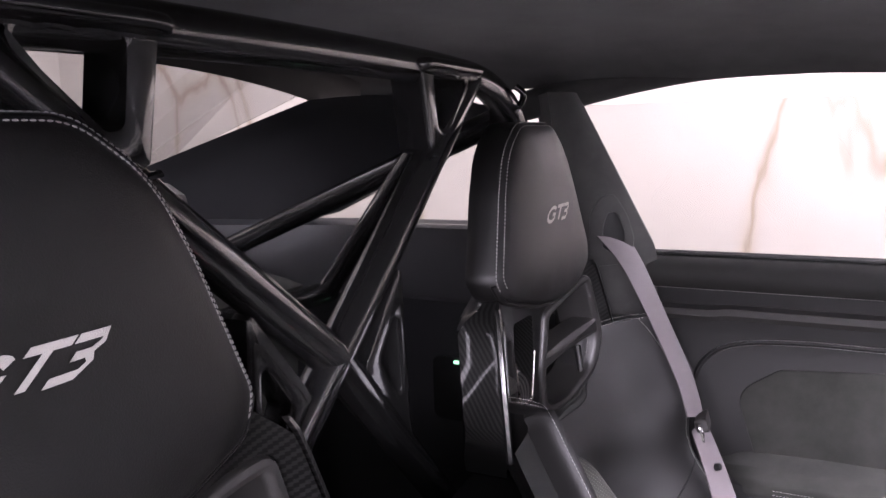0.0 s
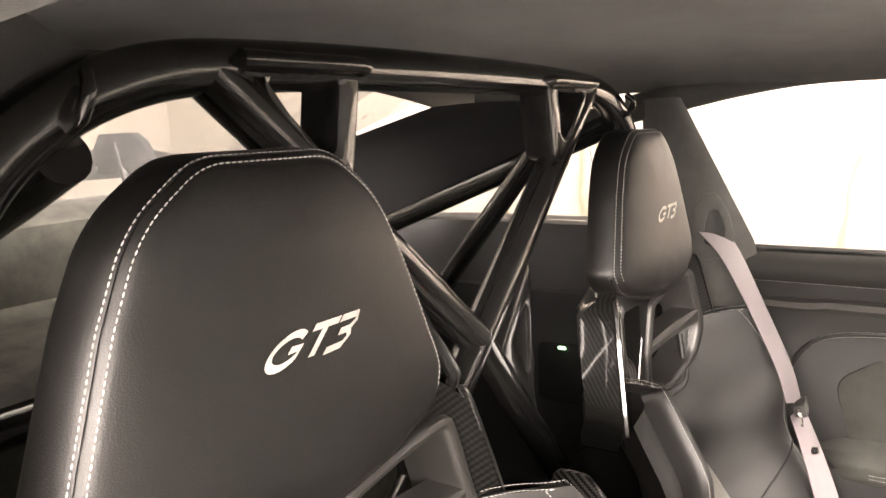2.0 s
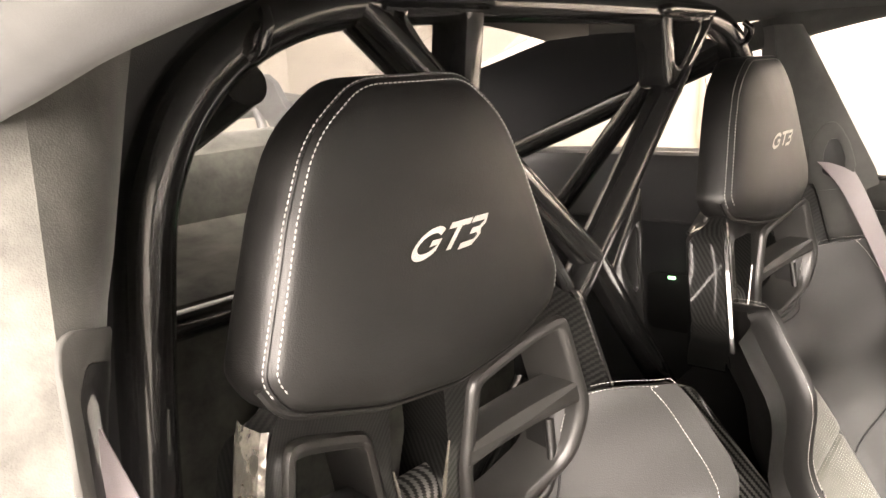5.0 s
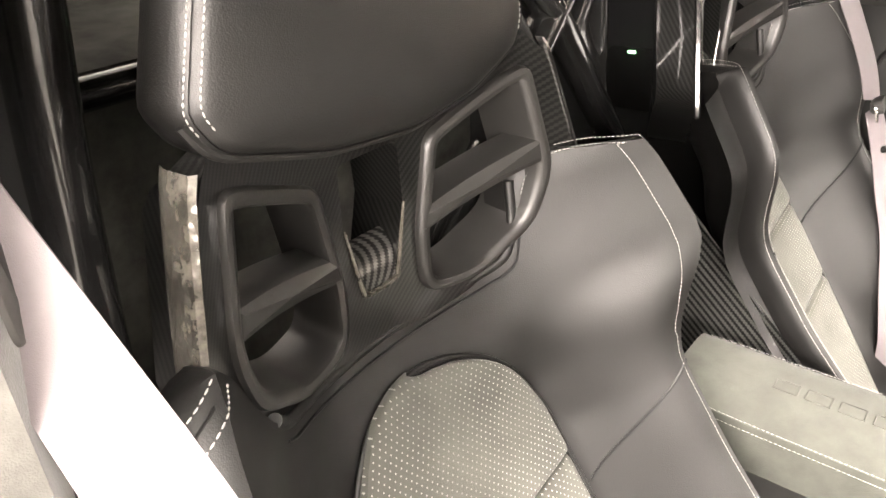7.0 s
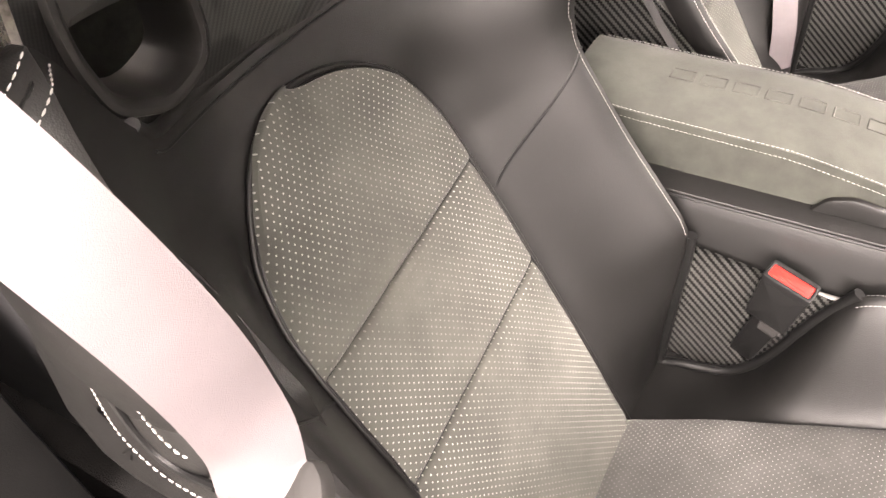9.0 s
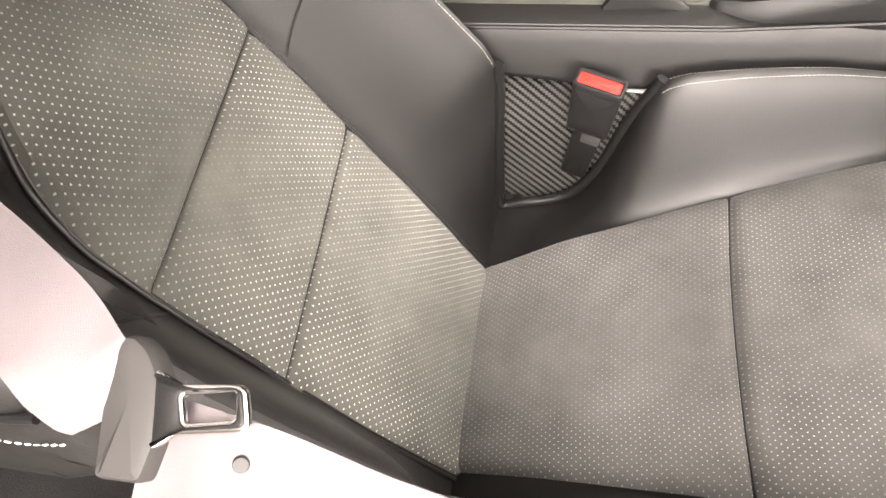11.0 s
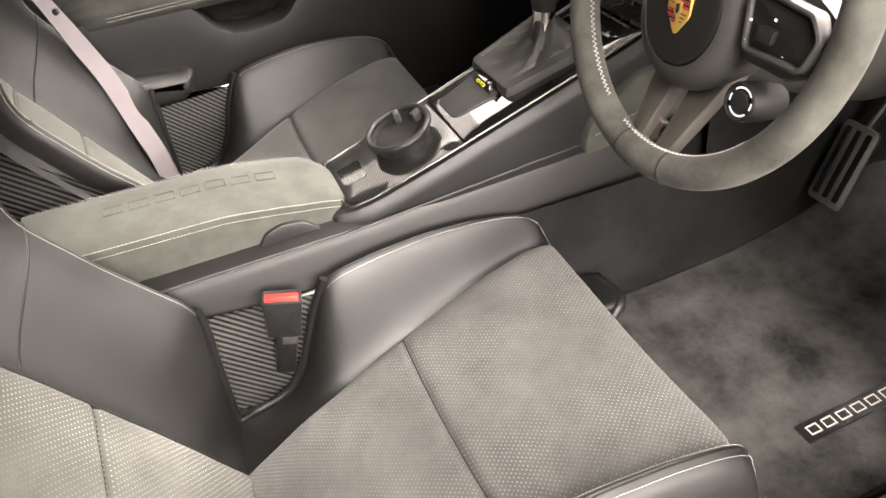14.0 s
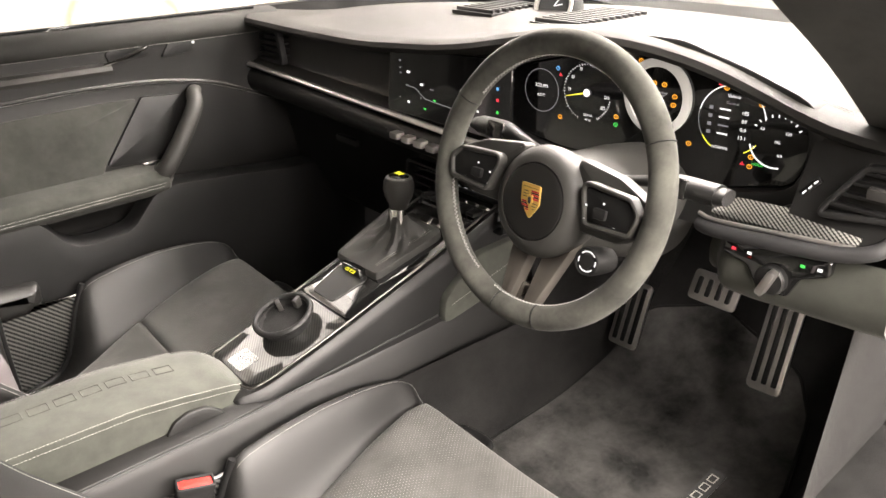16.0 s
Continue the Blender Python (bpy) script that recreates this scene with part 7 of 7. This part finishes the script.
def dash_clock():
    o = V((-0.05, 0.90, 0.955))
    k = thing("dash_clock", o, "round dash clock with pale bezel on the dashboard top", "clock")
    ax = V((0.25, -0.90, 0.35)).normalized()
    part("pod", lathe([(0.050, -0.03), (0.050, 0.0), (0.046, 0.012), (0.040, 0.014), (0.036, 0.006), (0.0, 0.006)], o + V((0, 0, 0.012)), ax, 40), PLASTIC, k)
    part("bezel", lathe([(0.044, 0.012), (0.042, 0.017), (0.036, 0.016), (0.035, 0.010)], o + V((0, 0, 0.012)), ax, 40), ALU, k, "pale metal bezel")
    fr = frame_of(o + V((0, 0, 0.012)) + ax * 0.008, V((1, 0.28, 0)), V((-0.1, 0.35, 0.93)))
    for ang, l in ((30, 0.026), (75, 0.018)):
        a = radians(ang)
        part("hand_bar", tube([fr(0, 0, 0.001), fr(l * math.sin(a), l * math.cos(a), 0.001)], 0.001, 6), G_WHITE, k)


dash_clock()

# ---- steering wheel, stalks, pedals, mat ----
WC = V((0.376, 0.391, 0.822))
wf = frame_of(WC, (1, 0, 0), (0, 0.266, 0.964))


def steering_wheel():
    w = thing("steering_wheel", WC, "three-spoke steering wheel wrapped in dark grey suede", "steering wheel")
    ring = []
    for k in range(96):
        a = 2 * math.pi * k / 96
        r = 0.187
        ring.append(wf(r * math.cos(a), r * math.sin(a), 0.0))
    part("rim", tube(ring, lambda s: 0.0178, 20, closed=True), SUEDE_RIM, w, "dark grey suede rim")
    # seam rings and zigzag thread on the rim's inner side
    for deg in (28, 152, 262, 285):
        a = radians(deg)
        loop = [wf((0.187 + 0.0182 * math.cos(b)) * math.cos(a), (0.187 + 0.0182 * math.cos(b)) * math.sin(a), 0.0182 * math.sin(b)) for b in np.linspace(0, 2 * math.pi, 20, endpoint=False)]
        part("rim_seam", tube(loop, 0.0009, 5, closed=True), RUBBER, w)
    bm = bmesh.new()
    for lo, hi in ((35, 145), (192, 243), (256, 320)):
        n = int((hi - lo) / 1.0)
        for k in range(n):
            a, b = radians(lo + (hi - lo) * k / n), radians(lo + (hi - lo) * (k + 1) / n)
            z0, z1 = (0.005, 0.0) if k % 2 else (0.0, 0.005)
            pt = lambda t, h: wf((0.187 - math.sqrt(0.0184 ** 2 - h * h)) * math.cos(t), (0.187 - math.sqrt(0.0184 ** 2 - h * h)) * math.sin(t), h)
            tube_into(bm, [pt(a, z0), pt(b, z1)], 0.00045, 5)
    tagged(part("rim_stitching", bm, STITCH, w, "white cross stitching"), kind="stuff")
    hub = wf(0.0, -0.028, -0.03)
    n = V((0, -0.964, 0.266))
    part("hub", lathe([(0.070, -0.03), (0.077, 0.0), (0.079, 0.012), (0.077, 0.022), (0.069, 0.033), (0.060, 0.0385), (0.0545, 0.0395), (0.0540, 0.0365)], hub, n, 56), WHEEL_SKIN, w, "round leather airbag cover")
    part("hub_pad", lathe([(0.0530, 0.0360), (0.0520, 0.0395), (0.048, 0.0412), (0.0, 0.0422)], hub, n, 48), LEATHER, w)
    # shield emblem as plain enamel fields
    e = lambda a, b, h=0.0: wf(a * 1.05 - 0.16 * b, b * 1.05 - 0.026, 0.0118 + h)
    sh = round_poly([(-0.0165, 0.021), (0.0165, 0.021), (0.0160, -0.004), (0.0, -0.025), (-0.0160, -0.004)], [0.003, 0.003, 0.01, 0.004, 0.01], 4)
    em = part("emblem", slab(sh, e, 0.0022, 0.0006), GOLD, w, "gold shield emblem")
    bar = lambda x0, x1, z0, z1, m, lift=0.0020: part("enamel_bar", slab(round_poly([(x0, z0), (x1, z0), (x1, z1), (x0, z1)], 0.0003, 2), lambda a, b, h=0.0: e(a, b, lift + h), 0.0006, 0.0001), m, em)
    for x0, x1, z0 in ((0.0015, 0.0145, 0.0015), (-0.0138, -0.0015, -0.0135)):
        for k in range(5):
            zz = z0 + 0.0024 * k
            cutin = 0.0035 * max(0, 2 - k) if z0 < 0 else 0.0
            bar(x0 + cutin, x1, zz, zz + 0.0021, BLACK_ENAMEL if k % 2 else RED_ENAMEL)
    for x0, z0, sg in ((-0.013, 0.003, 1), (0.003, -0.011, -1)):
        for k in range(3):
            bar(x0 + 0.001 * k, x0 + 0.0095 - (0.002 * k if sg < 0 else 0), z0 + 0.0036 * (k if sg > 0 else 2 - k), z0 + 0.0036 * (k if sg > 0 else 2 - k) + 0.0010, BLACK_ENAMEL)
    bar(-0.0130, 0.0130, 0.0160, 0.0166, BLACK_ENAMEL)
    part("enamel_shield", slab(round_poly([(-0.0055, 0.007), (0.0055, 0.007), (0.0045, -0.004), (0, -0.008), (-0.0045, -0.004)], 0.001, 3), lambda a, b, h=0.0: e(a, b, 0.0026 + h), 0.0008, 0.0002), GOLD, em)
    part("enamel_figure", slab(round_poly([(-0.0022, 0.004), (0.0018, 0.005), (0.0028, 0.0), (0.0010, -0.005), (-0.0026, -0.003)], 0.0008, 3), lambda a, b, h=0.0: e(a, b, 0.0033 + h), 0.0006, 0.0002), BLACK_ENAMEL, em)
    # side spokes: sculpted covers with switch pods
    for sg in (-1, 1):
        out = round_poly([(sg * 0.045, 0.046), (sg * 0.120, 0.036), (sg * 0.178, 0.012), (sg * 0.180, -0.022), (sg * 0.135, -0.048), (sg * 0.060, -0.050)], [0.01, 0.02, 0.01, 0.01, 0.015, 0.01], 4)
        part("spoke", slab(out, lambda a, b, h=0.0: wf(a, b, h - 0.034 + 0.012 * abs(a) / 0.18), 0.022, 0.008), WHEEL_SKIN, w)
        pod = round_poly([(sg * 0.078, 0.016), (sg * 0.150, 0.012), (sg * 0.164, -0.002), (sg * 0.158, -0.026), (sg * 0.092, -0.030)], [0.006] * 5, 4)
        part("pod_frame", ring_slab(resample(inset(pod, -0.007), 60, 0.0), resample(pod, 60, 0.0), lambda a, b, h=0.0: wf(a, b, h - 0.014 + 0.012 * abs(a) / 0.18), 0.018, 0.004), WHEEL_SKIN, w)
        pd = part("switch_pod", slab(pod, lambda a, b, h=0.0: wf(a, b, h - 0.012 + 0.012 * abs(a) / 0.18), 0.012, 0.003), RUBBER, w)
        part("roller", soft_box((-0.010, -0.007, -0.003), (0.010, 0.007, 0.006), 0.003, Matrix.Translation(wf(sg * 0.112, -0.014, 0.008)) @ Matrix(((1, 0, 0), (0, 0.266, -0.964), (0, 0.964, 0.266))).to_4x4()), PLASTIC, pd)
        for k, (dx, dy) in enumerate(((-0.024, 0.006), (-0.024, -0.012), (0.024, 0.004), (0.024, -0.010), (0.002, 0.014))):
            part("switch_mark", slab(round_poly([(-0.003, -0.002), (0.003, -0.002), (0.003, 0.002), (-0.003, 0.002)], 0.0006, 2), lambda a, b, h=0.0, dx=dx, dy=dy: wf(sg * 0.112 + sg * dx + 0.5 * a, -0.014 + dy + 0.6 * b, 0.0085 + h), 0.0004, 0.0001), G_WHITE, pd)
    # double lower spoke and the mode dial
    for sg in (-1, 1):
        out = [V(p) for p in ((sg * 0.010, -0.070), (sg * 0.056, -0.072), (sg * 0.030, -0.184), (sg * 0.011, -0.186))]
        part("lower_spoke", slab(resample(round_poly(out, 0.004, 4), 60), lambda a, b, h=0.0: wf(a, b, h - 0.056 + 0.34 * max(0.0, -b - 0.07)), 0.020, 0.006), SPOKE, w, "grey metal lower spoke")
    part("spoke_foot", slab(round_poly([(-0.013, -0.150), (0.013, -0.150), (0.015, -0.184), (-0.015, -0.184)], 0.004, 4), lambda a, b, h=0.0: wf(a, b, h - 0.040 + 0.34 * max(0.0, -b - 0.14)), 0.014, 0.004), DARK_CHROME, w, "glossy dark spoke foot")
    md = wf(0.104, -0.080, -0.034)
    part("mode_dial", lathe([(0.017, -0.01), (0.019, 0.010), (0.0195, 0.030), (0.0185, 0.036), (0.0165, 0.037), (0.0160, 0.033), (0.010, 0.033), (0.0095, 0.037), (0.0, 0.0375)], md, n, 36), PLASTIC, w, "drive mode rotary dial")
    mf = frame_of(md + n * 0.0345, (1, 0, 0), (0, 0.266, 0.964))
    bm = bmesh.new()
    for lo, hi in ((40, 140), (220, 320), (-15, 15), (165, 195)):
        q = [(math.cos(radians(a)), math.sin(radians(a))) for a in np.linspace(lo, hi, 7)]
        for (c0, s0), (c1, s1) in zip(q, q[1:]):
            bm.faces.new([bm.verts.new(mf(c * r, s * r)) for c, s, r in ((c0, s0, 0.0124), (c1, s1, 0.0124), (c1, s1, 0.0142), (c0, s0, 0.0142))])
    part("dial_mark", bm, G_WHITE, w, smooth=False)
    # column shroud behind
    bm = bmesh.new()
    prof = [(0.060, 0.0), (0.072, 0.05), (0.085, 0.12), (0.095, 0.22)]
    part("column_shroud", lathe([(r, -h) for r, h in prof], wf(0.0, -0.025, -0.045), n, 40), WHEEL_SKIN, w)


steering_wheel()


def stalks():
    for sg, pts, label in ((1, [(0.430, 0.455, 0.822), (0.52, 0.460, 0.842), (0.600, 0.460, 0.845)], "grey wiper stalk behind the steering wheel"), (-1, [(0.32, 0.455, 0.835), (0.25, 0.466, 0.849), (0.178, 0.470, 0.848)], "grey indicator stalk behind the steering wheel")):
        s = thing("stalk", pts[0], label, "stalk", "stalks")
        line = smooth_line(pts, 8)
        part("arm", tube(line, lambda t: 0.010 + 0.008 * smoothstep((t - 0.35) / 0.3), 16, squash=0.75), PLASTIC, s)
        e0, e1 = V(pts[1]), V(pts[2])
        dr = (e1 - e0).normalized()
        part("end_cap", tube([e0.lerp(e1, 0.7), e0.lerp(e1, 0.95), e1 + dr * 0.012], lambda t: 0.0185 - 0.006 * max(0, t - 0.6), 16, squash=0.6), PLASTIC, s)
        up = V((0, -0.9, 0.3))
        fr = frame_of(e0.lerp(e1, 0.25) + V((0, -0.0165, 0.004)), dr, V((0, 0.25, 0.95)))
        part("icon_panel", slab(round_poly([(-0.012, -0.013), (0.024, -0.013), (0.024, 0.012), (-0.012, 0.012)], 0.003, 3), lambda a, b, h=0.0: fr(a, b, (h - 0.003) * sg), 0.004, 0.001), PIANO, s)
        # printed icons, brightened by a glow material
        for k in range(4):
            part("mark", slab(round_poly([(-0.003, -0.0014), (0.003, -0.0014), (0.003, 0.0014), (-0.003, 0.0014)], 0.0005, 2), lambda a, b, h=0.0, k=k: fr(a + 0.012 * (k // 2), b + 0.007 * (k % 2) - 0.003, h * sg), 0.0006, 0.0002), G_WHITE, s)


stalks()


def pedals():
    def pedal(name, o, ax, ay, w, h, bars, label, slots_h=False):
        p = thing(name, o, label, "pedal", "pedals")
        fr = frame_of(o, ax, ay)
        out = resample(round_poly([(-w / 2, -h / 2), (w / 2, -h / 2), (w / 2, h / 2), (-w / 2, h / 2)], 0.010, 5), 64)
        part("pad_frame", slab(out, lambda a, b, c=0.0: fr(a, b, c - 0.006), 0.006, 0.002), ALU, p, "brushed aluminium pedal face")
        n = bars
        for k in range(n):
            t = -0.5 + (k + 0.5) / n
            if slots_h:
                q = round_poly([(t * w * 0.86 - w * 0.05, -h * 0.30), (t * w * 0.86 + w * 0.05, -h * 0.30), (t * w * 0.86 + w * 0.05, h * 0.28), (t * w * 0.86 - w * 0.05, h * 0.28)], 0.003, 3)
            else:
                q = round_poly([(t * w * 0.86 - w * 0.075, -h * 0.42), (t * w * 0.86 + w * 0.075, -h * 0.42), (t * w * 0.86 + w * 0.075, h * 0.44), (t * w * 0.86 - w * 0.075, h * 0.44)], 0.003, 3)
            part("grip_strip", slab(q, lambda a, b, c=0.0: fr(a, b, c - 0.001), 0.004, 0.001), RUBBER, p, "black rubber grip strip")
        part("pedal_arm", tube([fr(0, h * 0.35, -0.008), fr(0, h * 0.6, -0.02), fr(0, h * 0.6 + 0.10, -0.06)], 0.010, 10), PLASTIC, p)

    pedal("accelerator_pedal", V((0.522, 0.905, 0.405)), (0.92, 0.02, 0.05), (0.28, 0.38, 0.88), 0.066, 0.185, 3, "tall aluminium accelerator pedal with black strips")
    pedal("brake_pedal", V((0.408, 0.862, 0.494)), (1, 0.03, 0.0), (0.0, 0.45, 0.85), 0.096, 0.060, 4, "aluminium brake pedal with black rubber strips", True)
    pedal("clutch_pedal", V((0.200, 0.905, 0.335)), (1, 0.05, 0.0), (0.15, 0.35, 0.92), 0.070, 0.150, 3, "aluminium clutch pedal with black rubber strips")


pedals()


def floor_mat():
    m = thing("floor_mat", (0.42, 0.68, 0.15), "dark grey velour floor mat in the driver's footwell", "floor mat")
    pts = resample(round_poly([(0.14, 0.30), (0.63, 0.30), (0.630, 0.80), (0.585, 0.975), (0.53, 1.04), (0.31, 1.10), (0.15, 1.04)], 0.06, 6), 120)
    hz = lambda x, y: soft_table([(-0.5, 0.12), (0.3, 0.14), (0.75, 0.155), (0.95, 0.20), (1.2, 0.40), (1.35, 0.60)], y) + 0.004
    bm = bmesh.new()
    c0 = sum(pts, V((0, 0))) / 120
    rings = [[bm.verts.new(V((q.x, q.y, hz(q.x, q.y) + h))) for q in [c0 + (p - c0) * k for p in pts]] for k, h in ((1, 0.0), (1, 0.006), (0.985, 0.008), (0.9, 0.008), (0.8, 0.008), (0.7, 0.008), (0.6, 0.008), (0.5, 0.008), (0.4, 0.008), (0.3, 0.008), (0.2, 0.008), (0.1, 0.008), (0.03, 0.008))]
    for a, b in zip(rings, rings[1:]):
        for i in range(120):
            bm.faces.new((a[i], a[(i + 1) % 120], b[(i + 1) % 120], b[i]))
    bm.faces.new(rings[-1])
    part("mat_top", bm, FLOOR_MAT, m)
    part("mat_edge", tube([V((p.x, p.y, hz(p.x, p.y) + 0.005)) for p in pts], 0.004, 8, closed=True), CARPET, m)
    part("mat_stud", lathe([(0.014, 0.0), (0.014, 0.006), (0.010, 0.009), (0, 0.009)], (0.60, 0.40, 0.150), (0, 0, 1), 20), PLASTIC, m)
    f = lambda a, b, c=0.0: V((0.52 + a, 0.668 + b, hz(0, 0.668 + b) + 0.0085 + c))
    part("badge", grid(lambda b, k: f((-0.016, -0.016, 0.016, 0.016)[k], b, (0.0, 0.002, 0.002, 0.0)[k]), list(np.linspace(-0.105, 0.105, 22)), [0, 1, 2, 3]), BLACK_ENAMEL, m, "black woven badge", smooth=False)
    for i in range(7):
        b0 = -0.084 + i * 0.0275
        bm = bmesh.new()
        for lo, hi in (((-0.008, b0 - 0.010), (-0.0055, b0 + 0.010)), ((0.0055, b0 - 0.010), (0.008, b0 + 0.010)), ((-0.008, b0 - 0.010), (0.008, b0 - 0.0075)), ((-0.008, b0 + 0.0075), (0.008, b0 + 0.010))):
            bm.faces.new([bm.verts.new(f(a, b, 0.0045)) for a, b in (lo, (hi[0], lo[1]), hi, (lo[0], hi[1]))])
        part("badge_bar", bm, EMBROID, m, smooth=False)


floor_mat()


def small_lamp():
    l = thing("bay_lamp", (-0.605, -0.745, 0.736), "small green-lit lamp in the rear side panel", "lamp")
    part("lamp_recess", slab(round_poly([(-0.80, 0.62), (-0.68, 0.62), (-0.68, 0.745), (-0.80, 0.745)], 0.02, 4), lambda a, b, c=0.0: V((-0.6155 + c, a, b)), 0.004, 0.002), PLASTIC, l)
    part("lens", soft_box((-0.612, -0.752, 0.734), (-0.606, -0.736, 0.740), 0.002), glow("bay_lamp", (0.35, 1.0, 0.45), 2.5), l)


small_lamp()
